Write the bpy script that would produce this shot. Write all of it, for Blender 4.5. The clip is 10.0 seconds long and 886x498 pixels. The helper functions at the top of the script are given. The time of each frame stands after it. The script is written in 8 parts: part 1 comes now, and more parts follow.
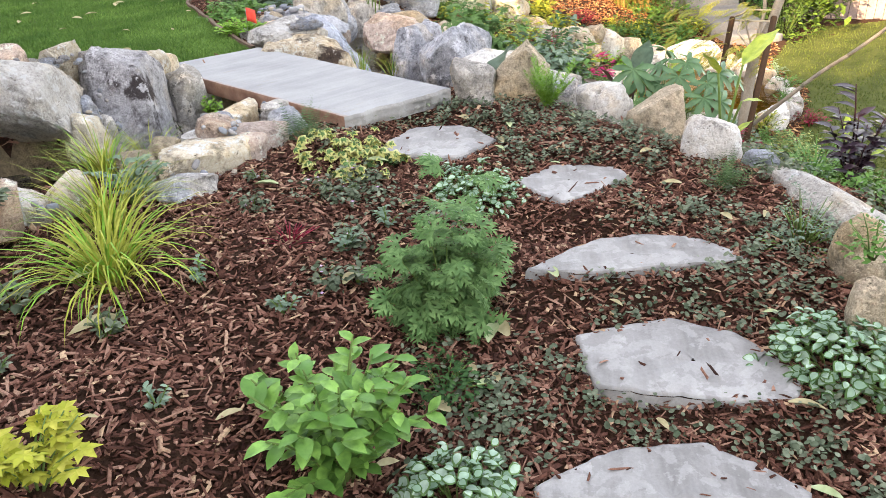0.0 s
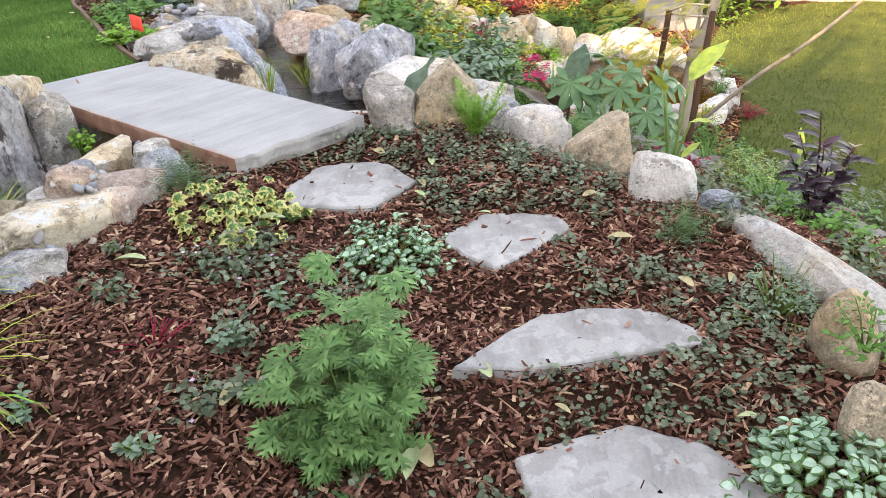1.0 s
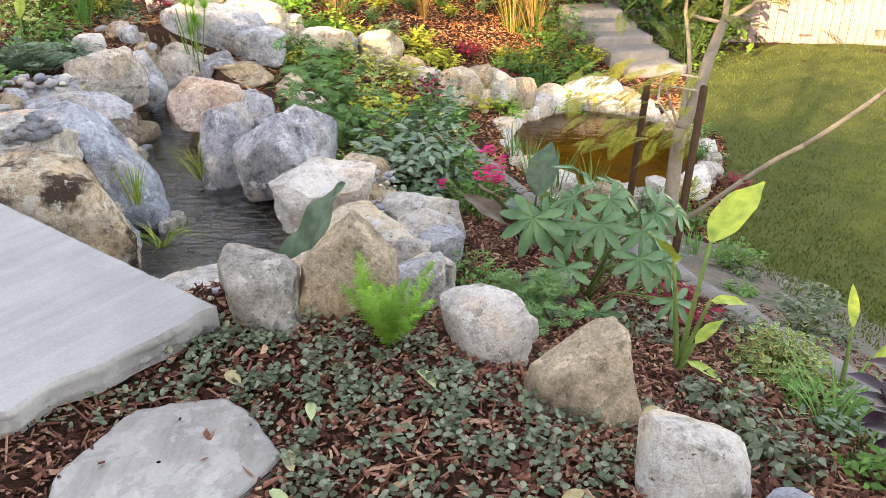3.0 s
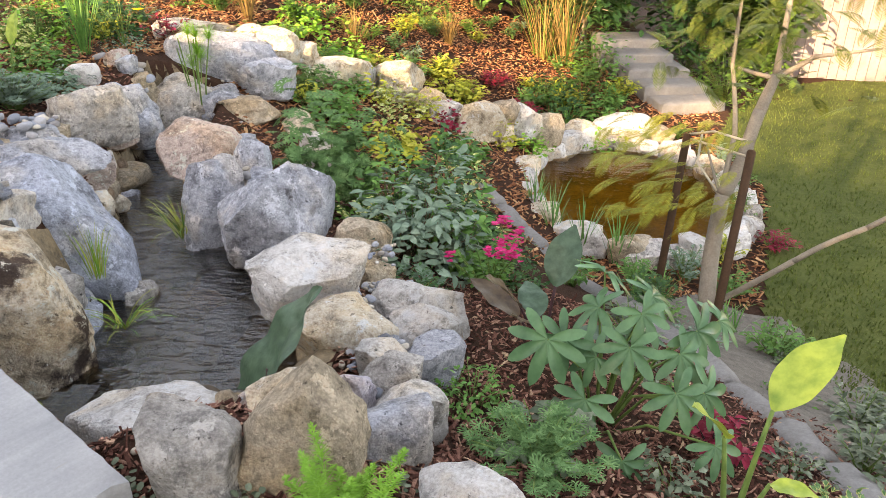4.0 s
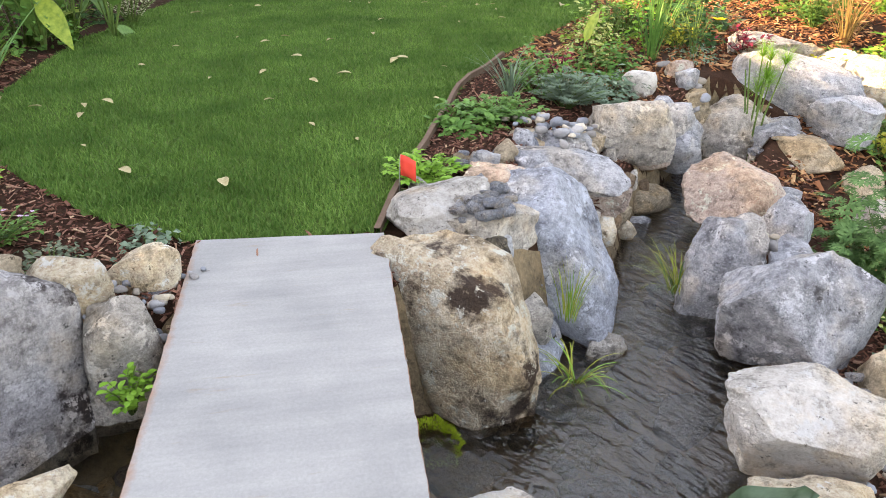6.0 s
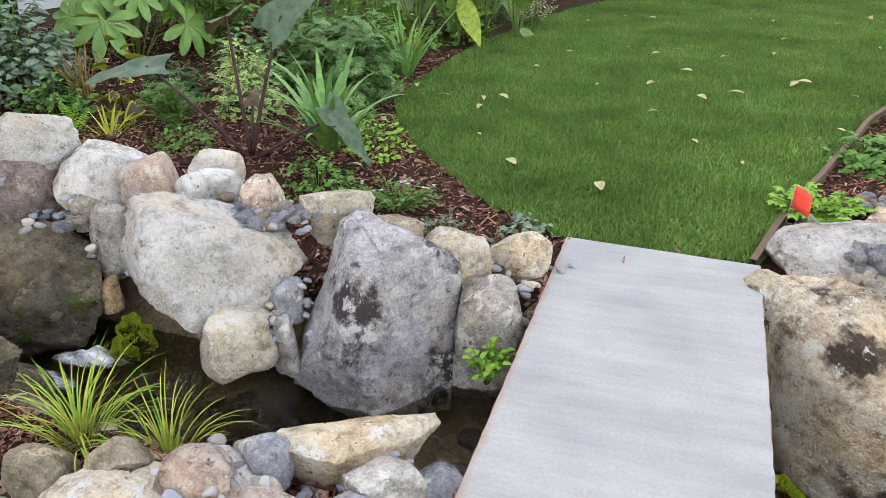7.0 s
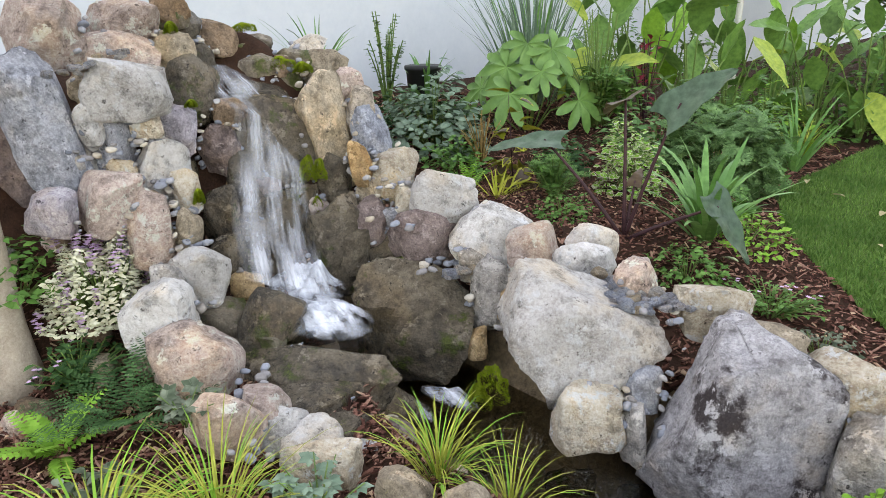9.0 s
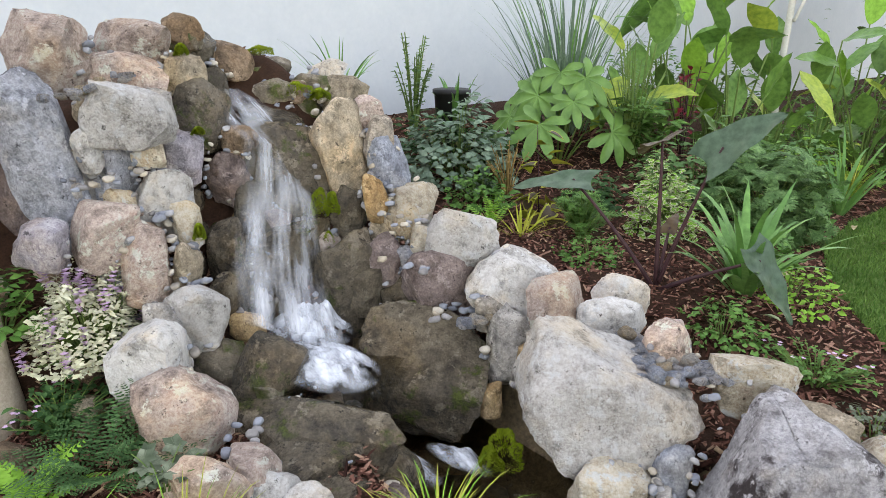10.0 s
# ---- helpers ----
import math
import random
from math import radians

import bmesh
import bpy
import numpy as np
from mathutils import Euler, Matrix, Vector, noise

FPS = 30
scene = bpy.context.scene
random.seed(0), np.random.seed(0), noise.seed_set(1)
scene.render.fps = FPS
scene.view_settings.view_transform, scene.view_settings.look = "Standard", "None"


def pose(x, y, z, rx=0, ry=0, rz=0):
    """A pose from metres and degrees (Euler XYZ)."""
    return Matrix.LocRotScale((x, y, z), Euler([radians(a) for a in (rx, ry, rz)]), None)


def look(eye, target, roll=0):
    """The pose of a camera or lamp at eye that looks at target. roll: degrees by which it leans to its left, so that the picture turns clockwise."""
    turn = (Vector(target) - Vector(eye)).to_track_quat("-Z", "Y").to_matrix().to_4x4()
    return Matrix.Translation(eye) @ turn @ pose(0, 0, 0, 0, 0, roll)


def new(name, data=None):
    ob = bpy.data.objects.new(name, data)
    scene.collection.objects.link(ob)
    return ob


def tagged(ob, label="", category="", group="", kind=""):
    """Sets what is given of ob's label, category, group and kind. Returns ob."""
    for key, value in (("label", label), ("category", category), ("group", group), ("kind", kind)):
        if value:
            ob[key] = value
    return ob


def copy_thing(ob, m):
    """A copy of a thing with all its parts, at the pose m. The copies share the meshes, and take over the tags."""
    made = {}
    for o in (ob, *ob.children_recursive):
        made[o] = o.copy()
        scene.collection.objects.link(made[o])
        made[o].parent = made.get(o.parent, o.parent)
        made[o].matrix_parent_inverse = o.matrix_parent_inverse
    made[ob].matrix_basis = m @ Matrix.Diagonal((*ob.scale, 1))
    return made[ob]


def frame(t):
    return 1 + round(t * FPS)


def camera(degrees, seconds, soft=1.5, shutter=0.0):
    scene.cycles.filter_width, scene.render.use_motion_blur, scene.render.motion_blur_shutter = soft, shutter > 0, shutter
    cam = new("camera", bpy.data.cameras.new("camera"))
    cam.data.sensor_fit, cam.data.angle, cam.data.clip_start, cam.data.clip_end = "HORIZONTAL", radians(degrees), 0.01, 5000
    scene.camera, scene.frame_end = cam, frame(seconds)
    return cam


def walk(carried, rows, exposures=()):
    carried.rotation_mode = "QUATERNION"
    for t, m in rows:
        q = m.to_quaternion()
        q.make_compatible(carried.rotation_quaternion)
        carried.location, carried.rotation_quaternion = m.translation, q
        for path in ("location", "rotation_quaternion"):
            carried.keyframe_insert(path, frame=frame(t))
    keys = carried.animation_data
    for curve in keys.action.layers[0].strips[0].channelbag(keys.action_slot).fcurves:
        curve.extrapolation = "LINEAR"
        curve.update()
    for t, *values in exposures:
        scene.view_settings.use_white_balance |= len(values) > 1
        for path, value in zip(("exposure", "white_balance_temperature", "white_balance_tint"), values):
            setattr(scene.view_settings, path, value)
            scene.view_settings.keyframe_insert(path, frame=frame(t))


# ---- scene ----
cam = camera(62.0, 10.0, 0.5)
PATH = [
    (0, (0.607, 0.219, 1.282), (0.3, 1.98, 0.386), -2.4),
    (0.5, (0.611, 0.53, 1.334), (0.381, 2.289, 0.41), -2.4),
    (1, (0.628, 0.871, 1.352), (0.482, 2.624, 0.401), -2.2),
    (1.5, (0.605, 1.226, 1.359), (0.553, 2.984, 0.408), -1.9),
    (2, (0.636, 1.556, 1.369), (0.637, 3.325, 0.436), -1.3),
    (2.5, (0.685, 1.952, 1.396), (0.655, 3.725, 0.473), -1.0),
    (3, (0.744, 2.375, 1.43), (0.699, 4.155, 0.52), -1.1),
    (3.2, (0.761, 2.52, 1.442), (0.72, 4.305, 0.541), -1.0),
    (4.3, (0.835, 3.242, 1.561), (0.657, 5.027, 0.678), 0.8),
    (4.5, (0.815, 3.377, 1.568), (0.556, 5.152, 0.684), 0.5),
    (5, (0.723, 3.643, 1.586), (0.18, 5.353, 0.702), 1.1),
    (5.2, (0.68, 3.706, 1.583), (-0.004, 5.364, 0.698), 1.3),
    (6.3, (0.529, 3.738, 1.573), (-0.93, 4.769, 0.674), -0.2),
    (6.5, (0.508, 3.697, 1.571), (-1.049, 4.577, 0.677), -0.2),
    (7, (0.509, 3.619, 1.568), (-1.222, 4.112, 0.699), -0.9),
    (7.3, (0.527, 3.591, 1.57), (-1.261, 3.873, 0.719), -1.4),
    (7.5, (0.517, 3.568, 1.569), (-1.292, 3.722, 0.731), -1.3),
    (8, (0.524, 3.505, 1.578), (-1.312, 3.411, 0.789), -1.4),
    (8.5, (0.514, 3.464, 1.587), (-1.321, 3.168, 0.849), -1.5),
    (9, (0.492, 3.484, 1.607), (-1.351, 3.105, 0.93), -1.1),
    (9.5, (0.378, 3.491, 1.617), (-1.47, 3.096, 0.964), 0.0),
    (10, (0.228, 3.478, 1.653), (-1.612, 3.022, 1.013), 0.5),
]
walk(cam, [(t, look(eye, target, roll)) for t, eye, target, roll in PATH], exposures=[(0.0, 2.35, 9300, 19), (2.5, 2.17, 9300, 19), (5.0, 1.97, 9300, 19), (6.5, 2.3, 9300, 19), (10.0, 2.15, 9300, 19)])

# ---- world and sun: low evening sun behind the house, the garden in open shade ----
SUN_TRAVEL = Vector((0.55, 0.83, -0.36)).normalized()
world = bpy.data.worlds.new("world")
scene.world = world
world.use_nodes = True
sky = world.node_tree.nodes.new("ShaderNodeTexSky")
sky.sky_type = "NISHITA"
sky.sun_disc = False
sky.sun_elevation = radians(20)
sky.sun_rotation = math.atan2(-SUN_TRAVEL.x, -SUN_TRAVEL.y)
haze = world.node_tree.nodes.new("ShaderNodeMix")      # an even bright haze over the whole sky
haze.data_type, haze.blend_type = "RGBA", "ADD"
haze.inputs[0].default_value = 1.0
haze.inputs[7].default_value = (1.25, 1.5, 1.9, 1)
world.node_tree.links.new(sky.outputs[0], haze.inputs[6])
world.node_tree.links.new(haze.outputs[2], world.node_tree.nodes["Background"].inputs[0])
world.node_tree.nodes["Background"].inputs[1].default_value = 0.15
sun = new("sun", bpy.data.lights.new("sun", "SUN"))
sun.data.energy, sun.data.angle, sun.data.color = 5.0, radians(0.6), (1.0, 0.84, 0.62)
sun.matrix_world = look((0, 0, 20), Vector((0, 0, 20)) + SUN_TRAVEL)


# ---- materials ----
def nodes(name, rough=0.8, spec=0.3):
    m = bpy.data.materials.new(name)
    m.use_nodes = True
    b = m.node_tree.nodes["Principled BSDF"]
    b.inputs["Roughness"].default_value = rough
    b.inputs["Specular IOR Level"].default_value = spec
    return m, m.node_tree, b


def node(nt, kind, **values):
    n = nt.nodes.new("ShaderNode" + kind)
    for k, v in values.items():
        n.inputs[k.replace("_", " ")].default_value = v
    return n


def coords(nt, kind="Object"):
    if kind == "Position":
        return nt.nodes.new("ShaderNodeNewGeometry").outputs["Position"]
    return nt.nodes.new("ShaderNodeTexCoord").outputs[kind]


def noise_of(nt, vec, scale, detail=4.0, rough=0.55):
    n = node(nt, "TexNoise", Scale=scale, Detail=detail, Roughness=rough)
    nt.links.new(vec, n.inputs["Vector"])
    return n.outputs["Fac"]


def ramp(nt, fac, *stops):
    r = nt.nodes.new("ShaderNodeValToRGB")
    while len(r.color_ramp.elements) < len(stops):
        r.color_ramp.elements.new(0.5)
    for e, (p, c) in zip(r.color_ramp.elements, stops):
        e.position, e.color = p, (*c, 1)
    nt.links.new(fac, r.inputs[0])
    return r.outputs[0]


def mix(nt, fac, a, b, how="MIX"):
    n = nt.nodes.new("ShaderNodeMix")
    n.data_type, n.blend_type = "RGBA", how
    for socket, v in ((n.inputs[0], fac), (n.inputs[6], a), (n.inputs[7], b)):
        if isinstance(v, (int, float)):
            socket.default_value = v
        elif isinstance(v, tuple):
            socket.default_value = (*v, 1)
        else:
            nt.links.new(v, socket)
    return n.outputs[2]


def band(nt, fac, lo, hi):
    n = node(nt, "MapRange")
    n.inputs["From Min"].default_value, n.inputs["From Max"].default_value = lo, hi
    nt.links.new(fac, n.inputs["Value"])
    return n.outputs[0]


def bump(nt, b, height, strength, distance=0.01):
    n = node(nt, "Bump", Strength=strength, Distance=distance)
    nt.links.new(height, n.inputs["Height"])
    nt.links.new(n.outputs[0], b.inputs["Normal"])
    return n


def add(nt, a, b, k=1.0):
    n = nt.nodes.new("ShaderNodeMath")
    n.operation = "MULTIPLY_ADD"
    nt.links.new(b, n.inputs[0])
    n.inputs[1].default_value = k
    nt.links.new(a, n.inputs[2])
    return n.outputs[0]


def stone_material(name, light, mid, dark, stain=(0.10, 0.085, 0.075), stain_from=0.56, rough=0.85, moss=0.0, spec=0.12, blot=6):
    m, nt, b = nodes(name, rough, spec)
    v = coords(nt)
    info = nt.nodes.new("ShaderNodeObjectInfo")
    shift = nt.nodes.new("ShaderNodeVectorMath")
    shift.operation = "MULTIPLY_ADD"
    nt.links.new(info.outputs["Random"], shift.inputs[0])
    shift.inputs[1].default_value = (37.0, 19.0, 53.0)
    nt.links.new(v, shift.inputs[2])
    v = shift.outputs[0]
    light, mid, dark = tuple(c * 1.34 for c in light), tuple(c * 1.28 for c in mid), tuple(c * 1.05 for c in dark)
    big, small, grain = noise_of(nt, v, 2.8, 5, 0.60), noise_of(nt, v, 13, 8, 0.68), noise_of(nt, v, 120, 4, 0.7)
    col = ramp(nt, big, (0.36, dark), (0.47, mid), (0.60, light))
    col = mix(nt, 0.50, col, ramp(nt, small, (0.36, tuple(c * 0.45 for c in dark)), (0.45, mid), (0.55, light)))
    mott = noise_of(nt, v, 34, 8, 0.75)
    col = mix(nt, 0.40, col, ramp(nt, mott, (0.38, (0.16, 0.16, 0.165)), (0.5, (0.5, 0.5, 0.5)), (0.62, (0.80, 0.80, 0.79))), "OVERLAY")
    spots = band(nt, noise_of(nt, v, blot, 9, 0.70), stain_from, stain_from + 0.07)
    col = mix(nt, spots, col, stain)
    pale = band(nt, noise_of(nt, v, 10, 9, 0.74), 0.56, 0.60)
    col = mix(nt, pale, col, tuple(min(0.70, c * 1.18 + 0.03) for c in light))
    warm = band(nt, noise_of(nt, v, 3, 4, 0.6), 0.50, 0.62)
    col = mix(nt, warm, col, (1.10, 1.0, 0.87), "MULTIPLY")
    col = mix(nt, 0.42, col, ramp(nt, grain, (0.36, (0.25, 0.25, 0.25)), (0.64, (0.75, 0.75, 0.75))), "OVERLAY")
    pits = band(nt, noise_of(nt, v, 30, 7, 0.72), 0.385, 0.33)
    col = mix(nt, pits, col, tuple(c * 0.45 for c in dark))
    if moss:
        green = band(nt, noise_of(nt, v, 6, 7, 0.7), 0.62 - moss, 0.72 - moss)
        col = mix(nt, green, col, ramp(nt, grain, (0.3, (0.045, 0.06, 0.012)), (0.7, (0.12, 0.15, 0.03))))
    # a slight difference from stone to stone
    hsv = node(nt, "HueSaturation")
    nt.links.new(col, hsv.inputs["Color"])
    hsv.inputs["Saturation"].default_value = 1.0
    vm = node(nt, "MapRange")
    vm.inputs["To Min"].default_value, vm.inputs["To Max"].default_value = 0.82, 1.16
    nt.links.new(info.outputs["Random"], vm.inputs["Value"])
    nt.links.new(vm.outputs[0], hsv.inputs["Value"])
    nt.links.new(hsv.outputs[0], b.inputs["Base Color"])
    cracks = node(nt, "TexVoronoi", Scale=7.0)
    cracks.feature = "DISTANCE_TO_EDGE"
    wob = nt.nodes.new("ShaderNodeVectorMath")
    wob.operation = "MULTIPLY_ADD"
    nz = node(nt, "TexNoise", Scale=6.0, Detail=4.0)
    nt.links.new(v, nz.inputs["Vector"])
    nt.links.new(nz.outputs["Color"], wob.inputs[0])
    wob.inputs[1].default_value = (0.25, 0.25, 0.25)
    nt.links.new(v, wob.inputs[2])
    nt.links.new(wob.outputs[0], cracks.inputs["Vector"])
    h = add(nt, add(nt, add(nt, small, grain, 0.10), mott, 0.35), band(nt, cracks.outputs["Distance"], 0.0, 0.03), 0.06)
    bump(nt, b, h, 1.0, 0.06)
    return m


STONE = {
    "grey": stone_material("grey_stone", (0.369, 0.377, 0.409), (0.255, 0.266, 0.296), (0.153, 0.153, 0.174), (0.083, 0.083, 0.093), 0.62),
    "warmgrey": stone_material("warm_grey_stone", (0.429, 0.398, 0.369), (0.317, 0.296, 0.276), (0.184, 0.168, 0.153), (0.093, 0.083, 0.075), 0.62),
    "blue": stone_material("blue_grey_stone", (0.335, 0.362, 0.418), (0.251, 0.269, 0.315), (0.158, 0.167, 0.195), (0.111, 0.111, 0.121), 0.68),
    "tan": stone_material("tan_stone", (0.408, 0.335, 0.251), (0.315, 0.260, 0.195), (0.204, 0.167, 0.125), (0.130, 0.103, 0.079), 0.65),
    "tanstain": stone_material("rust_stained_stone", (0.56, 0.485, 0.385), (0.45, 0.37, 0.275), (0.26, 0.20, 0.145), (0.090, 0.066, 0.056), 0.515, blot=2.4),
    "cream": stone_material("cream_stone", (0.563, 0.501, 0.411), (0.441, 0.370, 0.281), (0.271, 0.211, 0.150), (0.149, 0.121, 0.093), 0.63),
    "white": stone_material("white_stone", (0.573, 0.551, 0.531), (0.460, 0.440, 0.419), (0.296, 0.276, 0.255), (0.158, 0.144, 0.130), 0.66),
    "pink": stone_material("pinkish_stone", (0.510, 0.419, 0.369), (0.409, 0.317, 0.276), (0.255, 0.194, 0.168), (0.139, 0.111, 0.097), 0.66),
    "lilac": stone_material("lilac_grey_stone", (0.437, 0.405, 0.448), (0.333, 0.307, 0.344), (0.218, 0.197, 0.218), (0.121, 0.111, 0.121), 0.66),
    "orange": stone_material("ochre_stone", (0.436, 0.307, 0.176), (0.335, 0.214, 0.111), (0.186, 0.121, 0.065), (0.111, 0.075, 0.046), 0.64),
    "brown": stone_material("brown_stone", (0.251, 0.176, 0.121), (0.176, 0.125, 0.089), (0.103, 0.075, 0.056), (0.065, 0.051, 0.042), 0.64),
    "purple": stone_material("purple_brown_stone", (0.232, 0.181, 0.167), (0.167, 0.125, 0.116), (0.097, 0.075, 0.070), (0.065, 0.051, 0.046), 0.64),
    "brownwet": stone_material("wet_brown_stone", (0.138, 0.112, 0.080), (0.078, 0.063, 0.045), (0.036, 0.030, 0.024), (0.020, 0.018, 0.015), 0.58, 0.25, 0.05, 0.6),
    "moss": stone_material("mossy_stone", (0.204, 0.172, 0.130), (0.139, 0.111, 0.079), (0.065, 0.054, 0.042), (0.037, 0.032, 0.028), 0.62, 0.5, 0.13, 0.4),
    "paleA": stone_material("pale_smooth_stone", (0.506, 0.485, 0.464), (0.432, 0.409, 0.393), (0.324, 0.297, 0.269), (0.232, 0.200, 0.158), 0.70),
    "purpB": stone_material("dark_stained_stone", (0.400, 0.392, 0.408), (0.315, 0.302, 0.312), (0.200, 0.188, 0.190), (0.072, 0.060, 0.062), 0.545, blot=4),
}
WORDS = {"grey": "grey", "warmgrey": "warm grey", "blue": "blue-grey", "tan": "tan", "tanstain": "tan, rust-stained", "cream": "cream-coloured", "white": "whitish", "pink": "pinkish", "lilac": "lilac-grey",
         "orange": "ochre", "brown": "brown", "purple": "purple-brown", "brownwet": "wet dark brown", "moss": "mossy brown", "paleA": "pale smooth grey", "purpB": "dark-stained purplish grey"}


def leaf_material(name, a, b_, gloss=0.45, translucent=0.15, edge=None, patches=25):
    m, nt, b = nodes(name, gloss, 0.24 if gloss < 0.4 else 0.12)
    geo = nt.nodes.new("ShaderNodeNewGeometry")
    info = nt.nodes.new("ShaderNodeObjectInfo")
    v = coords(nt)
    col = mix(nt, geo.outputs["Random Per Island"], a, b_)
    patch = noise_of(nt, v, patches, 5)
    col = mix(nt, band(nt, patch, 0.35, 0.75), col, tuple(c * 0.72 for c in a))
    if edge:
        col = mix(nt, band(nt, noise_of(nt, v, 70, 2), 0.48, 0.54), col, edge)
    nt.links.new(col, b.inputs["Base Color"])
    bump(nt, b, noise_of(nt, v, 60, 2), 0.25, 0.004)
    t = nt.nodes.new("ShaderNodeBsdfTranslucent")
    nt.links.new(col, t.inputs[0])
    mixer = nt.nodes.new("ShaderNodeMixShader")
    mixer.inputs[0].default_value = translucent
    nt.links.new(b.outputs[0], mixer.inputs[1])
    nt.links.new(t.outputs[0], mixer.inputs[2])
    nt.links.new(mixer.outputs[0], nt.nodes["Material Output"].inputs[0])
    return m


def chip_material():
    m, nt, b = nodes("bark_chip", 0.9, 0.08)
    geo = nt.nodes.new("ShaderNodeNewGeometry")
    v = coords(nt)
    col = ramp(nt, geo.outputs["Random Per Island"], (0.0, (0.030, 0.013, 0.010)), (0.35, (0.105, 0.044, 0.032)), (0.7, (0.215, 0.100, 0.073)), (0.92, (0.34, 0.190, 0.140)), (1.0, (0.50, 0.34, 0.22)))
    col = mix(nt, 0.5, col, ramp(nt, noise_of(nt, v, 110, 4, 0.7), (0.35, (0.22, 0.22, 0.22)), (0.65, (0.75, 0.75, 0.75))), "OVERLAY")
    nt.links.new(col, b.inputs["Base Color"])
    bump(nt, b, noise_of(nt, v, 160, 3), 0.6, 0.004)
    return m


# brighter orange copy of the bark chips: low sunlight is put into the colour
def sunlit_chip_material():
    m, nt, b = nodes("sunlit_bark_chip", 0.85, 0.2)
    geo = nt.nodes.new("ShaderNodeNewGeometry")
    col = ramp(nt, geo.outputs["Random Per Island"], (0.0, (0.10, 0.035, 0.018)), (0.4, (0.24, 0.095, 0.045)), (0.8, (0.38, 0.18, 0.085)), (1.0, (0.52, 0.32, 0.17)))
    nt.links.new(col, b.inputs["Base Color"])
    bump(nt, b, noise_of(nt, coords(nt), 120, 3), 0.5, 0.004)
    return m


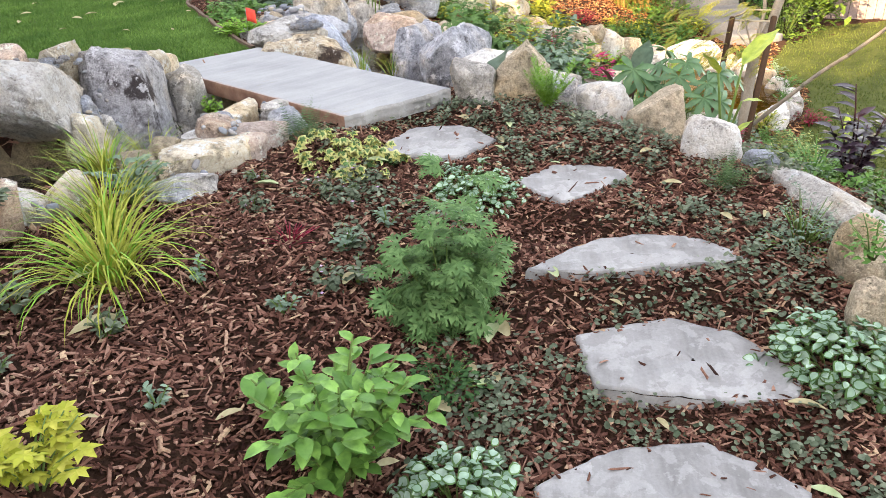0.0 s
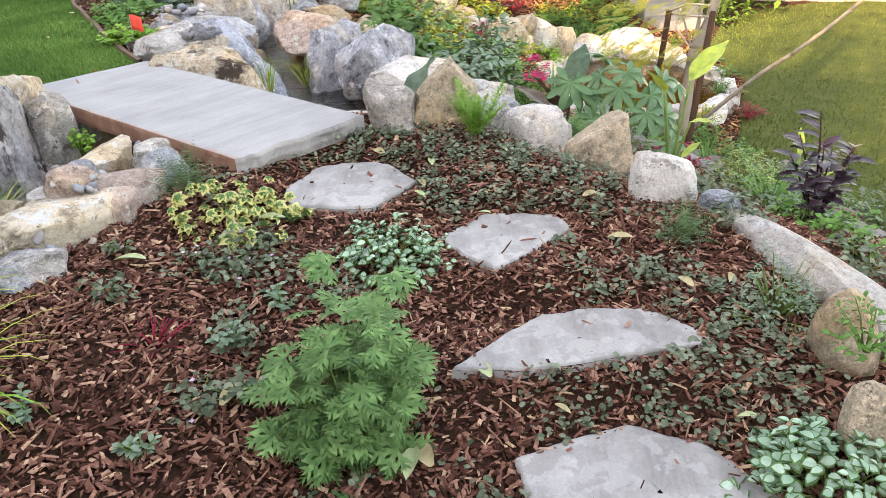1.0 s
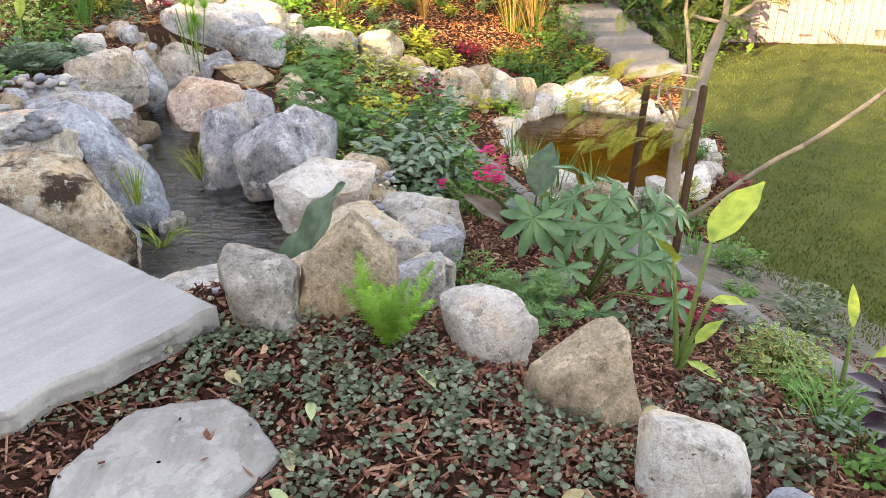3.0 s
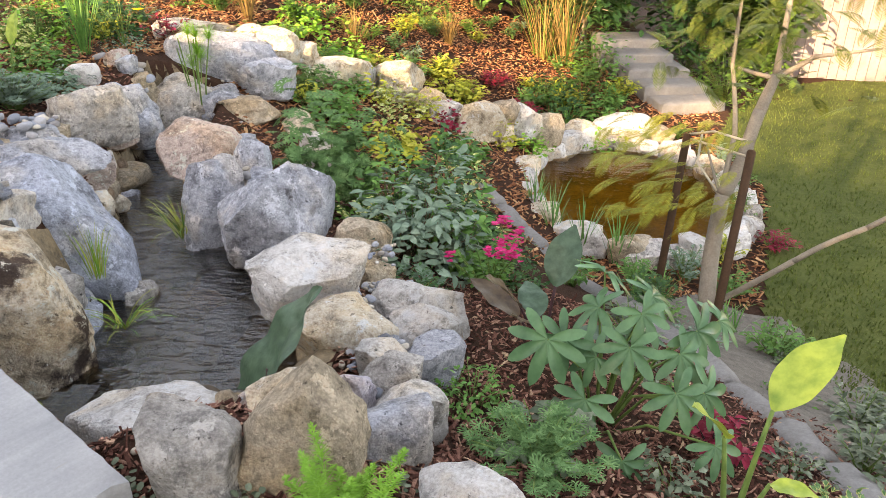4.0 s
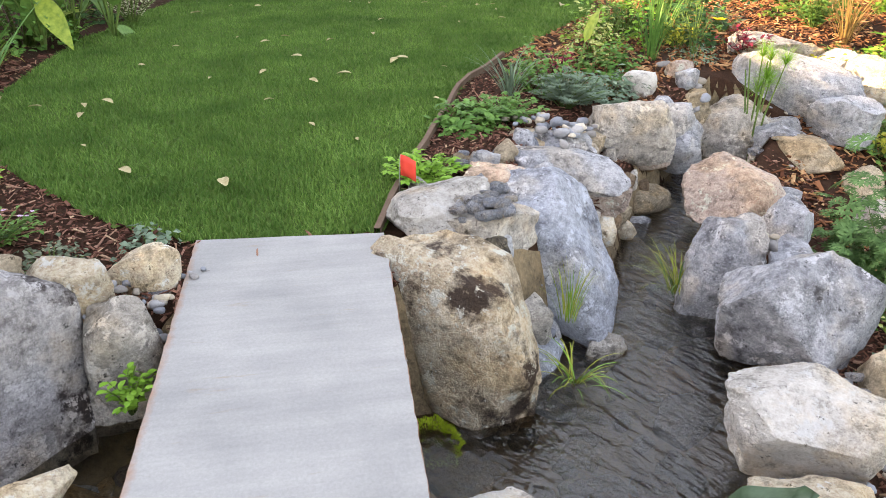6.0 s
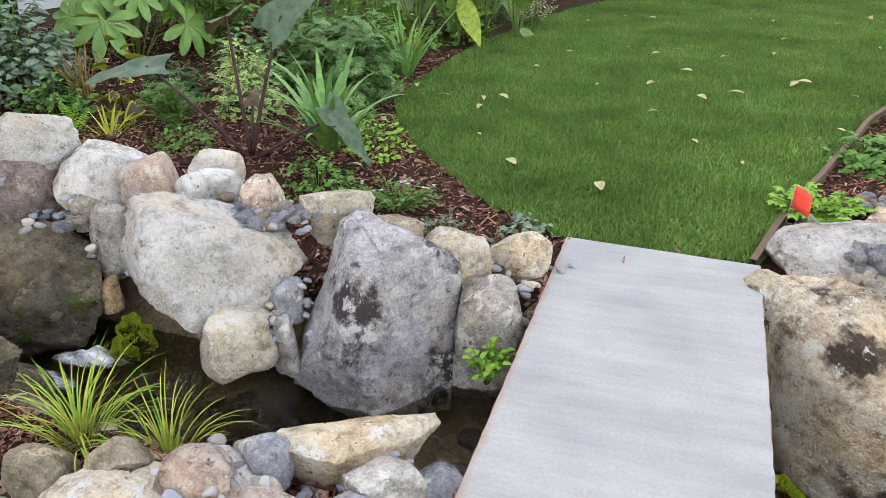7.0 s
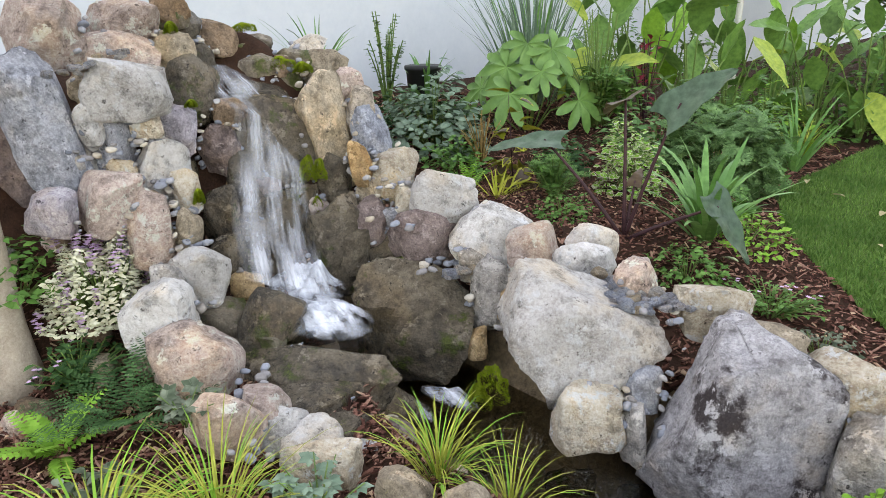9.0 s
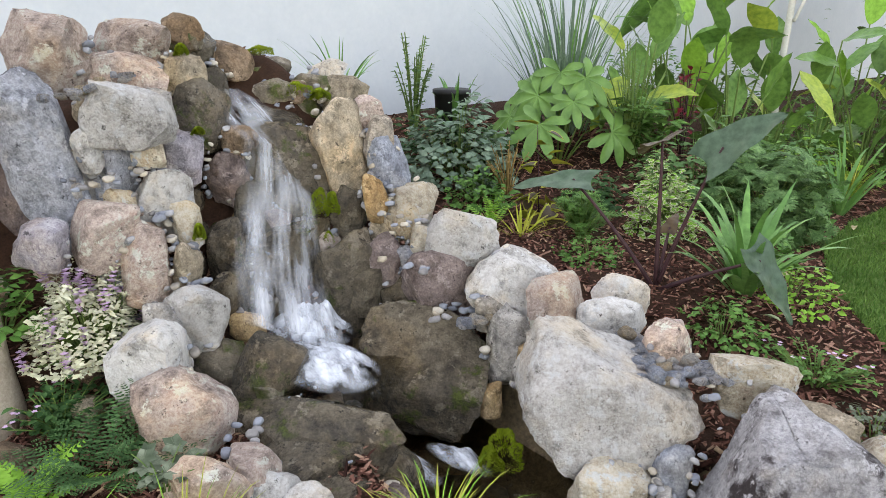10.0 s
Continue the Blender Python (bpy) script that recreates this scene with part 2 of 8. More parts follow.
LEAF = {
    "mid": leaf_material("mid_green_leaf", (0.070, 0.190, 0.042), (0.165, 0.335, 0.085)),
    "dark": leaf_material("dark_green_leaf", (0.028, 0.085, 0.028), (0.070, 0.163, 0.054)),
    "bright": leaf_material("bright_green_leaf", (0.149, 0.351, 0.041), (0.270, 0.513, 0.081)),
    "shrub": leaf_material("light_green_shrub_leaf", (0.085, 0.235, 0.050), (0.255, 0.500, 0.110), 0.33),
    "lacy": leaf_material("lacy_green_leaf", (0.070, 0.165, 0.055), (0.19, 0.34, 0.13), 0.55),
    "grey": leaf_material("grey_green_leaf", (0.135, 0.216, 0.149), (0.257, 0.351, 0.257), 0.6),
    "silver": leaf_material("silvery_green_leaf", (0.24, 0.40, 0.28), (0.50, 0.64, 0.53), 0.5),
    "cover": leaf_material("ground_cover_leaf", (0.065, 0.095, 0.055), (0.27, 0.31, 0.22), 0.5),
    "yellow_grass": leaf_material("yellow_striped_blade", (0.300, 0.340, 0.050), (0.520, 0.520, 0.120), 0.5),
    "variegated": leaf_material("cream_edged_leaf", (0.220, 0.320, 0.060), (0.500, 0.520, 0.180), 0.55, 0.2, (0.550, 0.550, 0.260)),
    "white_edged": leaf_material("white_edged_leaf", (0.56, 0.56, 0.38), (0.78, 0.76, 0.60), 0.6, 0.15),
    "drygrass": leaf_material("olive_grass_blade", (0.070, 0.105, 0.022), (0.160, 0.195, 0.052), 0.6),
    "fatsia_light": leaf_material("light_lobed_leaf", (0.080, 0.195, 0.045), (0.19, 0.35, 0.095), 0.3, patches=8),
    "spray": leaf_material("grey_green_spray", (0.060, 0.130, 0.055), (0.165, 0.275, 0.125), 0.5),
    "cream_edge": leaf_material("cream_leaf_edge", (0.50, 0.50, 0.16), (0.66, 0.63, 0.32), 0.55, 0.2),
    "yellow": leaf_material("yellow_green_leaf", (0.340, 0.380, 0.040), (0.550, 0.500, 0.100), 0.5),
    "fatsia": leaf_material("glossy_lobed_leaf", (0.060, 0.150, 0.070), (0.145, 0.275, 0.130), 0.22, patches=9),
    "strap": leaf_material("strap_leaf", (0.090, 0.245, 0.060), (0.195, 0.405, 0.115), 0.36),
    "taro": leaf_material("dark_taro_leaf", (0.040, 0.085, 0.048), (0.090, 0.150, 0.095), 0.38, 0.1),
    "bronze": leaf_material("bronze_leaf", (0.061, 0.038, 0.024), (0.121, 0.081, 0.041), 0.35, 0.15),
    "purple": leaf_material("dark_purple_leaf", (0.030, 0.016, 0.027), (0.074, 0.041, 0.061), 0.35, 0.1),
    "red": leaf_material("crimson_leaf", (0.216, 0.016, 0.034), (0.405, 0.041, 0.081), 0.45),
    "pinkflower": leaf_material("magenta_petal", (0.550, 0.020, 0.120), (0.750, 0.060, 0.260), 0.6),
    "yellowflower": leaf_material("yellow_petal", (0.750, 0.520, 0.020), (0.850, 0.620, 0.040), 0.6),
    "lilacflower": leaf_material("lilac_petal", (0.62, 0.40, 0.60), (0.76, 0.56, 0.72), 0.6),
    "dryleaf": leaf_material("dry_fallen_leaf", (0.380, 0.310, 0.160), (0.550, 0.500, 0.320), 0.7, 0.1),
    "paleleaf": leaf_material("pale_fallen_leaf", (0.34, 0.42, 0.20), (0.50, 0.56, 0.36), 0.7, 0.1),
    "straw": leaf_material("straw_blade", (0.22, 0.14, 0.05), (0.46, 0.30, 0.12), 0.6),
    "canna": leaf_material("large_pale_leaf", (0.20, 0.34, 0.05), (0.46, 0.50, 0.09), 0.38),
    "cannadark": leaf_material("large_green_leaf", (0.085, 0.205, 0.048), (0.185, 0.345, 0.085), 0.35),
    "hedge": leaf_material("hedge_leaf", (0.047, 0.101, 0.020), (0.135, 0.216, 0.041), 0.5),
    "lawn": leaf_material("lawn_blade", (0.062, 0.160, 0.032), (0.205, 0.345, 0.088), 0.55, patches=1.6),
    "moss": leaf_material("moss", (0.16, 0.23, 0.016), (0.36, 0.44, 0.04), 0.9),
    # leaves of one tree: olive holds the shade, golden holds the sunlight
    "crown": leaf_material("shaded_olive_leaf", (0.055, 0.085, 0.018), (0.16, 0.19, 0.04), 0.5),
    "pondleaf": leaf_material("sunlit_golden_leaf", (0.20, 0.22, 0.03), (0.38, 0.36, 0.06), 0.5),
    "fern": leaf_material("fern_leaf", (0.035, 0.10, 0.035), (0.10, 0.21, 0.075), 0.5),
    "chip": chip_material(),
    "sunlitchip": sunlit_chip_material(),
    "stem": leaf_material("green_stem", (0.108, 0.189, 0.054), (0.162, 0.243, 0.068), 0.6, 0.0),
    "darkstem": leaf_material("dark_purple_stem", (0.047, 0.022, 0.027), (0.081, 0.041, 0.041), 0.4, 0.0),
    "woodstem": leaf_material("brown_stem", (0.135, 0.095, 0.061), (0.216, 0.149, 0.095), 0.8, 0.0),
}


def pebble_material():
    m, nt, b = nodes("mixed_pebbles", 0.7, 0.3)
    geo = nt.nodes.new("ShaderNodeNewGeometry")
    col = ramp(nt, geo.outputs["Random Per Island"], (0.0, (0.13, 0.14, 0.165)), (0.25, (0.24, 0.26, 0.30)), (0.5, (0.33, 0.32, 0.32)), (0.7, (0.19, 0.18, 0.18)), (0.85, (0.40, 0.34, 0.26)), (1.0, (0.52, 0.48, 0.42)))
    col = mix(nt, 0.4, col, ramp(nt, noise_of(nt, coords(nt), 90, 5, 0.7), (0.3, (0.3, 0.3, 0.3)), (0.7, (0.7, 0.7, 0.7))), "OVERLAY")
    nt.links.new(col, b.inputs["Base Color"])
    bump(nt, b, noise_of(nt, coords(nt), 120, 4), 0.4, 0.004)
    return m


def plain(name, a, b_, scale, rough=0.8, strength=0.4, dist=0.01, spec=0.3, kind="Object", metal=0.0):
    m, nt, b = nodes(name, rough, spec)
    v = coords(nt, kind)
    n = noise_of(nt, v, scale, 7, 0.65)
    col = mix(nt, 0.5, ramp(nt, n, (0.3, a), (0.7, b_)), ramp(nt, noise_of(nt, v, scale * 7, 5, 0.7), (0.3, a), (0.7, b_)))
    nt.links.new(col, b.inputs["Base Color"])
    b.inputs["Metallic"].default_value = metal
    bump(nt, b, add(nt, n, noise_of(nt, v, scale * 9, 5, 0.7), 0.4), strength, dist)
    return m


PEBBLE = pebble_material()
SOIL = plain("mulch_soil", (0.018, 0.010, 0.007), (0.085, 0.042, 0.027), 18, 0.95, 0.9, 0.03, 0.1, "Position")
TURF = plain("turf", (0.035, 0.075, 0.016), (0.11, 0.17, 0.045), 4, 0.9, 0.8, 0.03, 0.1, "Position")
DRYTURF = plain("dry_turf", (0.036, 0.052, 0.012), (0.105, 0.120, 0.036), 3, 0.9, 0.8, 0.03, 0.1, "Position")
BARE = plain("bare_dirt", (0.075, 0.066, 0.055), (0.24, 0.215, 0.185), 14, 0.95, 0.8, 0.02, 0.1, "Position")
BED = plain("stream_bed", (0.016, 0.013, 0.009), (0.36, 0.26, 0.155), 6, 0.6, 0.7, 0.03, 0.3, "Position")
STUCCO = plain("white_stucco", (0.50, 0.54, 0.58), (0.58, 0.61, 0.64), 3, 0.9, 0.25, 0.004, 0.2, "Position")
BARK = plain("pale_bark", (0.24, 0.19, 0.145), (0.54, 0.46, 0.37), 14, 0.9, 0.9, 0.012, 0.2)
BRANCH = plain("grey_branch", (0.15, 0.125, 0.10), (0.33, 0.285, 0.23), 14, 0.85, 0.6, 0.006, 0.2)
STAKE = plain("stake_wood", (0.035, 0.020, 0.013), (0.085, 0.045, 0.024), 9, 0.8, 0.4, 0.004, 0.2)
EDGING = plain("edging_board", (0.10, 0.065, 0.045), (0.17, 0.115, 0.085), 8, 0.8, 0.4, 0.005, 0.2)
CONCRETE = plain("rough_kerb_stone", (0.13, 0.122, 0.114), (0.26, 0.25, 0.238), 8, 0.9, 0.8, 0.012, 0.2)
FENCE = plain("fence_wood", (0.19, 0.145, 0.135), (0.34, 0.27, 0.26), 5, 0.85, 0.3, 0.006, 0.2)
BLACK = plain("black_plastic", (0.012, 0.012, 0.012), (0.025, 0.025, 0.025), 12, 0.5, 0.2, 0.003)
FLAG = plain("red_flag_plastic", (0.70, 0.05, 0.035), (0.80, 0.08, 0.05), 5, 0.5, 0.1, 0.002)
WIRE = plain("wire", (0.20, 0.20, 0.20), (0.35, 0.35, 0.35), 9, 0.4, 0.1, 0.001, 0.5, "Object", 0.8)
TIE = plain("rubber_tie", (0.42, 0.36, 0.28), (0.52, 0.46, 0.36), 9, 0.7, 0.2, 0.003)


def mix_scale(nt, fac, k):
    n = nt.nodes.new("ShaderNodeMath")
    n.operation = "MULTIPLY"
    nt.links.new(fac, n.inputs[0])
    n.inputs[1].default_value = k
    return n.outputs[0]


def slab_material(name, light, mid, dark, rust, rim=False, flakes=0.0):
    """Sawn flagstone with long faint streaks."""
    m, nt, b = nodes(name, 0.7, 0.3)
    v = coords(nt)
    st = node(nt, "Mapping")
    st.inputs["Scale"].default_value = (7.0, 0.9, 7.0)
    nt.links.new(v, st.inputs["Vector"])
    streak, cloud, grain = noise_of(nt, st.outputs[0], 1.6, 6, 0.6), noise_of(nt, v, 2.5, 6, 0.6), noise_of(nt, v, 90, 5, 0.7)
    col = mix(nt, 0.66 if rim else 0.62, ramp(nt, streak, (0.38, dark), (0.5, mid), (0.60, light)), ramp(nt, cloud, (0.35, dark), (0.5, mid), (0.65, light)))
    col = mix(nt, band(nt, noise_of(nt, st.outputs[0], 3.1, 5, 0.7), 0.62, 0.78), col, rust)
    fine = node(nt, "Mapping")
    fine.inputs["Scale"].default_value = (34.0, 2.0, 34.0)
    nt.links.new(v, fine.inputs["Vector"])
    col = mix(nt, 0.14 if rim else 0.12, col, ramp(nt, noise_of(nt, fine.outputs[0], 1.0, 4, 0.6), (0.3, (0.32, 0.32, 0.33)), (0.7, (0.68, 0.68, 0.67))), "OVERLAY")
    if flakes:      # split layers: paler and darker sheets with sharp borders
        for size_, tone_ in ((3.2, light), (5.5, dark), (9.0, light)):
            col = mix(nt, mix_scale(nt, band(nt, noise_of(nt, v, size_, 7, 0.62), 0.52, 0.545), flakes), col, tone_)
    if rim:      # rust along one long side
        sep = nt.nodes.new("ShaderNodeSeparateXYZ")
        nt.links.new(v, sep.inputs[0])
        wob_ = add(nt, sep.outputs[1], noise_of(nt, v, 9, 5, 0.7), 0.07)
        col = mix(nt, band(nt, wob_, 0.012, 0.045), col, (0.30, 0.17, 0.12))
    col = mix(nt, 0.25, col, ramp(nt, grain, (0.3, (0.3, 0.3, 0.3)), (0.7, (0.7, 0.7, 0.7))), "OVERLAY")
    nt.links.new(col, b.inputs["Base Color"])
    bump(nt, b, add(nt, add(nt, cloud, streak, 0.25 if rim else 0.5), grain, 0.12), 0.45, 0.008)
    return m


SLAB = slab_material("bridge_slab_stone", (0.325, 0.325, 0.325), (0.280, 0.281, 0.283), (0.225, 0.228, 0.233), (0.27, 0.215, 0.165), True)
SLABEDGE = slab_material("rusty_slab_edge", (0.33, 0.20, 0.15), (0.25, 0.13, 0.09), (0.15, 0.075, 0.05), (0.14, 0.07, 0.045))
FLAGSTONE = slab_material("stepping_stone", (0.370, 0.362, 0.355), (0.275, 0.268, 0.262), (0.165, 0.158, 0.152), (0.25, 0.21, 0.175), False, 0.45)


def water_material(name, tint, ripple, size, ior):
    """Clear shallow water: see-through, with a rippled mirror gloss on top."""
    m = bpy.data.materials.new(name)
    m.use_nodes = True
    nt = m.node_tree
    nt.nodes.remove(nt.nodes["Principled BSDF"])
    v = coords(nt, "Position")
    st = node(nt, "Mapping")
    st.inputs["Rotation"].default_value = (0, 0, 0.5)
    st.inputs["Scale"].default_value = (1.0, 2.6, 1.0)
    nt.links.new(v, st.inputs["Vector"])
    h = add(nt, noise_of(nt, st.outputs[0], size, 3, 0.5), noise_of(nt, st.outputs[0], size * 3.0, 2, 0.5), 0.25)
    bm_ = node(nt, "Bump", Strength=ripple, Distance=0.03)
    nt.links.new(h, bm_.inputs["Height"])
    clear, gloss = nt.nodes.new("ShaderNodeBsdfTransparent"), nt.nodes.new("ShaderNodeBsdfGlossy")
    clear.inputs[0].default_value = (*tint, 1)
    gloss.inputs["Roughness"].default_value = 0.02
    f = node(nt, "Fresnel", IOR=ior)
    nt.links.new(bm_.outputs[0], gloss.inputs["Normal"])
    nt.links.new(bm_.outputs[0], f.inputs["Normal"])
    mixer = nt.nodes.new("ShaderNodeMixShader")
    nt.links.new(f.outputs[0], mixer.inputs[0])
    nt.links.new(clear.outputs[0], mixer.inputs[1])
    nt.links.new(gloss.outputs[0], mixer.inputs[2])
    nt.links.new(mixer.outputs[0], nt.nodes["Material Output"].inputs[0])
    return m


WATER = water_material("clear_stream_water", (0.62, 0.60, 0.52), 0.35, 12, 1.36)
OPENWATER = water_material("open_stream_water", (0.58, 0.51, 0.41), 1.0, 8, 1.9)
PONDWATER = water_material("pond_water", (0.80, 0.66, 0.34), 0.25, 4, 1.45)
PONDBED = plain("pond_bed", (0.06, 0.036, 0.010), (0.46, 0.27, 0.05), 3, 0.8, 0.5, 0.03, 0.2, "Position")


def foam_material(name, white, scale, lo, hi, most, round_=False):
    """White water: streaks or flecks of foam with clear gaps, thinning out at the border."""
    m, nt, b = nodes(name, 0.3, 0.5)
    b.inputs["Base Color"].default_value = (*white, 1)
    v = coords(nt, "UV")
    st = node(nt, "Mapping")
    st.inputs["Scale"].default_value = scale
    nt.links.new(v, st.inputs["Vector"])
    n = noise_of(nt, st.outputs[0], 1.0, 5, 0.62)
    a = band(nt, n, lo, hi)
    fade = node(nt, "Mapping")
    fade.inputs["Location"].default_value = (-1.0, -1.0 if round_ else 0.0, 0)
    fade.inputs["Scale"].default_value = (2.0, 2.0 if round_ else 0.0, 1)
    nt.links.new(v, fade.inputs["Vector"])
    g = nt.nodes.new("ShaderNodeTexGradient")
    g.gradient_type = "SPHERICAL"
    nt.links.new(fade.outputs[0], g.inputs[0])
    k = nt.nodes.new("ShaderNodeMath")
    k.operation = "MULTIPLY"
    nt.links.new(a, k.inputs[0])
    nt.links.new(band(nt, g.outputs["Fac"], 0.0, 0.32), k.inputs[1])
    k2 = nt.nodes.new("ShaderNodeMath")
    k2.operation = "MULTIPLY"
    nt.links.new(k.outputs[0], k2.inputs[0])
    k2.inputs[1].default_value = most
    nt.links.new(k2.outputs[0], b.inputs["Alpha"])
    bump(nt, b, n, 0.5, 0.01)
    return m


FALL = foam_material("falling_water", (0.66, 0.69, 0.74), (6.5, 3.4, 1.0), 0.42, 0.72, 0.58)
FOAM = foam_material("foam", (0.72, 0.76, 0.82), (3.0, 4.5, 1.0), 0.36, 0.64, 0.9, True)


# ---- small helpers ----
class Geo:
    """Collects points and faces of one mesh."""

    def __init__(self):
        self.v, self.f = [], []

    def mesh(self, name, material, smooth=True):
        me = bpy.data.meshes.new(name)
        me.from_pydata([tuple(p) for p in self.v], [], self.f)
        me.materials.append(material)
        if smooth:
            me.polygons.foreach_set("use_smooth", [True] * len(me.polygons))
        me.update()
        return me

    def strip(self, rows):
        """Rows of equal length become a grid of quads."""
        n, k = len(self.v), len(rows[0])
        for r in rows:
            self.v.extend(r)
        for i in range(len(rows) - 1):
            for j in range(k - 1):
                a = n + i * k + j
                self.f.append((a, a + 1, a + k + 1, a + k))

    def tube(self, pts, radii, sides=6):
        n = len(self.v)
        for i, p in enumerate(pts):
            d = (Vector(pts[min(i + 1, len(pts) - 1)]) - Vector(pts[max(i - 1, 0)])).normalized()
            s = d.cross(Vector((0.3, 0.1, 1)) if abs(d.z) < 0.95 else Vector((1, 0, 0))).normalized()
            u = s.cross(d)
            for j in range(sides):
                a = j * 2 * math.pi / sides
                self.v.append(Vector(p) + (s * math.cos(a) + u * math.sin(a)) * radii[i])
        for i in range(len(pts) - 1):
            for j in range(sides):
                a, b = n + i * sides + j, n + i * sides + (j + 1) % sides
                self.f.append((a, b, b + sides, a + sides))
        self.f.append(tuple(range(n, n + sides))[::-1])
        self.f.append(tuple(range(n + (len(pts) - 1) * sides, n + len(pts) * sides)))

    def blade(self, base, turn, rise, length, width, droop, segs=5):
        """An arching blade: starts at an elevation (degrees) and bends over by droop degrees."""
        p, rows = Vector(base), []
        side = Vector((-math.sin(turn), math.cos(turn), 0))
        for i in range(segs + 1):
            u = i / segs
            w = width * 0.5 * (1 - u) ** 0.6 * min(1, 0.5 + 2 * u)
            rows.append((p - side * w, p + side * w))
            e = radians(rise - droop * u * (0.4 + 0.6 * u))
            p = p + Vector((math.cos(turn) * math.cos(e), math.sin(turn) * math.cos(e), math.sin(e))) * (length / segs)
        self.strip(rows)

    def leaf(self, base, along, up, length, width, shape="oval", droop=0.25, fold=0.18, segs=4):
        """A leaf folded along its rib."""
        d, p = Vector(along).normalized(), Vector(base)
        s = d.cross(Vector(up))
        s = s.normalized() if s.length > 1e-4 else Vector((1, 0, 0))
        u = s.cross(d).normalized()
        rows = []
        for i in range(segs + 1):
            q = i / segs
            if shape == "oval":
                w = math.sin(math.pi * min(1, q * 0.93 + 0.07)) ** 0.8
            elif shape == "heart":
                w = (1 - q) ** 0.65 * min(1, 0.75 + q * 1.6)
            elif shape == "lance":
                w = (1 - q) ** 0.8 * min(1, 0.25 + 3 * q)
            else:
                w = math.sin(math.pi * q ** 0.7 * 0.97 + 0.03)
            w *= width * 0.5
            c = p + d * (length * q) - u * (length * droop * q * q)
            rows.append((c - s * w + u * w * fold * 2, c, c + s * w + u * w * fold * 2))
        self.strip(rows)

    def lobed(self, base, along, up, radius, lobes=7, spread=230, width=0.42, segs=3, droop=0.2):
        d, u = Vector(along).normalized(), Vector(up).normalized()
        u = (u - d * u.dot(d)).normalized()
        for i in range(lobes):
            a = radians((i / (lobes - 1) - 0.5) * spread)
            k = d * math.cos(a) + d.cross(u) * math.sin(a)
            r = radius * (1 - 0.32 * abs(i / (lobes - 1) - 0.5) * 2)
            self.leaf(base, k, u, r, r * width, "oval2", droop, 0.12, segs)

    def frond(self, base, turn, rise, length, width, droop, pairs=12, pinna=0.2):
        p = Vector(base)
        side = Vector((-math.sin(turn), math.cos(turn), 0))
        for i in range(pairs):
            u = i / pairs
            e = radians(rise - droop * u)
            d = Vector((math.cos(turn) * math.cos(e), math.sin(turn) * math.cos(e), math.sin(e)))
            n = side.cross(d)
            l = width * (math.sin(math.pi * (0.15 + 0.85 * u)) ** 0.7 if u < 0.97 else 0.1)
            for k in (-1, 1):
                self.leaf(p, side * k + d * 0.55, n if n.z > 0 else -n, l * 0.5, l * pinna, "lance", 0.15, 0.05, 2)
            p = p + d * (length / pairs)


def part(name, geo, material, parent=None, label="", smooth=True):
    ob = new(name, geo.mesh(name, material, smooth) if isinstance(geo, Geo) else geo)
    if not isinstance(geo, Geo) and not geo.materials:
        geo.materials.append(material)
    if parent:
        ob.parent = parent
    return tagged(ob, label) if label else ob


def thing(name, label, category, at, group="", turn=0.0):
    e = new(name)
    e.empty_display_size = 0.1
    e.matrix_world = pose(*at, 0, 0, turn)
    return tagged(e, label, category, group)


def smooth01(x, lo, hi):
    t = np.clip((x - lo) / (hi - lo), 0, 1)
    return t * t * (3 - 2 * t)


# ---- the lie of the land ----
STREAM = ((-2.45, 2.65, 0.30), (-2.0, 3.15, 0.36), (-1.62, 3.65, 0.36), (-1.38, 4.2, 0.40), (-0.98, 4.82, 0.52), (-0.50, 5.45, 0.60),
          (-0.68, 6.2, 0.52), (-1.0, 6.9, 0.34), (-1.42, 7.6, 0.26), (-1.68, 8.4, 0.24), (-1.85, 9.2, 0.25))
POND = (2.45, 10.9, 1.05, 1.5)


def stream_distance(x, y):
    """Distance from the stream's middle in units of its half width."""
    best = np.full(np.shape(x), 99.0)
    for (ax, ay, aw), (bx, by, bw) in zip(STREAM, STREAM[1:]):
        dx, dy = bx - ax, by - ay
        t = np.clip(((x - ax) * dx + (y - ay) * dy) / (dx * dx + dy * dy), 0, 1)
        best = np.minimum(best, np.hypot(x - ax - t * dx, y - ay - t * dy) / (aw + (bw - aw) * t))
    return best


STEP_STONES = (([(-0.29, 3.76), (-0.22, 3.60), (0.10, 3.57), (0.28, 3.84), (0.07, 4.08), (-0.18, 4.02)], 0.082, 1),
               ([(0.41, 3.40), (0.50, 3.26), (0.62, 3.16), (0.91, 3.45), (0.86, 3.61), (0.57, 3.58)], 0.036, 2),
               ([(0.49, 2.68), (0.74, 2.69), (1.33, 2.84), (1.12, 3.03), (0.78, 2.99)], -0.045, 3),
               ([(0.68, 2.42), (0.75, 2.14), (1.04, 2.12), (1.34, 2.13), (1.37, 2.28), (1.22, 2.48), (1.01, 2.57)], -0.155, 4),
               ([(0.56, 1.78), (0.66, 1.52), (1.20, 1.50), (1.32, 1.84), (1.07, 2.01), (0.80, 1.95)], -0.245, 5))


def level_pads(x, y, z):
    """The soil is levelled under each stepping stone."""
    for c, top, _ in STEP_STONES:
        xs, ys = [p[0] for p in c], [p[1] for p in c]
        d = np.hypot((x - (max(xs) + min(xs)) / 2) / (max(xs) - min(xs)) * 2, (y - (max(ys) + min(ys)) / 2) / (max(ys) - min(ys)) * 2)
        z = z + (top - 0.026 - z) * (1 - smooth01(d, 0.95, 1.75))
    return z


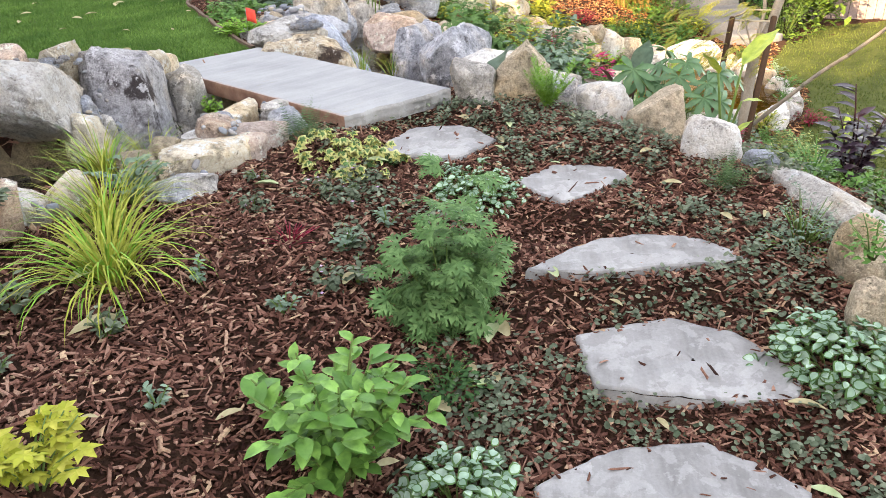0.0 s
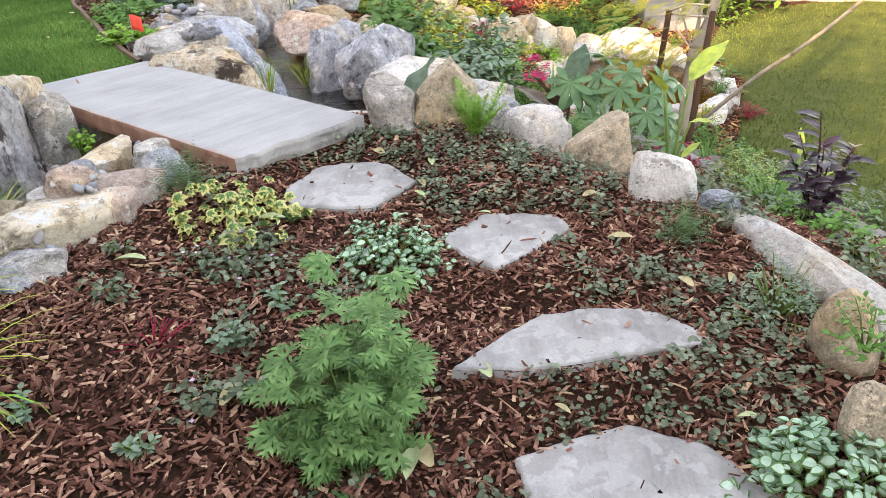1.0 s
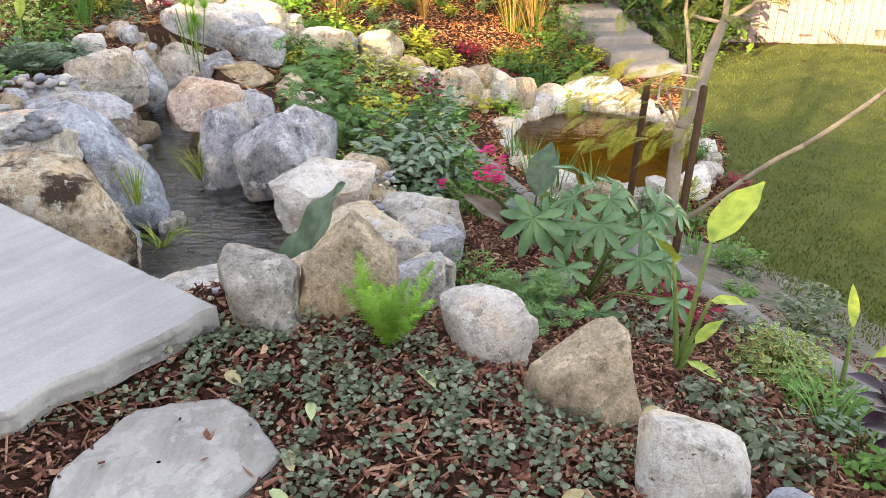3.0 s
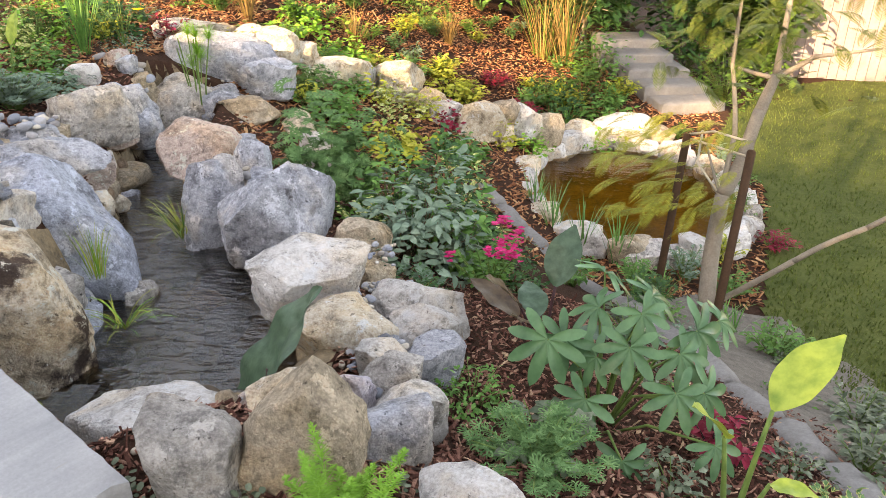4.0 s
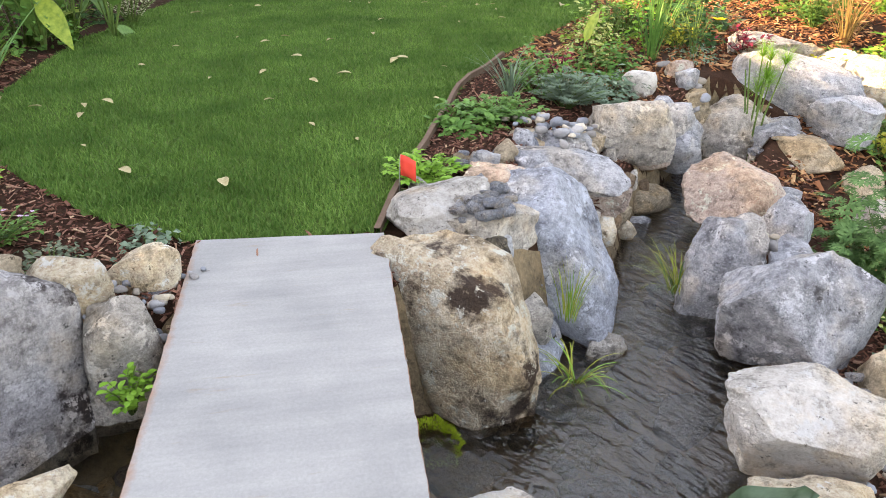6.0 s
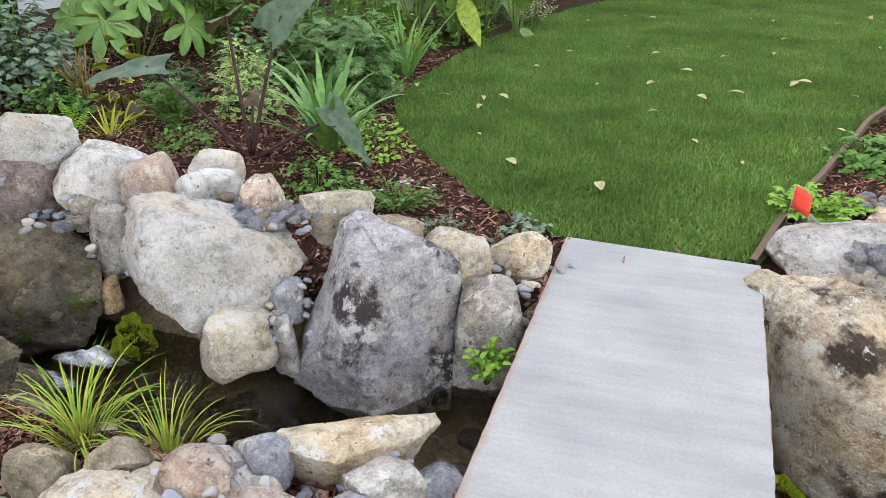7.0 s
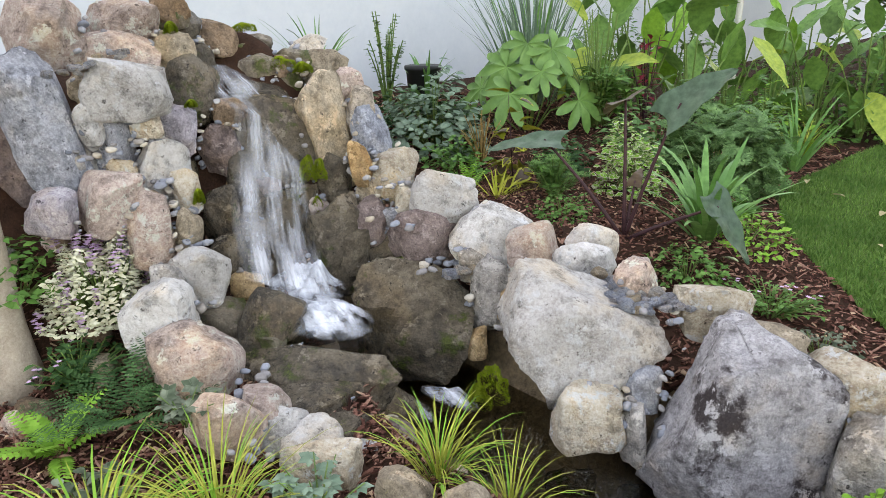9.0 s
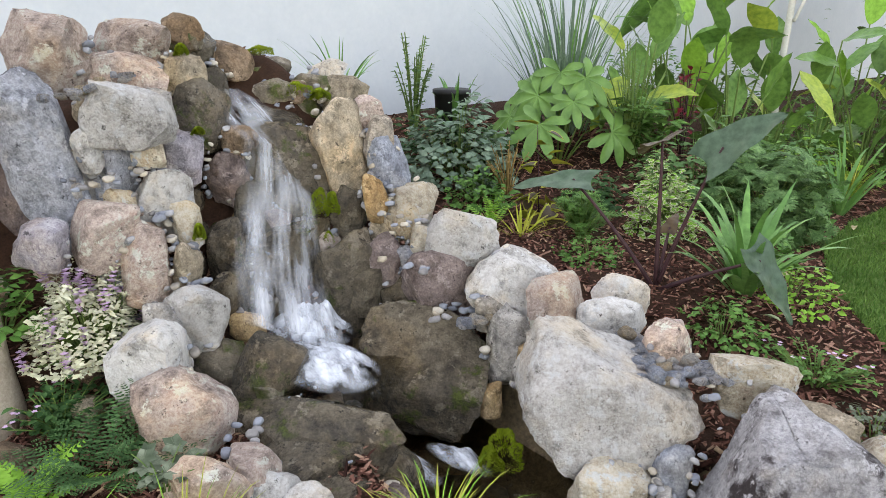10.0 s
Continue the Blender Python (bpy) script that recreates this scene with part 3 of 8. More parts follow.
def land(x, y):
    x, y = np.asarray(x, float), np.asarray(y, float)
    ramp_up = np.clip(-0.558 + 0.165 * y, -0.80, 0.10)
    mound = np.clip(0.09 + 0.03 * (y - 2.5), -0.25, 0.13)
    near = ramp_up + (np.maximum(mound, ramp_up) - ramp_up) * (1 - smooth01(x, -0.75, 0.30))
    far_left = 0.175 + 0.21 * (1 - smooth01(y, 4.0, 5.2)) * smooth01(-x, 2.4, 3.2)
    far_left = far_left + 0.22 * smooth01(-x, 3.9, 6.0) * (1 - smooth01(y, 3.4, 5.2))
    left = near + (far_left - near) * smooth01(-x, 0.9, 2.0)
    slope = -0.40 - 0.275 * (x - 0.8) - 0.257 * (y - 6)
    back = np.clip(-0.12 - 0.45 * (x + 1.5), -1.6, 0.175) + 0.10 * np.clip(y - 12.5, 0, 12)
    slope = slope + (back - slope) * smooth01(y, 7.3, 9.5)
    z = np.minimum(left, np.maximum(slope, -1.62 + 0.10 * np.clip(y - 12.5, 0, 12) * smooth01(-x, -4.5, -2.5)))
    z = np.where(x > 1.8, np.minimum(z, np.maximum(left - 0.6 * (x - 1.8), -1.62)), z)
    keep = smooth01(-x, 1.2, 2.2) * smooth01(y, 3.5, 5.5)
    z = z + (np.where(x < -2.2, 0.175, z) - z) * keep * smooth01(-x - 0.38 * (y - 5), 1.4, 2.2)
    z = level_pads(x, y, z)
    z = z - 0.14 * np.exp(-((x - 0.25) / 0.45) ** 2 - ((y - 5.1) / 0.28) ** 2)
    q, p = -0.75 * x - 0.66 * y, -0.66 * x + 0.75 * y
    hill = 1.0 * smooth01(q, 0.28, 1.22) * (1 - smooth01(p, 3.35, 4.2)) * (1 - smooth01(q, 1.5, 3.0)) * smooth01(p, 0.6, 1.8)
    z = z + hill
    s = stream_distance(x, y)
    bed = np.where(y - 0.55 * x > 5.45, -0.55, -0.28)
    z = z + (np.minimum(bed, z) - z) * (1 - smooth01(s, 0.75, 1.35))
    cx, cy, rx, ry = POND
    d = np.hypot((x - cx) / rx, (y - cy) / ry)
    z = z + (np.minimum(z, -2.0) - z) * (1 - smooth01(d, 0.8, 1.15))
    return z + 0.014 * np.sin(x * 5.1 + 1.7 * np.sin(y * 2.3)) * np.cos(y * 4.3)


def ground_at(x, y):
    return float(land(np.array([x]), np.array([y]))[0])


def spread(lo, hi, fine_lo, fine_hi, step):
    fine = np.arange(fine_lo, fine_hi + step / 2, step)
    out = [fine_lo]
    s = step
    while out[-1] > lo:
        s *= 1.35
        out.append(out[-1] - s)
    left_part = np.array(out[1:][::-1])
    out, s = [fine_hi], step
    while out[-1] < hi:
        s *= 1.35
        out.append(out[-1] + s)
    return np.concatenate([left_part, fine, np.array(out[1:])])


def sheet(name, xs, ys, height, material, keep=None):
    X, Y = np.meshgrid(xs, ys)
    Z = height(X, Y)
    nx, ny = len(xs), len(ys)
    idx = np.arange(nx * ny).reshape(ny, nx)
    quads = np.stack([idx[:-1, :-1], idx[:-1, 1:], idx[1:, 1:], idx[1:, :-1]], -1).reshape(-1, 4)
    if keep is not None:
        cx, cy = (X[:-1, :-1] + X[1:, 1:]) / 2, (Y[:-1, :-1] + Y[1:, 1:]) / 2
        quads = quads[keep(cx, cy).reshape(-1)]
        used = np.unique(quads)
        back = np.zeros(nx * ny, int)
        back[used] = np.arange(len(used))
        V = np.stack([X, Y, Z], -1).reshape(-1, 3)[used]
        quads = back[quads]
    else:
        V = np.stack([X, Y, Z], -1).reshape(-1, 3)
    me = bpy.data.meshes.new(name)
    me.from_pydata(V.tolist(), [], quads.tolist())
    me.materials.append(material)
    me.polygons.foreach_set("use_smooth", [True] * len(me.polygons))
    return new(name, me)


def inside(poly, x, y):
    x, y = np.asarray(x, float), np.asarray(y, float)
    hit = np.zeros(x.shape, bool)
    for (ax, ay), (bx, by) in zip(poly, poly[1:] + poly[:1]):
        cross = (ay > y) != (by > y)
        with np.errstate(divide="ignore", invalid="ignore"):
            hit ^= cross & (x < (bx - ax) * (y - ay) / (by - ay + 1e-12) + ax)
    return hit


LAWN_LEFT = [(-1.70, 5.58), (-2.17, 4.93), (-2.66, 4.74), (-3.28, 4.63), (-3.99, 4.62), (-4.6, 4.73), (-5.4, 5.11), (-7.0, 6.3), (-8.6, 8.0), (-11.0, 11.5), (-7.5, 15.5), (-4.5, 11.0), (-3.68, 8.6), (-3.36, 7.85), (-2.92, 7.2), (-2.25, 6.25)]
LAWN_RIGHT = [(2.72, 6.6), (3.0, 8.0), (3.55, 9.6), (4.05, 11.2), (3.9, 12.8), (4.6, 14.4), (5.6, 16.2), (9.0, 17.5), (16, 17.5), (16, 3.0), (3.6, 3.0), (2.85, 5.0)]

ground = tagged(sheet("ground", spread(-300, 300, -6.5, 6.0, 0.06), spread(-300, 300, -1.5, 13.5, 0.06), land, SOIL), "sloping garden soil under bark mulch", "ground", kind="structure")
lawn = tagged(sheet("lawn", np.arange(-11.2, -1.4, 0.05), np.arange(4.4, 15.8, 0.05), lambda x, y: land(x, y) + 0.012, TURF, lambda x, y: inside(LAWN_LEFT, x, y)), "short green lawn with curved edge", "lawn", kind="structure")
tagged(sheet("lawn", np.arange(2.6, 16.1, 0.06), np.arange(3.0, 17.6, 0.06), lambda x, y: land(x, y) + 0.012, DRYTURF, lambda x, y: inside(LAWN_RIGHT, x, y)), "mown lower lawn beyond the pond", "lawn", kind="structure")

BARE_PATCH = [(2.45, 4.4), (2.32, 5.9), (2.16, 6.5), (1.96, 7.3), (1.84, 8.2), (2.6, 8.6), (3.2, 8.3), (3.5, 7.4), (3.45, 6.4), (3.8, 5.5), (3.5, 4.5), (2.9, 4.0)]
tagged(sheet("bare_earth", np.arange(1.7, 4.0, 0.04), np.arange(3.9, 8.7, 0.04), lambda x, y: land(x, y) + 0.019, BARE, lambda x, y: inside(BARE_PATCH, x + 0.06 * np.sin(y * 9), y + 0.08 * np.sin(x * 11))), "bare trodden earth beside the kerb", "earth", kind="structure")


# ---- water ----
tagged(sheet("stream_bed", np.arange(-3.0, 0.6, 0.05), np.arange(2.2, 9.8, 0.05), lambda x, y: land(x, y) + 0.012, BED, lambda x, y: (stream_distance(x, y) < 1.22)), "brown gravelly stream bed", "stream bed", kind="structure")
tagged(sheet("pond_bed", np.arange(1.0, 4.0, 0.1), np.arange(9.0, 12.9, 0.1), lambda x, y: np.maximum(land(x, y) + 0.03, -1.86), PONDBED, lambda x, y: np.hypot((x - POND[0]) / POND[2], (y - POND[1]) / POND[3]) < 1.12), "amber silt of the pond bed", "pond bed", kind="structure")
def water_sheet(name, z, keep, material, xs, ys, label):
    ob = sheet(name, xs, ys, lambda x, y: np.full(x.shape, z), material, keep)
    ob.visible_shadow = False
    return tagged(ob, label, "water", kind="structure")


water_sheet("water", -0.10, lambda x, y: (stream_distance(x, y) < 1.45) & (y - 0.55 * x < 5.47), WATER, np.arange(-3.2, -0.5, 0.05), np.arange(2.2, 5.6, 0.05), "clear shallow stream water below the waterfall")
water_sheet("water", 0.27, lambda x, y: np.hypot((x - -2.19) / 0.30, (y - 2.41) / 0.30) < 1, WATER, np.arange(-2.6, -1.7, 0.04), np.arange(2.0, 2.9, 0.04), "foaming pool at the foot of the waterfall")
water_sheet("water", -0.40, lambda x, y: (stream_distance(x, y) < 1.45) & (y - 0.55 * x >= 5.45), OPENWATER, np.arange(-2.6, 0.3, 0.05), np.arange(4.4, 9.8, 0.05), "clear rippled stream water over brown bed")
water_sheet("water", -1.58, lambda x, y: np.hypot((x - POND[0]) / POND[2], (y - POND[1]) / POND[3]) < 1.15, PONDWATER, np.arange(1.0, 4.0, 0.08), np.arange(9.0, 12.9, 0.08), "still amber pond water")


# ---- rocks ----
def ico(level):
    bm = bmesh.new()
    bmesh.ops.create_icosphere(bm, subdivisions=level, radius=1)
    v, f = np.array([p.co[:] for p in bm.verts]), [tuple(q.index for q in p.verts) for p in bm.faces]
    bm.free()
    return v, f


ICO = {k: ico(k) for k in (1, 2, 3, 4, 5)}


def lattice(p, seed):
    """Smooth random values on a lattice, from -1 to 1."""
    i = np.floor(p).astype(np.int64)
    f = p - i
    f = f * f * f * (f * (f * 6 - 15) + 10)
    out = np.zeros(len(p))
    for dx, dy, dz in ((0, 0, 0), (1, 0, 0), (0, 1, 0), (1, 1, 0), (0, 0, 1), (1, 0, 1), (0, 1, 1), (1, 1, 1)):
        k = ((i[:, 0] + dx) * 73856093) ^ ((i[:, 1] + dy) * 19349663) ^ ((i[:, 2] + dz) * 83492791) ^ (seed * 2654435)
        k = (k ^ (k >> 13)) * 1274126177 & 0x7FFFFFFF
        k = (k ^ (k >> 11)) & 0xFFFF
        w = (f[:, 0] if dx else 1 - f[:, 0]) * (f[:, 1] if dy else 1 - f[:, 1]) * (f[:, 2] if dz else 1 - f[:, 2])
        out += w * (k / 32767.5 - 1)
    return out


def shave(p, n, o, soft):
    """Cuts the ball flat beyond a plane, with a worn edge."""
    d = p @ n - o
    over = np.where(d > 4 * soft, d, soft * np.log1p(np.exp(np.minimum(d / soft, 20))))
    return p - np.outer(over, n)


def rock_mesh(seed, size, material, level, facets=13, rough=1.0, cuts=()):
    """A boulder: a ball worn flat on several sides, lumpy, chipped and pitted, then stretched to its size."""
    r = np.random.RandomState(seed)
    v, f = ICO[level]
    p = np.sign(v) * np.abs(v) ** 0.72
    for _ in range(facets):
        a, side = r.uniform(0, 2 * math.pi), r.uniform() < 0.62
        tilt = r.uniform(-0.30, 0.45) if side else r.uniform(0.75, 1.0)      # steep sides and flattish tops
        n = np.array((math.cos(a) * math.sqrt(1 - tilt * tilt), math.sin(a) * math.sqrt(1 - tilt * tilt), tilt))
        p = shave(p, n, r.uniform(0.55, 0.86) if side else r.uniform(0.50, 0.80), r.uniform(0.004, 0.018))
    for nx, ny, nz, o in cuts:
        p = shave(p, np.array((nx, ny, nz)) / math.sqrt(nx * nx + ny * ny + nz * nz), o, 0.03)
    p[:, :2] *= 1 + 0.10 * np.clip(-p[:, 2:3], 0, 1)      # broad below
    if rough:
        off = r.uniform(-50, 50, 3)
        k = np.array(size) / max(size)      # the relief keeps its grain on long stones
        q = p * k
        p = p * (1 + 0.13 * lattice(p * 1.5 + off, seed))[:, None]
        for _ in range(16 if level > 3 else 5):      # chipped edges
            n = r.normal(size=3)
            n[2] = max(n[2], -0.3)
            n /= np.linalg.norm(n)
            p = shave(p, n, (p @ n).max() * r.uniform(0.80, 0.95), 0.006)
        q, out = p * k, 0.0
        out += 0.060 * (0.35 - np.abs(lattice(q * 3.3 + off, seed + 1)))
        if level > 3:
            warp = q + 0.12 * np.stack([lattice(q * 4 + off + 9 * j, seed + 20 + j) for j in range(3)], -1)
            out += 0.038 * (0.35 - np.abs(lattice(warp * 7 + off, seed + 2)))
            out += 0.020 * lattice(warp * 13 + off, seed + 3)
            out += 0.013 * (0.35 - np.abs(lattice(q * 25 + off, seed + 4)))
            out -= 0.05 * np.clip(lattice(warp * 5 + off, seed + 5) - 0.45, 0, 1)
            if level > 4:
                out += 0.010 * lattice(q * 46 + off, seed + 6)
        p = p * (1 + rough * out[:, None])
    lo, hi = p.min(0), p.max(0)
    p = ((p - lo) / (hi - lo) - 0.5) * np.array(size)
    me = bpy.data.meshes.new("rock")
    me.from_pydata(p.tolist(), [], f)
    me.materials.append(material)
    me.polygons.foreach_set("use_smooth", [True] * len(me.polygons))
    if level > 3:
        me.set_sharp_from_angle(angle=radians(38))
    return me


COUNT = [100]
SET = []
GROUPS = {"path": ("edging the stone path", "boulders edging the path"), "stream": ("on the stream bank", "boulders along the stream"), "fall": ("in the waterfall wall", "stones of the waterfall"),
          "bank": ("in the bank by the bridge", "stones of the far bank"), "near": ("in the near stream bank", "stones of the near bank"), "pond": ("on the rim of the pond", "stones round the pond")}


def rock(zone, tone, x, y, z, w, d, h, turn, tilt=0, facets=13, down=True, cuts=()):
    COUNT[0] += 1
    if zone == "fall" and max(w, h) < 0.5:      # set close together
        w, d, h = w * 1.03, d * 1.08, h * 1.03
    big = max(w, d, h)
    g = ground_at(x, y)
    low = z - h / 2
    if down and low > g - 0.03:      # reach down into the soil
        reach = min(low - g + 0.04, (0.15 if zone == "fall" else 0.6) * h + 0.02)
        z, h = z - reach / 2, h + reach
    me = rock_mesh(COUNT[0], (w * 1.04, d, h * 1.03), STONE[tone], 5 if big > 0.42 else 4 if big > 0.14 else 3, facets, 1.0, cuts)
    ob = new("boulder" if big > 0.3 else "stone", me)
    ob.matrix_world = pose(x, y, z, 0, tilt, turn)
    SET.append((zone, Vector((x, y, z)), (w + d + h) / 6, min(w, d, h) / 2))
    where, group = GROUPS[zone]
    size = "large " if big > 0.45 else "small " if big < 0.16 else ""
    return tagged(ob, f"{size}{WORDS[tone]} rough {'boulder' if big > 0.3 else 'stone'} {where}", "boulder" if big > 0.3 else "stone", group)


rock("path", "warmgrey", 0.08, 4.47, 0.21, 0.29, 0.24, 0.24, 1, 6, 6, True, ((0.3, -0.9, 0.3, 0.6), (0.1, 0, 1, 0.62), (1, 0, 0.1, 0.7)))
rock("path", "tan", 0.36, 4.56, 0.25, 0.34, 0.24, 0.36, 1, 0, 5, True, ((0, -1, 0.25, 0.55), (0.75, 0, 0.7, 0.78), (-0.85, 0, 0.55, 0.72)))
rock("path", "grey", 0.56, 4.78, 0.07, 0.26, 0.19, 0.18, 1, 0)
rock("path", "white", 0.59, 5.72, -0.16, 0.31, 0.26, 0.17, 1, 0)
rock("path", "paleA", 0.84, 4.41, 0.13, 0.31, 0.22, 0.20, 1, 0, 7, True, ((0, -0.7, 0.7, 0.6),))
rock("path", "tan", 1.12, 4.11, 0.15, 0.33, 0.22, 0.30, 1, 12, 4, True, ((-0.62, 0, 0.78, 0.36), (0.95, 0, 0.45, 0.55), (0, -1, 0.45, 0.5)))
rock("path", "paleA", 1.32, 3.79, 0.13, 0.28, 0.22, 0.21, 1, 4, 5, True, ((0, 0, 1, 0.62), (0, -1, 0.2, 0.66), (-1, 0, 0.25, 0.72)))
rock("path", "blue", 1.53, 3.66, 0.04, 0.15, 0.15, 0.13, 9, 0)
rock("path", "tan", 1.70, 2.80, 0.06, 0.20, 0.20, 0.21, 4, 0)
rock("path", "tan", 1.62, 2.46, 0.03, 0.16, 0.14, 0.14, 4, 0)
rock("stream", "white", 0.03, 5.97, -0.12, 0.56, 0.40, 0.38, 9, 0)
rock("stream", "cream", 0.24, 5.62, -0.15, 0.47, 0.31, 0.26, 9, 0)
rock("stream", "white", 0.54, 5.86, -0.16, 0.45, 0.29, 0.23, 9, 0)
rock("stream", "grey", 0.64, 5.46, -0.16, 0.26, 0.23, 0.20, 9, 0)
rock("stream", "white", 0.46, 5.36, -0.09, 0.21, 0.19, 0.18, 9, 0)
rock("stream", "tan", 0.13, 6.83, -0.28, 0.34, 0.29, 0.25, 9, 0)
rock("stream", "tan", -0.23, 6.70, -0.31, 0.12, 0.12, 0.10, 9, 0)
rock("stream", "grey", -0.35, 6.83, -0.14, 0.66, 0.55, 0.56, 15, 0, 6, True, ((-0.7, -0.2, 0.7, 0.72), (0.5, -0.7, 0.5, 0.66)))
rock("stream", "grey", -0.78, 7.06, -0.16, 0.42, 0.46, 0.50, 9, 0, 8)
rock("stream", "pink", -1.14, 7.86, -0.05, 0.64, 0.54, 0.24, 9, 0)
rock("stream", "grey", -0.74, 7.60, -0.05, 0.28, 0.26, 0.20, 9, 0)
rock("stream", "tan", 0.26, 6.39, -0.27, 0.23, 0.21, 0.17, 9, 0)
rock("stream", "cream", 0.28, 5.66, -0.11, 0.22, 0.18, 0.10, 6, 0)
rock("stream", "white", -0.22, 4.86, -0.08, 0.62, 0.38, 0.30, 6, 0)
rock("stream", "white", -0.47, 4.95, -0.14, 0.20, 0.15, 0.10, 6, 0)
rock("stream", "cream", 0.28, 4.88, -0.02, 0.40, 0.32, 0.26, 6, 0)
rock("stream", "lilac", 0.38, 5.12, -0.04, 0.20, 0.18, 0.16, 6, 0)
rock("stream", "warmgrey", 0.50, 5.24, -0.10, 0.24, 0.20, 0.20, 6, 0)
rock("stream", "white", 0.60, 5.02, -0.04, 0.24, 0.20, 0.18, 6, 0)
rock("stream", "tanstain", -1.27, 5.62, -0.10, 0.80, 0.56, 0.74, 18, 6, 4, True, ((0.1, -0.2, 1, 0.66), (0.95, 0.1, 0.5, 0.60), (-0.8, 0, -0.55, 0.66), (0, -1, 0.25, 0.62), (0.6, -0.6, 0.6, 0.80)))
rock("stream", "blue", -1.43, 6.44, -0.10, 0.80, 0.66, 0.76, 18, 0, 5, True, ((0.55, -0.5, 0.75, 0.58), (0.85, 0.1, 0.6, 0.52)))
rock("stream", "white", -1.59, 5.89, 0.27, 0.56, 0.44, 0.18, 60, 0, 7)
rock("stream", "warmgrey", -1.46, 5.98, 0.10, 0.44, 0.40, 0.34, 30)
rock("stream", "grey", -1.40, 5.90, 0.10, 0.24, 0.22, 0.24, 70)
rock("stream", "warmgrey", -0.96, 6.28, -0.37, 0.20, 0.17, 0.10, 60, 0)
rock("stream", "grey", -1.75, 6.92, 0.12, 0.76, 0.49, 0.24, 23, 0)
rock("stream", "pink", -1.66, 7.02, -0.01, 0.54, 0.40, 0.28, 23, 0)
rock("stream", "tan", -2.19, 7.16, 0.14, 0.37, 0.31, 0.10, 23, 0)
rock("stream", "warmgrey", -1.96, 7.93, 0.11, 0.60, 0.42, 0.39, 23, 0)
rock("stream", "grey", -1.95, 8.47, 0.04, 0.37, 0.33, 0.23, 23, 0)
rock("stream", "grey", -1.86, 8.45, -0.10, 0.33, 0.29, 0.20, 23, 0)
rock("stream", "orange", -2.46, 9.51, -0.02, 0.64, 0.49, 0.17, 23, 0)
rock("stream", "warmgrey", -2.10, 9.55, -0.11, 0.44, 0.42, 0.26, 23, 0)
rock("stream", "grey", -1.66, 9.87, 0.07, 0.98, 0.66, 0.58, 23, 0)
rock("stream", "grey", -1.22, 9.74, -0.06, 0.53, 0.43, 0.36, 23, 0)
rock("stream", "warmgrey", -2.24, 10.48, 0.22, 0.60, 0.46, 0.24, 23, 0)
rock("stream", "warmgrey", -2.85, 9.99, 0.05, 0.32, 0.28, 0.19, 23, 0)
rock("stream", "tan", -1.24, 9.22, -0.22, 0.50, 0.38, 0.20, 23, 0)
rock("stream", "white", -2.44, 8.80, 0.16, 0.27, 0.25, 0.18, 23, 0)
rock("fall", "brownwet", -2.84, 1.62, 1.28, 0.16, 0.16, 0.16, 101, 0)
rock("fall", "moss", -3.06, 1.67, 1.23, 0.16, 0.12, 0.11, 101, 0)
rock("fall", "brownwet", -3.15, 1.46, 1.40, 0.15, 0.12, 0.12, 101, 0)
rock("fall", "brown", -2.77, 1.55, 1.54, 0.18, 0.12, 0.10, 101, 0)
rock("fall", "moss", -3.29, 1.71, 1.32, 0.18, 0.12, 0.11, 101, 0)
rock("fall", "white", -3.32, 1.99, 1.32, 0.21, 0.11, 0.10, 101, 0)
rock("fall", "brownwet", -3.04, 1.88, 1.09, 0.14, 0.15, 0.16, 101, 0)
rock("fall", "tan", -3.09, 2.22, 0.99, 0.14, 0.15, 0.17, 101, 0)
rock("fall", "warmgrey", -2.38, 1.66, 1.25, 0.12, 0.12, 0.12, 101, 0)
rock("fall", "pink", -2.19, 1.65, 0.83, 0.14, 0.14, 0.14, 101, 0)
rock("fall", "warmgrey", -2.14, 1.42, 0.94, 0.16, 0.17, 0.21, 101, 0)
rock("fall", "grey", -2.07, 1.62, 0.65, 0.16, 0.14, 0.14, 101, 0)
rock("fall", "warmgrey", -1.95, 1.87, 0.52, 0.16, 0.14, 0.13, 101, 0)
rock("fall", "tan", -2.89, 2.43, 0.66, 0.14, 0.13, 0.12, 101, 0)
rock("fall", "grey", -2.81, 2.57, 0.54, 0.16, 0.12, 0.11, 101, 0)
rock("fall", "brownwet", -2.76, 2.55, 0.40, 0.22, 0.17, 0.16, 101, 0)
rock("fall", "warmgrey", -2.59, 3.00, 0.43, 0.15, 0.13, 0.13, 101, 0)
rock("fall", "brownwet", -2.92, 2.23, 0.66, 0.17, 0.20, 0.34, 101, 0)
rock("fall", "pink", -2.28, 1.24, 1.47, 0.32, 0.26, 0.24, 101, 8)
rock("fall", "pink", -2.58, 1.42, 1.48, 0.32, 0.21, 0.18, 101, 8)
rock("fall", "brownwet", -2.85, 1.55, 1.45, 0.17, 0.16, 0.16, 101, 10)
rock("fall", "brown", -2.97, 1.64, 1.39, 0.22, 0.15, 0.14, 101, 5)
rock("fall", "tan", -2.62, 1.63, 1.36, 0.19, 0.14, 0.13, 101, 12)
rock("fall", "pink", -2.45, 1.45, 1.36, 0.37, 0.19, 0.16, 101, 8)
rock("fall", "grey", -2.12, 1.33, 1.10, 0.26, 0.31, 0.60, 101, -20)
rock("fall", "purple", -2.11, 1.19, 1.00, 0.20, 0.22, 0.38, 101, -22)
rock("fall", "white", -2.24, 1.61, 1.24, 0.34, 0.22, 0.20, 101, 8)
rock("fall", "white", -2.14, 1.50, 1.13, 0.10, 0.10, 0.15, 101, -10)
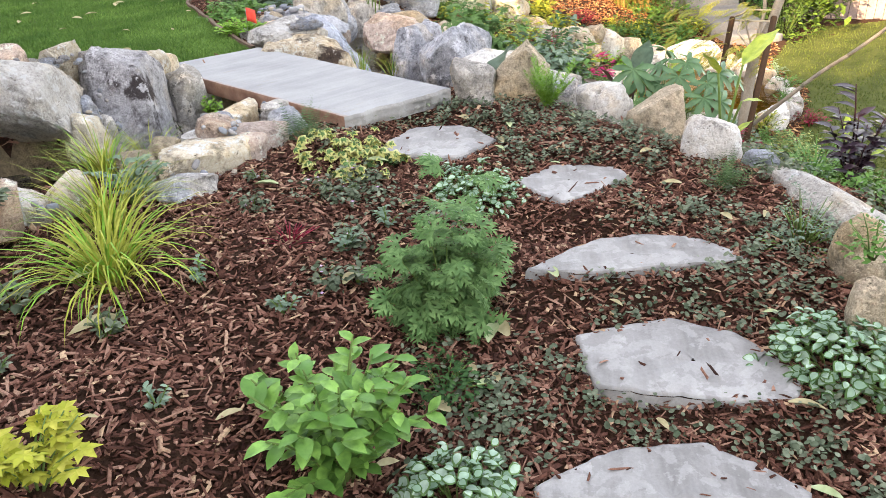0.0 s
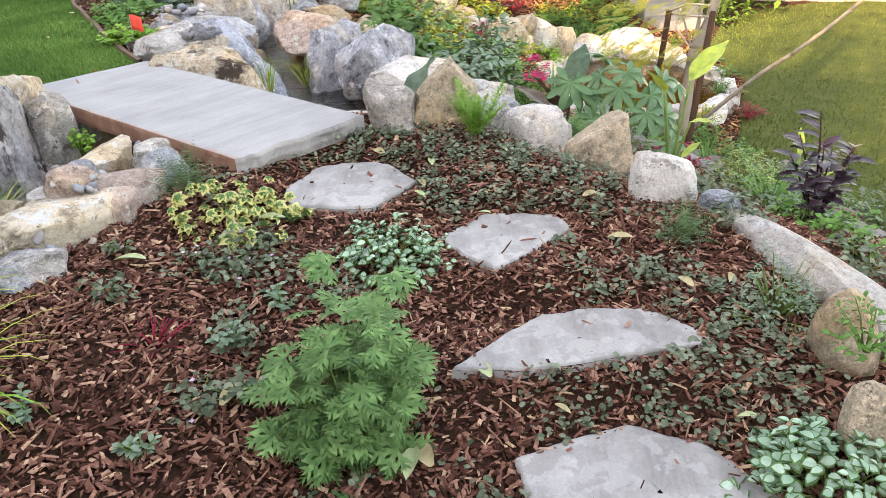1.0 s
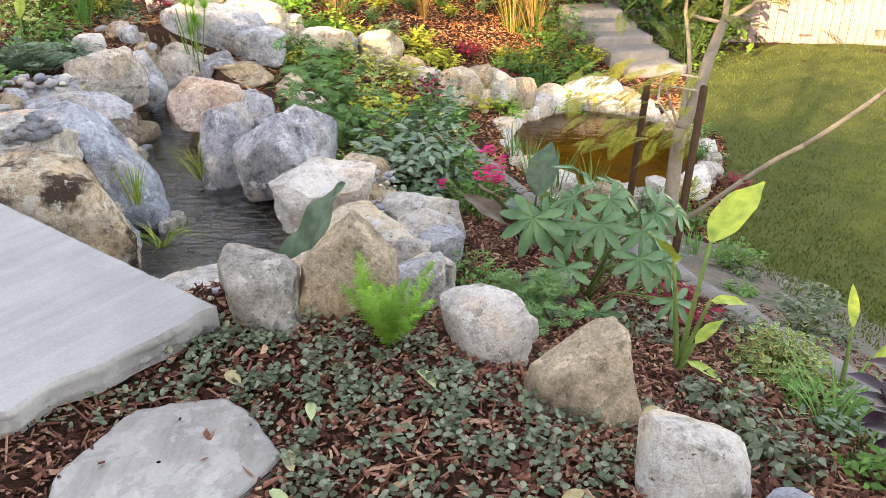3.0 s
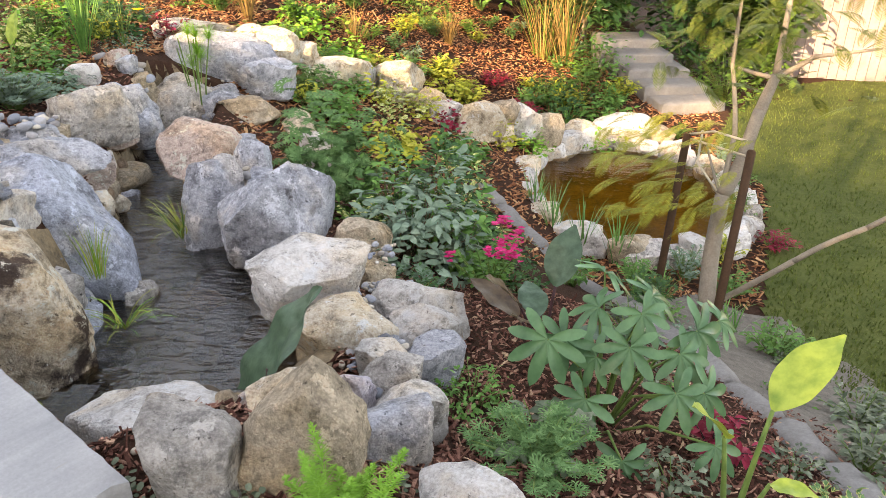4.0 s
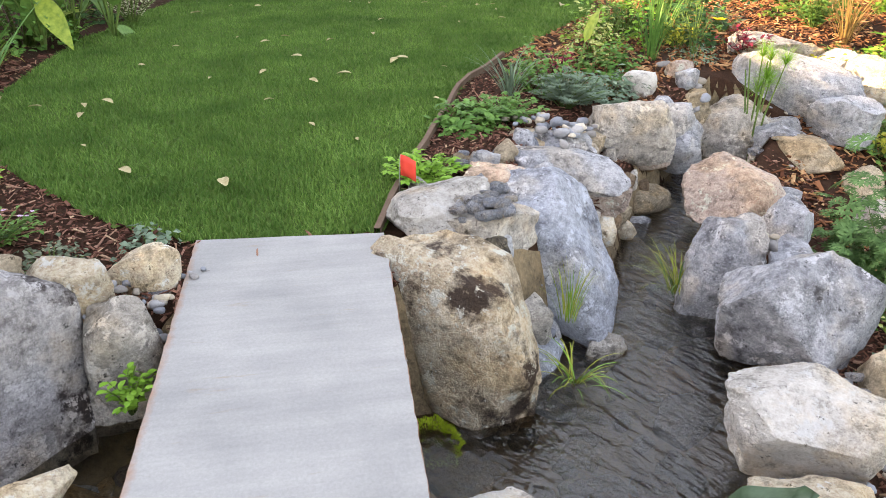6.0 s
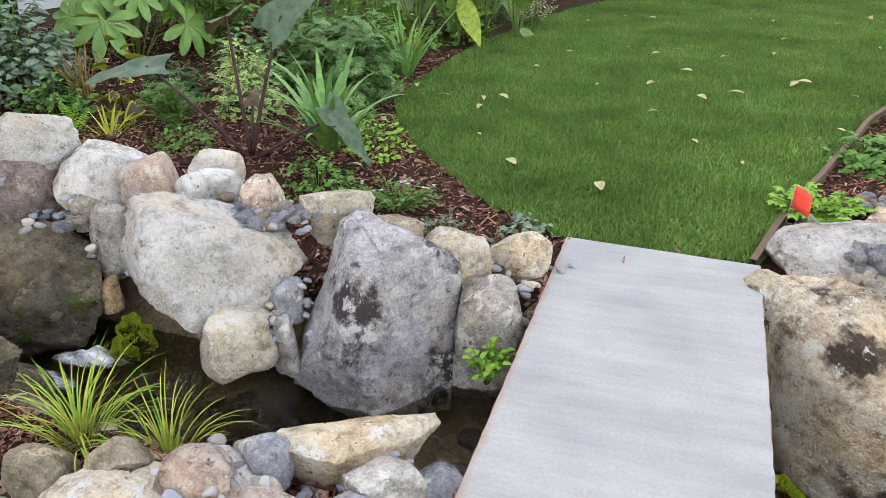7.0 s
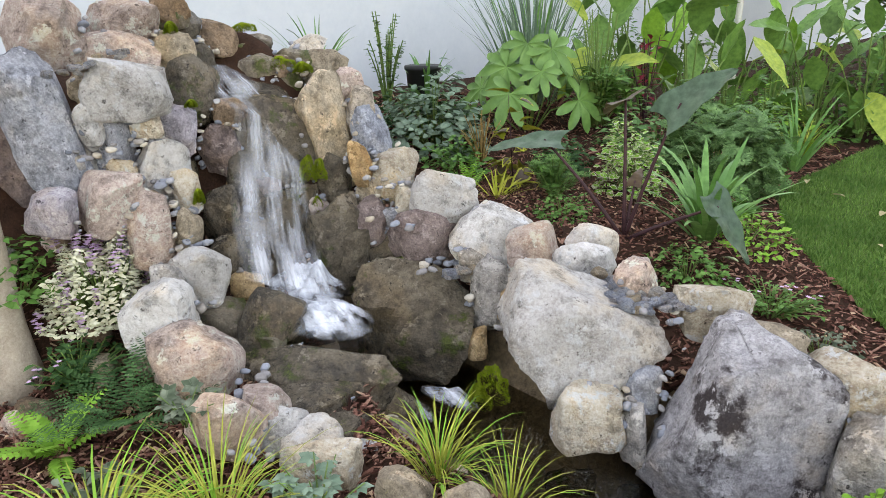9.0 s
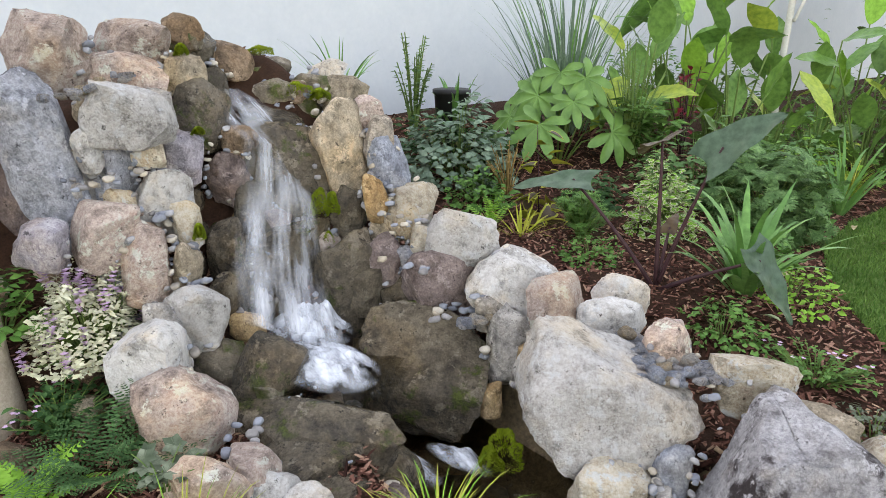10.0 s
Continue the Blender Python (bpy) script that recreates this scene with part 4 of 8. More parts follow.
rock("fall", "cream", -2.24, 1.68, 1.10, 0.16, 0.10, 0.09, 101, 4)
rock("fall", "grey", -2.22, 1.54, 1.02, 0.16, 0.17, 0.24, 101, 8)
rock("fall", "white", -2.26, 1.72, 0.91, 0.24, 0.24, 0.24, 101, 20)
rock("fall", "cream", -2.10, 1.64, 0.91, 0.11, 0.11, 0.13, 101, 0)
rock("fall", "pink", -1.98, 1.63, 0.84, 0.23, 0.20, 0.20, 101, 10)
rock("fall", "lilac", -1.84, 1.48, 0.84, 0.21, 0.16, 0.15, 101, 4)
rock("fall", "pink", -2.04, 1.78, 0.73, 0.17, 0.18, 0.25, 101, 10)
rock("fall", "cream", -2.20, 1.85, 0.83, 0.11, 0.12, 0.16, 101, 0)
rock("fall", "tan", -2.11, 1.88, 0.70, 0.11, 0.12, 0.15, 101, 0)
rock("fall", "white", -2.05, 1.95, 0.53, 0.23, 0.21, 0.21, 101, 6)
rock("fall", "lilac", -2.46, 1.68, 1.03, 0.19, 0.19, 0.19, 101, 0)
rock("fall", "purple", -2.66, 1.79, 0.90, 0.21, 0.22, 0.24, 101, 0)
rock("fall", "brownwet", -2.62, 1.70, 1.20, 0.22, 0.22, 0.26, 101, 15)
rock("fall", "brown", -2.65, 1.84, 1.08, 0.16, 0.12, 0.11, 101, 5)
rock("fall", "white", -1.82, 1.90, 0.46, 0.26, 0.23, 0.22, 101, -10)
rock("fall", "pink", -1.71, 2.08, 0.32, 0.33, 0.27, 0.26, 101, 0)
rock("fall", "moss", -2.05, 2.03, 0.31, 0.20, 0.18, 0.18, 101, 0)
rock("fall", "brownwet", -2.05, 2.24, 0.31, 0.26, 0.26, 0.27, 101, 22)
rock("fall", "moss", -1.95, 2.28, 0.27, 0.11, 0.09, 0.09, 101, 0)
rock("fall", "orange", -2.22, 2.07, 0.42, 0.15, 0.10, 0.09, 101, 10)
rock("fall", "brownwet", -1.89, 2.48, 0.13, 0.64, 0.38, 0.33, 101, 6)
rock("fall", "pink", -1.40, 2.35, 0.29, 0.27, 0.19, 0.18, 101, 4)
rock("fall", "white", -1.50, 2.52, 0.22, 0.18, 0.15, 0.14, 101, -5)
rock("fall", "cream", -1.36, 2.71, 0.19, 0.23, 0.16, 0.15, 101, 0)
rock("fall", "tan", -2.99, 2.17, 0.91, 0.28, 0.33, 0.61, 101, -9)
rock("fall", "moss", -3.03, 1.84, 1.22, 0.21, 0.16, 0.15, 101, 0)
rock("fall", "moss", -3.11, 1.95, 1.16, 0.16, 0.13, 0.13, 101, 0)
rock("fall", "moss", -3.17, 1.97, 1.26, 0.26, 0.13, 0.10, 101, 4)
rock("fall", "tan", -3.20, 2.11, 1.23, 0.23, 0.17, 0.16, 101, 12)
rock("fall", "pink", -3.14, 2.25, 1.13, 0.16, 0.16, 0.18, 101, 20)
rock("fall", "warmgrey", -3.07, 2.34, 1.03, 0.16, 0.17, 0.21, 101, -12)
rock("fall", "blue", -3.03, 2.40, 0.93, 0.17, 0.18, 0.24, 101, -18)
rock("fall", "orange", -2.85, 2.40, 0.82, 0.10, 0.11, 0.18, 101, -8)
rock("fall", "cream", -2.97, 2.52, 0.74, 0.24, 0.23, 0.23, 101, 6)
rock("fall", "cream", -2.82, 2.63, 0.64, 0.11, 0.11, 0.12, 101, 0)
rock("fall", "white", -2.79, 2.82, 0.68, 0.31, 0.24, 0.22, 101, 14)
rock("fall", "purple", -2.79, 2.46, 0.54, 0.17, 0.18, 0.22, 101, 0)
rock("fall", "brownwet", -2.76, 2.35, 0.41, 0.25, 0.25, 0.26, 101, 0)
rock("fall", "purple", -2.73, 2.75, 0.49, 0.37, 0.27, 0.26, 101, 12)
rock("fall", "white", -2.67, 3.06, 0.55, 0.36, 0.24, 0.22, 101, 6)
rock("fall", "brownwet", -2.48, 2.73, 0.20, 0.56, 0.45, 0.43, 101, 4)
rock("fall", "warmgrey", -2.50, 3.08, 0.34, 0.17, 0.19, 0.29, 101, 0)
rock("fall", "pink", -2.50, 3.27, 0.51, 0.22, 0.23, 0.24, 101, -12)
rock("fall", "white", -2.74, 3.51, 0.51, 0.23, 0.16, 0.14, 101, -6)
rock("fall", "white", -2.47, 3.48, 0.48, 0.28, 0.20, 0.19, 101, 14)
rock("fall", "pink", -2.23, 3.68, 0.52, 0.18, 0.17, 0.17, 101, 12)
rock("fall", "cream", -2.14, 3.95, 0.48, 0.27, 0.19, 0.18, 101, 4)
rock("fall", "orange", -2.36, 3.17, 0.34, 0.07, 0.08, 0.13, 101, 10)
rock("fall", "orange", -2.36, 3.04, 0.15, 0.09, 0.09, 0.11, 101, 0)
rock("fall", "moss", -2.77, 1.55, 1.51, 0.16, 0.11, 0.10, 101, 0)
rock("fall", "moss", -3.06, 1.73, 1.29, 0.17, 0.12, 0.11, 101, 0)
rock("fall", "brownwet", -2.96, 1.88, 0.97, 0.17, 0.17, 0.17, 101, 0)
rock("fall", "brownwet", -2.88, 2.00, 0.75, 0.23, 0.26, 0.45, 101, 0)
rock("fall", "brownwet", -2.67, 1.89, 0.71, 0.19, 0.22, 0.38, 101, 0)
rock("fall", "brownwet", -2.82, 2.11, 0.42, 0.20, 0.24, 0.46, 101, 0)
rock("fall", "orange", -2.58, 1.85, 0.70, 0.07, 0.08, 0.12, 101, 0)
rock("fall", "brownwet", -2.45, 1.86, 0.63, 0.18, 0.20, 0.28, 101, 0)
rock("fall", "brownwet", -2.25, 1.97, 0.55, 0.15, 0.15, 0.15, 101, 0)
rock("fall", "paleA", -2.02, 3.49, 0.40, 0.60, 0.44, 0.46, 101, 0, 3, False, ((0.55, 0, 0.9, 0.48), (-0.95, 0, 0.25, 0.75), (-0.7, 0, -0.75, 0.66), (0.55, 0, -0.85, 0.66), (0.15, -1, 0.2, 0.62)))
rock("fall", "purpB", -1.84, 4.03, 0.20, 0.64, 0.50, 0.64, 101, 4, 2, True, ((0.46, 0, 0.89, 0.52), (-0.88, 0, 0.48, 0.54), (0.97, 0, 0.2, 0.80), (0.1, -1, 0.25, 0.52), (-0.3, -0.7, 0.65, 0.66)))
rock("fall", "tan", -1.96, 4.12, 0.40, 0.25, 0.17, 0.16, 101, 0, 0)
rock("fall", "cream", -1.80, 3.53, 0.20, 0.26, 0.20, 0.19, 101, 0)
rock("fall", "blue", -1.89, 3.71, 0.26, 0.13, 0.12, 0.13, 101, 0)
rock("fall", "warmgrey", -1.79, 3.68, 0.14, 0.09, 0.12, 0.18, 101, 0)
rock("bank", "cream", -1.88, 4.34, 0.33, 0.28, 0.20, 0.22, 74, 0)
rock("bank", "cream", -1.96, 4.64, 0.26, 0.25, 0.18, 0.18, 74, 0)
rock("bank", "warmgrey", -1.70, 4.42, 0.18, 0.25, 0.22, 0.30, 74, 0)
rock("bank", "grey", -1.90, 4.65, 0.14, 0.14, 0.11, 0.12, 74, 0)
rock("bank", "tan", -1.78, 4.62, 0.07, 0.11, 0.10, 0.12, 74, 0)
rock("bank", "warmgrey", -1.75, 4.40, -0.09, 0.40, 0.27, 0.24, 74, 0)
rock("bank", "grey", -1.68, 4.69, 0.04, 0.13, 0.12, 0.16, 74, 0)
rock("bank", "brownwet", -1.82, 3.77, -0.18, 0.25, 0.15, 0.10, 74, 0)
rock("bank", "brownwet", -1.88, 3.47, -0.17, 0.19, 0.13, 0.11, 74, 0)
rock("near", "cream", -1.12, 3.82, 0.20, 0.46, 0.25, 0.11, 74, 0)
rock("near", "pink", -1.03, 3.40, 0.30, 0.20, 0.15, 0.07, 74, 0)
rock("near", "grey", -1.09, 3.56, 0.25, 0.17, 0.14, 0.09, 74, 0)
rock("near", "tan", -1.18, 3.20, 0.25, 0.17, 0.14, 0.08, 74, 0)
rock("near", "tan", -1.21, 3.01, 0.24, 0.17, 0.15, 0.10, 74, 0)
rock("near", "warmgrey", -0.91, 3.86, 0.24, 0.21, 0.15, 0.05, 74, 0)
rock("near", "grey", -0.94, 3.99, 0.11, 0.22, 0.19, 0.12, 9, 0)
rock("near", "warmgrey", -1.13, 3.08, 0.12, 0.42, 0.18, 0.06, 9, 0)
rock("near", "grey", -1.57, 2.73, 0.08, 0.21, 0.19, 0.13, 9, 0)
def arc_rock():
    """One long curved rock beside the path."""
    me = rock_mesh(55, (0.98, 0.25, 0.21), STONE["paleA"], 5, 2, 0.4)
    for v in me.vertices:
        v.co.y -= 0.28 * v.co.x ** 2
    ob = new("boulder", me)
    ob.matrix_world = pose(1.77, 3.22, -0.01, 0, 2, -68)
    tagged(ob, "long curved cream-coloured boulder edging the stone path", "boulder", GROUPS["path"][1])


arc_rock()

rock("near", "cream", -1.07, 3.29, 0.17, 0.31, 0.26, 0.15, 47, 0, 8, True, ((0, 0, 1, 0.6),))
rock("near", "pink", -0.88, 3.51, 0.17, 0.37, 0.24, 0.15, 49, 0, 8, True, ((0, 0, 1, 0.6),))
rock("near", "white", -1.06, 3.46, 0.17, 0.32, 0.20, 0.15, 51, 0, 8, True, ((0, 0, 1, 0.6),))
rock("near", "cream", -1.00, 3.22, 0.19, 0.50, 0.26, 0.15, 62)
rock("near", "grey", -0.98, 2.94, 0.14, 0.28, 0.22, 0.12, 50, 0, 6)
rock("near", "pink", -0.86, 3.42, 0.18, 0.24, 0.18, 0.12, 80)
rock("near", "grey", -0.80, 3.74, 0.19, 0.22, 0.17, 0.13, 40)

rock("stream", "warmgrey", -1.90, 9.28, -0.20, 0.60, 0.42, 0.46, 20)
rock("stream", "grey", -1.62, 9.42, -0.24, 0.44, 0.36, 0.36, 70)
rock("stream", "tan", -2.22, 9.15, -0.05, 0.42, 0.34, 0.30, 50)
rock("stream", "pink", -1.45, 9.1, -0.34, 0.30, 0.26, 0.24, 10)



# ---- the slab bridge ----
def slab_bridge():
    near_l, near_r, far_l = Vector((-0.506, 3.80)), Vector((-0.036, 4.379)), Vector((-2.158, 4.942))
    far_r = Vector((-1.665, 5.56))
    along = (far_l - near_l).normalized()
    turn = math.degrees(math.atan2(along.y, along.x))
    base = thing("slab_bridge", "long flat pale grey stone slab bridging the stream", "footbridge", (near_l.x, near_l.y, 0.205), "", turn)
    inv = base.matrix_world.inverted()
    top, n, m = Geo(), 60, 22
    rows, r = [], random.Random(3)

    def corner(u, v):
        a = near_l.lerp(far_l, u).lerp(near_r.lerp(far_r, u), v)
        return inv @ Vector((a.x, a.y, 0.205))

    def grid(z, inset):
        out = []
        for i in range(n + 1):
            line = []
            for j in range(m + 1):
                p = corner(i / n, j / m)
                chip = 0.028 * noise.noise(Vector((j * 0.22, 0, 4.0))) + 0.016 * noise.noise(Vector((j * 0.8, z * 20, 9)))
                if i == 0:
                    p = p + Vector((chip - inset, 0, 0))
                if j in (0, m):
                    p = p + Vector((0, 0.004 * noise.noise(Vector((i * 0.6, z * 25, j))) + (inset if j == 0 else -inset) * -0.3, 0))
                p.z += z + (0.0015 * noise.noise(p * 4) if z == 0 else 0)
                line.append(p)
            out.append(line)
        return out

    g = grid(0, 0)
    top.strip(g)
    ob = part("top_face", top, SLAB, base, "smooth pale grey streaked top")
    # four sides, each in rough courses
    sides = (("edge", [(i, 0) for i in range(n + 1)], (0, 1), SLABEDGE, "rust-brown broken side"), ("edge", [(n, j) for j in range(m + 1)], (1, 0), FLAGSTONE, ""),
             ("edge", [(i, m) for i in range(n, -1, -1)], (0, -1), SLABEDGE, "rust-brown broken side"), ("edge", [(0, j) for j in range(m, -1, -1)], (-1, 0), FLAGSTONE, "layered grey broken end"))
    for name, ring, push, mat, label in sides:
        rows = []
        for k, (z, out_) in enumerate(((0, 0.0), (-0.008, 0.003), (-0.022, 0.010 if push[0] else 0.004), (-0.030, 0.002), (-0.050, 0.016 if push[0] else 0.006), (-0.070, 0.004), (-0.088, 0.0))):
            rows.append([])
            for e_, (i, j) in enumerate(ring):
                p = g[i][j].copy()
                inner = min(1, 3 * min(e_, len(ring) - 1 - e_) / 4)
                p += Vector((*push, 0)) * inner * (out_ + ((0.014 if push[0] else 0.005) * noise.noise(Vector((i * 0.5, j * 0.5, k * 2.1))) if k else 0))
                p.z += z
                rows[-1].append(p)
        side = Geo()
        side.strip(rows[::-1])
        part(name, side, mat, base, label)
    under = Geo()
    under.strip([[p + Vector((0, 0, -0.088)) for p in line] for line in g[::-1]])
    part("underside", under, FLAGSTONE, base)
    return base


slab_bridge()


# ---- stepping stones ----
def stepping_stone(corners, z, seed):
    """A flat flagstone with straight broken sides between its corners."""
    cx, cy = sum(p[0] for p in corners) / len(corners), sum(p[1] for p in corners) / len(corners)
    base = thing("stepping_stone", "flat irregular pale grey flagstone set in bark mulch", "stepping stone", (cx, cy, z), "stepping stones up the path")
    rim = []
    for (ax, ay), (bx, by) in zip(corners, corners[1:] + corners[:1]):
        for k in range(14):
            u = k / 14
            p = Vector((ax + (bx - ax) * u - cx, ay + (by - ay) * u - cy, 0))
            p *= 1 + 0.030 * noise.noise(Vector((p.x * 9, p.y * 9, seed))) + 0.018 * noise.noise(Vector((p.x * 30, p.y * 30, seed + 5))) + 0.03 * math.sin(math.pi * u)
            rim.append(p)
    top, rings = Geo(), []
    for w in (1.0, 0.985, 0.95, 0.86, 0.7, 0.5, 0.3, 0.15, 0.02):
        ring = []
        for p in rim:
            e = p * w
            layer = noise.fractal(Vector((e.x * 4, e.y * 7, seed)), 1, 2, 5)
            e.z = (-0.012 if w == 1.0 else 0) + 0.007 * layer + (0.004 if layer > 0.1 else 0)
            ring.append(e)
        rings.append(ring + [ring[0].copy()])
    top.strip(rings[::-1])
    part("flagstone", top, FLAGSTONE, base)
    low = [[p + Vector((p.x * 0.01, p.y * 0.01, -dz)) + Vector((0.006 * noise.noise(p * 30 + Vector((0, 0, dz * 90))), 0.006 * noise.noise(p * 31), 0)) for p in rings[0]] for dz in (0.0, 0.016, 0.034, 0.055)]
    side = Geo()
    side.strip(low)
    part("edge", side, FLAGSTONE, base)
    return base


for c_, z_, n_ in STEP_STONES:
    stepping_stone(c_, z_, n_)

# ---- the house whose shadow lies over the garden ----
WALL_TURN = math.degrees(math.atan2(0.55, -0.83))


def house():
    base = thing("house_wall", "plain white stucco house wall behind the planting", "house", (-6.0, 0.84, -1.5), "", WALL_TURN)
    base["kind"] = "structure"
    for x0, x1, z1 in ((-16.0, -3.9, 4.22), (-3.9, 18.0, 5.27)):      # an unseen low wing, added to let sun reach the lower lawn, and the main block
        g, y0, y1 = Geo(), 0.0, 5.0
        for x in (x0, x1):
            g.v += [Vector((x, y0, 0)), Vector((x, y1, 0)), Vector((x, y1, z1)), Vector((x, y0, z1))]
        g.f += [(0, 1, 2, 3), (7, 6, 5, 4), (0, 3, 7, 4), (1, 5, 6, 2), (3, 2, 6, 7)]
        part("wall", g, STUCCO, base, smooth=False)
    return base


house()


# ---- plants ----
R = random.Random(11)


def joined(*parts):
    """Growth too fine to pick apart."""
    for ob in parts:
        ob["kind"] = "stuff"




def stems_of(base_geo, n, radius, height, lean=0.8, thick=0.004, r=R, z0=-0.02):
    """Stems that fan out from the ground to a rounded outline; gives their points."""
    out = []
    for i in range(n):
        a, k = r.uniform(0, 2 * math.pi), math.sqrt(r.uniform(0.02, 1))
        top = Vector((math.cos(a) * k * radius, math.sin(a) * k * radius, height * (1 - 0.45 * k * k) * r.uniform(0.75, 1.1)))
        mid = Vector((top.x * 0.4 * lean, top.y * 0.4 * lean, top.z * 0.55))
        pts = [Vector((top.x * 0.12, top.y * 0.12, z0)), mid, top]
        fine = []
        for j in range(6):
            u = j / 5
            fine.append(pts[0].lerp(pts[1], u).lerp(pts[1].lerp(pts[2], u), u))
        base_geo.tube(fine, [thick * (1.2 - 0.7 * j / 5) for j in range(6)], 5)
        out.append(fine)
    return out


def along(pts, u):
    f = u * (len(pts) - 1)
    i = min(int(f), len(pts) - 2)
    return pts[i].lerp(pts[i + 1], f - i), (pts[i + 1] - pts[i]).normalized()


def leafy(name, label, category, x, y, z, radius, height, stems, per, size, width, mat, stem="stem", shape="oval", start=0.35, flat=0.4, group="", kind="leaf", lobes=5, flower=None, segs=3, spread_=230, seed=None):
    """A bushy plant: stems with leaves set along them, and flowers at some tips."""
    r = random.Random(seed if seed is not None else int(x * 977 + y * 131 + 5000))
    e = thing(name, label, category, (x, y, z), group)
    sg, lg, fg = Geo(), Geo(), Geo()
    for pts in stems_of(sg, stems, radius, height, 0.8, 0.0025 + 0.006 * height, r):
        for k in range(per):
            p, d = along(pts, start + (1 - start) * (k + r.random() * 0.7) / per)
            a = r.uniform(0, 2 * math.pi)
            side = Vector((math.cos(a), math.sin(a), 0))
            out = (side + d * r.uniform(0.1, 0.8) + Vector((p.x, p.y, 0)) * (0.9 / max(radius, 0.01))).normalized()
            out.z = out.z * (1 - flat) + r.uniform(-0.1, 0.25)
            s = size * r.uniform(0.65, 1.15)
            if kind == "lobed":
                lg.lobed(p + out * s * 0.4, out, (out.x * -0.3, out.y * -0.3, 1), s, lobes, spread_, width, 2)
            elif kind == "divided":
                q = p + out * s * 0.3
                for j in range(5):
                    aa = radians((j - 2) * 46)
                    dd = Vector((out.x * math.cos(aa) - out.y * math.sin(aa), out.x * math.sin(aa) + out.y * math.cos(aa), out.z))
                    lg.leaf(q, dd, (0, 0, 1), s * (0.95 - 0.1 * abs(j - 2)), s * 0.30, "lance", 0.2, 0.05, 2)
                    m_ = q + dd.normalized() * s * 0.5
                    for bb in (-0.75, 0.75):
                        d3 = Vector((dd.x * math.cos(bb) - dd.y * math.sin(bb), dd.x * math.sin(bb) + dd.y * math.cos(bb), dd.z))
                        lg.leaf(m_, d3, (0, 0, 1), s * 0.46, s * 0.24, "lance", 0.15, 0.05, 2)
            else:
                lg.leaf(p, out, (out.x * -0.4, out.y * -0.4, 1), s, s * width, shape, r.uniform(0.05, 0.35), 0.15, segs)
        if flower and r.random() < flower[1]:
            p = pts[-1] + Vector((0, 0, 0.01))
            for k in range(flower[3]):
                q = p + Vector((r.gauss(0, flower[2] * 0.8), r.gauss(0, flower[2] * 0.8), r.uniform(0, flower[2] * 2.5)))
                for j in range(5):
                    a = j * 1.2566 + r.random()
                    fg.leaf(q, (math.cos(a), math.sin(a), 0.35), (0, 0, 1), flower[2], flower[2] * 0.8, "oval", 0.1, 0.1, 2)
    joined(part("stem", sg, LEAF[stem], e), part("foliage", lg, LEAF[mat], e))
    if fg.v:
        joined(part("bloom", fg, LEAF[flower[0]], e))
    return e


def tuft(name, label, category, x, y, z, blades, length, width, mat, rise=(45, 88), droop=(50, 130), group="", spread_=0.05, segs=6, also=None):
    r = random.Random(int(x * 733 + y * 391 + 9000))
    e = thing(name, label, category, (x, y, z), group)
    g, g2 = Geo(), Geo()
    for i in range(blades):
        a, k = r.uniform(0, 2 * math.pi), r.random()
        b = Vector((math.cos(a) * spread_ * k, math.sin(a) * spread_ * k, -0.01))
        (g2 if also and r.random() < 0.35 else g).blade(b, a + r.gauss(0, 0.35), rise[0] + (rise[1] - rise[0]) * (1 - k * 0.8) * r.uniform(0.7, 1.1), length * r.uniform(0.55, 1.1), width * r.uniform(0.7, 1.1), r.uniform(*droop), segs)
    joined(part("blade_growth", g, LEAF[mat], e))
    if g2.v:
        joined(part("green_growth", g2, LEAF[also], e))
    return e


def fern(name, label, x, y, z, fronds, length, width, mat, rise=(25, 75), droop=60, pairs=14, pinna=0.3, group="", double=False):
    r = random.Random(int(x * 517 + y * 839 + 7000))
    e = thing(name, label, "fern", (x, y, z), group)
    g = Geo()
    for i in range(fronds):
        a = i * 2.4 + r.uniform(-0.3, 0.3)
        l, s = length * r.uniform(0.7, 1.1), r.uniform(*rise)
        if double:      # twice divided
            p = Vector((0, 0, -0.01))
            for k in range(pairs):
                u = k / pairs
                el = radians(s - droop * u)
                d = Vector((math.cos(a) * math.cos(el), math.sin(a) * math.cos(el), math.sin(el)))
                p = p + d * (l / pairs)
                if u > 0.15:
                    w = width * math.sin(math.pi * (0.12 + 0.86 * u)) ** 0.8
                    for side in (-1, 1):
                        g.frond(p, a + side * 1.05, math.degrees(el) * 0.6 + 5, w * 0.55, w * 0.28, 25, 5, 0.42)
        else:
            g.frond((0, 0, -0.01), a, s, l, width, droop, pairs, pinna)
    joined(part("frond_growth", g, LEAF[mat], e))
    return e


def plumes(name, label, x, y, z, n, length, thick, mat):
    """Upright fluffy plumes of fine needles."""
    r = random.Random(5)
    e = thing(name, label, "plant", (x, y, z))
    g = Geo()
    for i in range(n):
        a, lean = i * 2.399, r.uniform(0.12, 0.75)
        d = Vector((math.cos(a) * lean, math.sin(a) * lean, 1)).normalized()
        l = length * r.uniform(0.6, 1.05)
        for k in range(230):
            u = r.random() ** 0.8
            p = d * (l * u) + Vector((0, 0, -0.06 * lean * u * u))
            b = r.uniform(0, 2 * math.pi)
            w = thick * (math.sin(math.pi * (0.12 + 0.85 * u)) ** 0.6)
            k3 = Vector((math.cos(b), math.sin(b), r.uniform(0.1, 0.9))).normalized()
            g.leaf(p, k3, (0, 0, 1), w, 0.006, "lance", 0.1, 0, 2)
    joined(part("plume_growth", g, LEAF[mat], e))
    return e


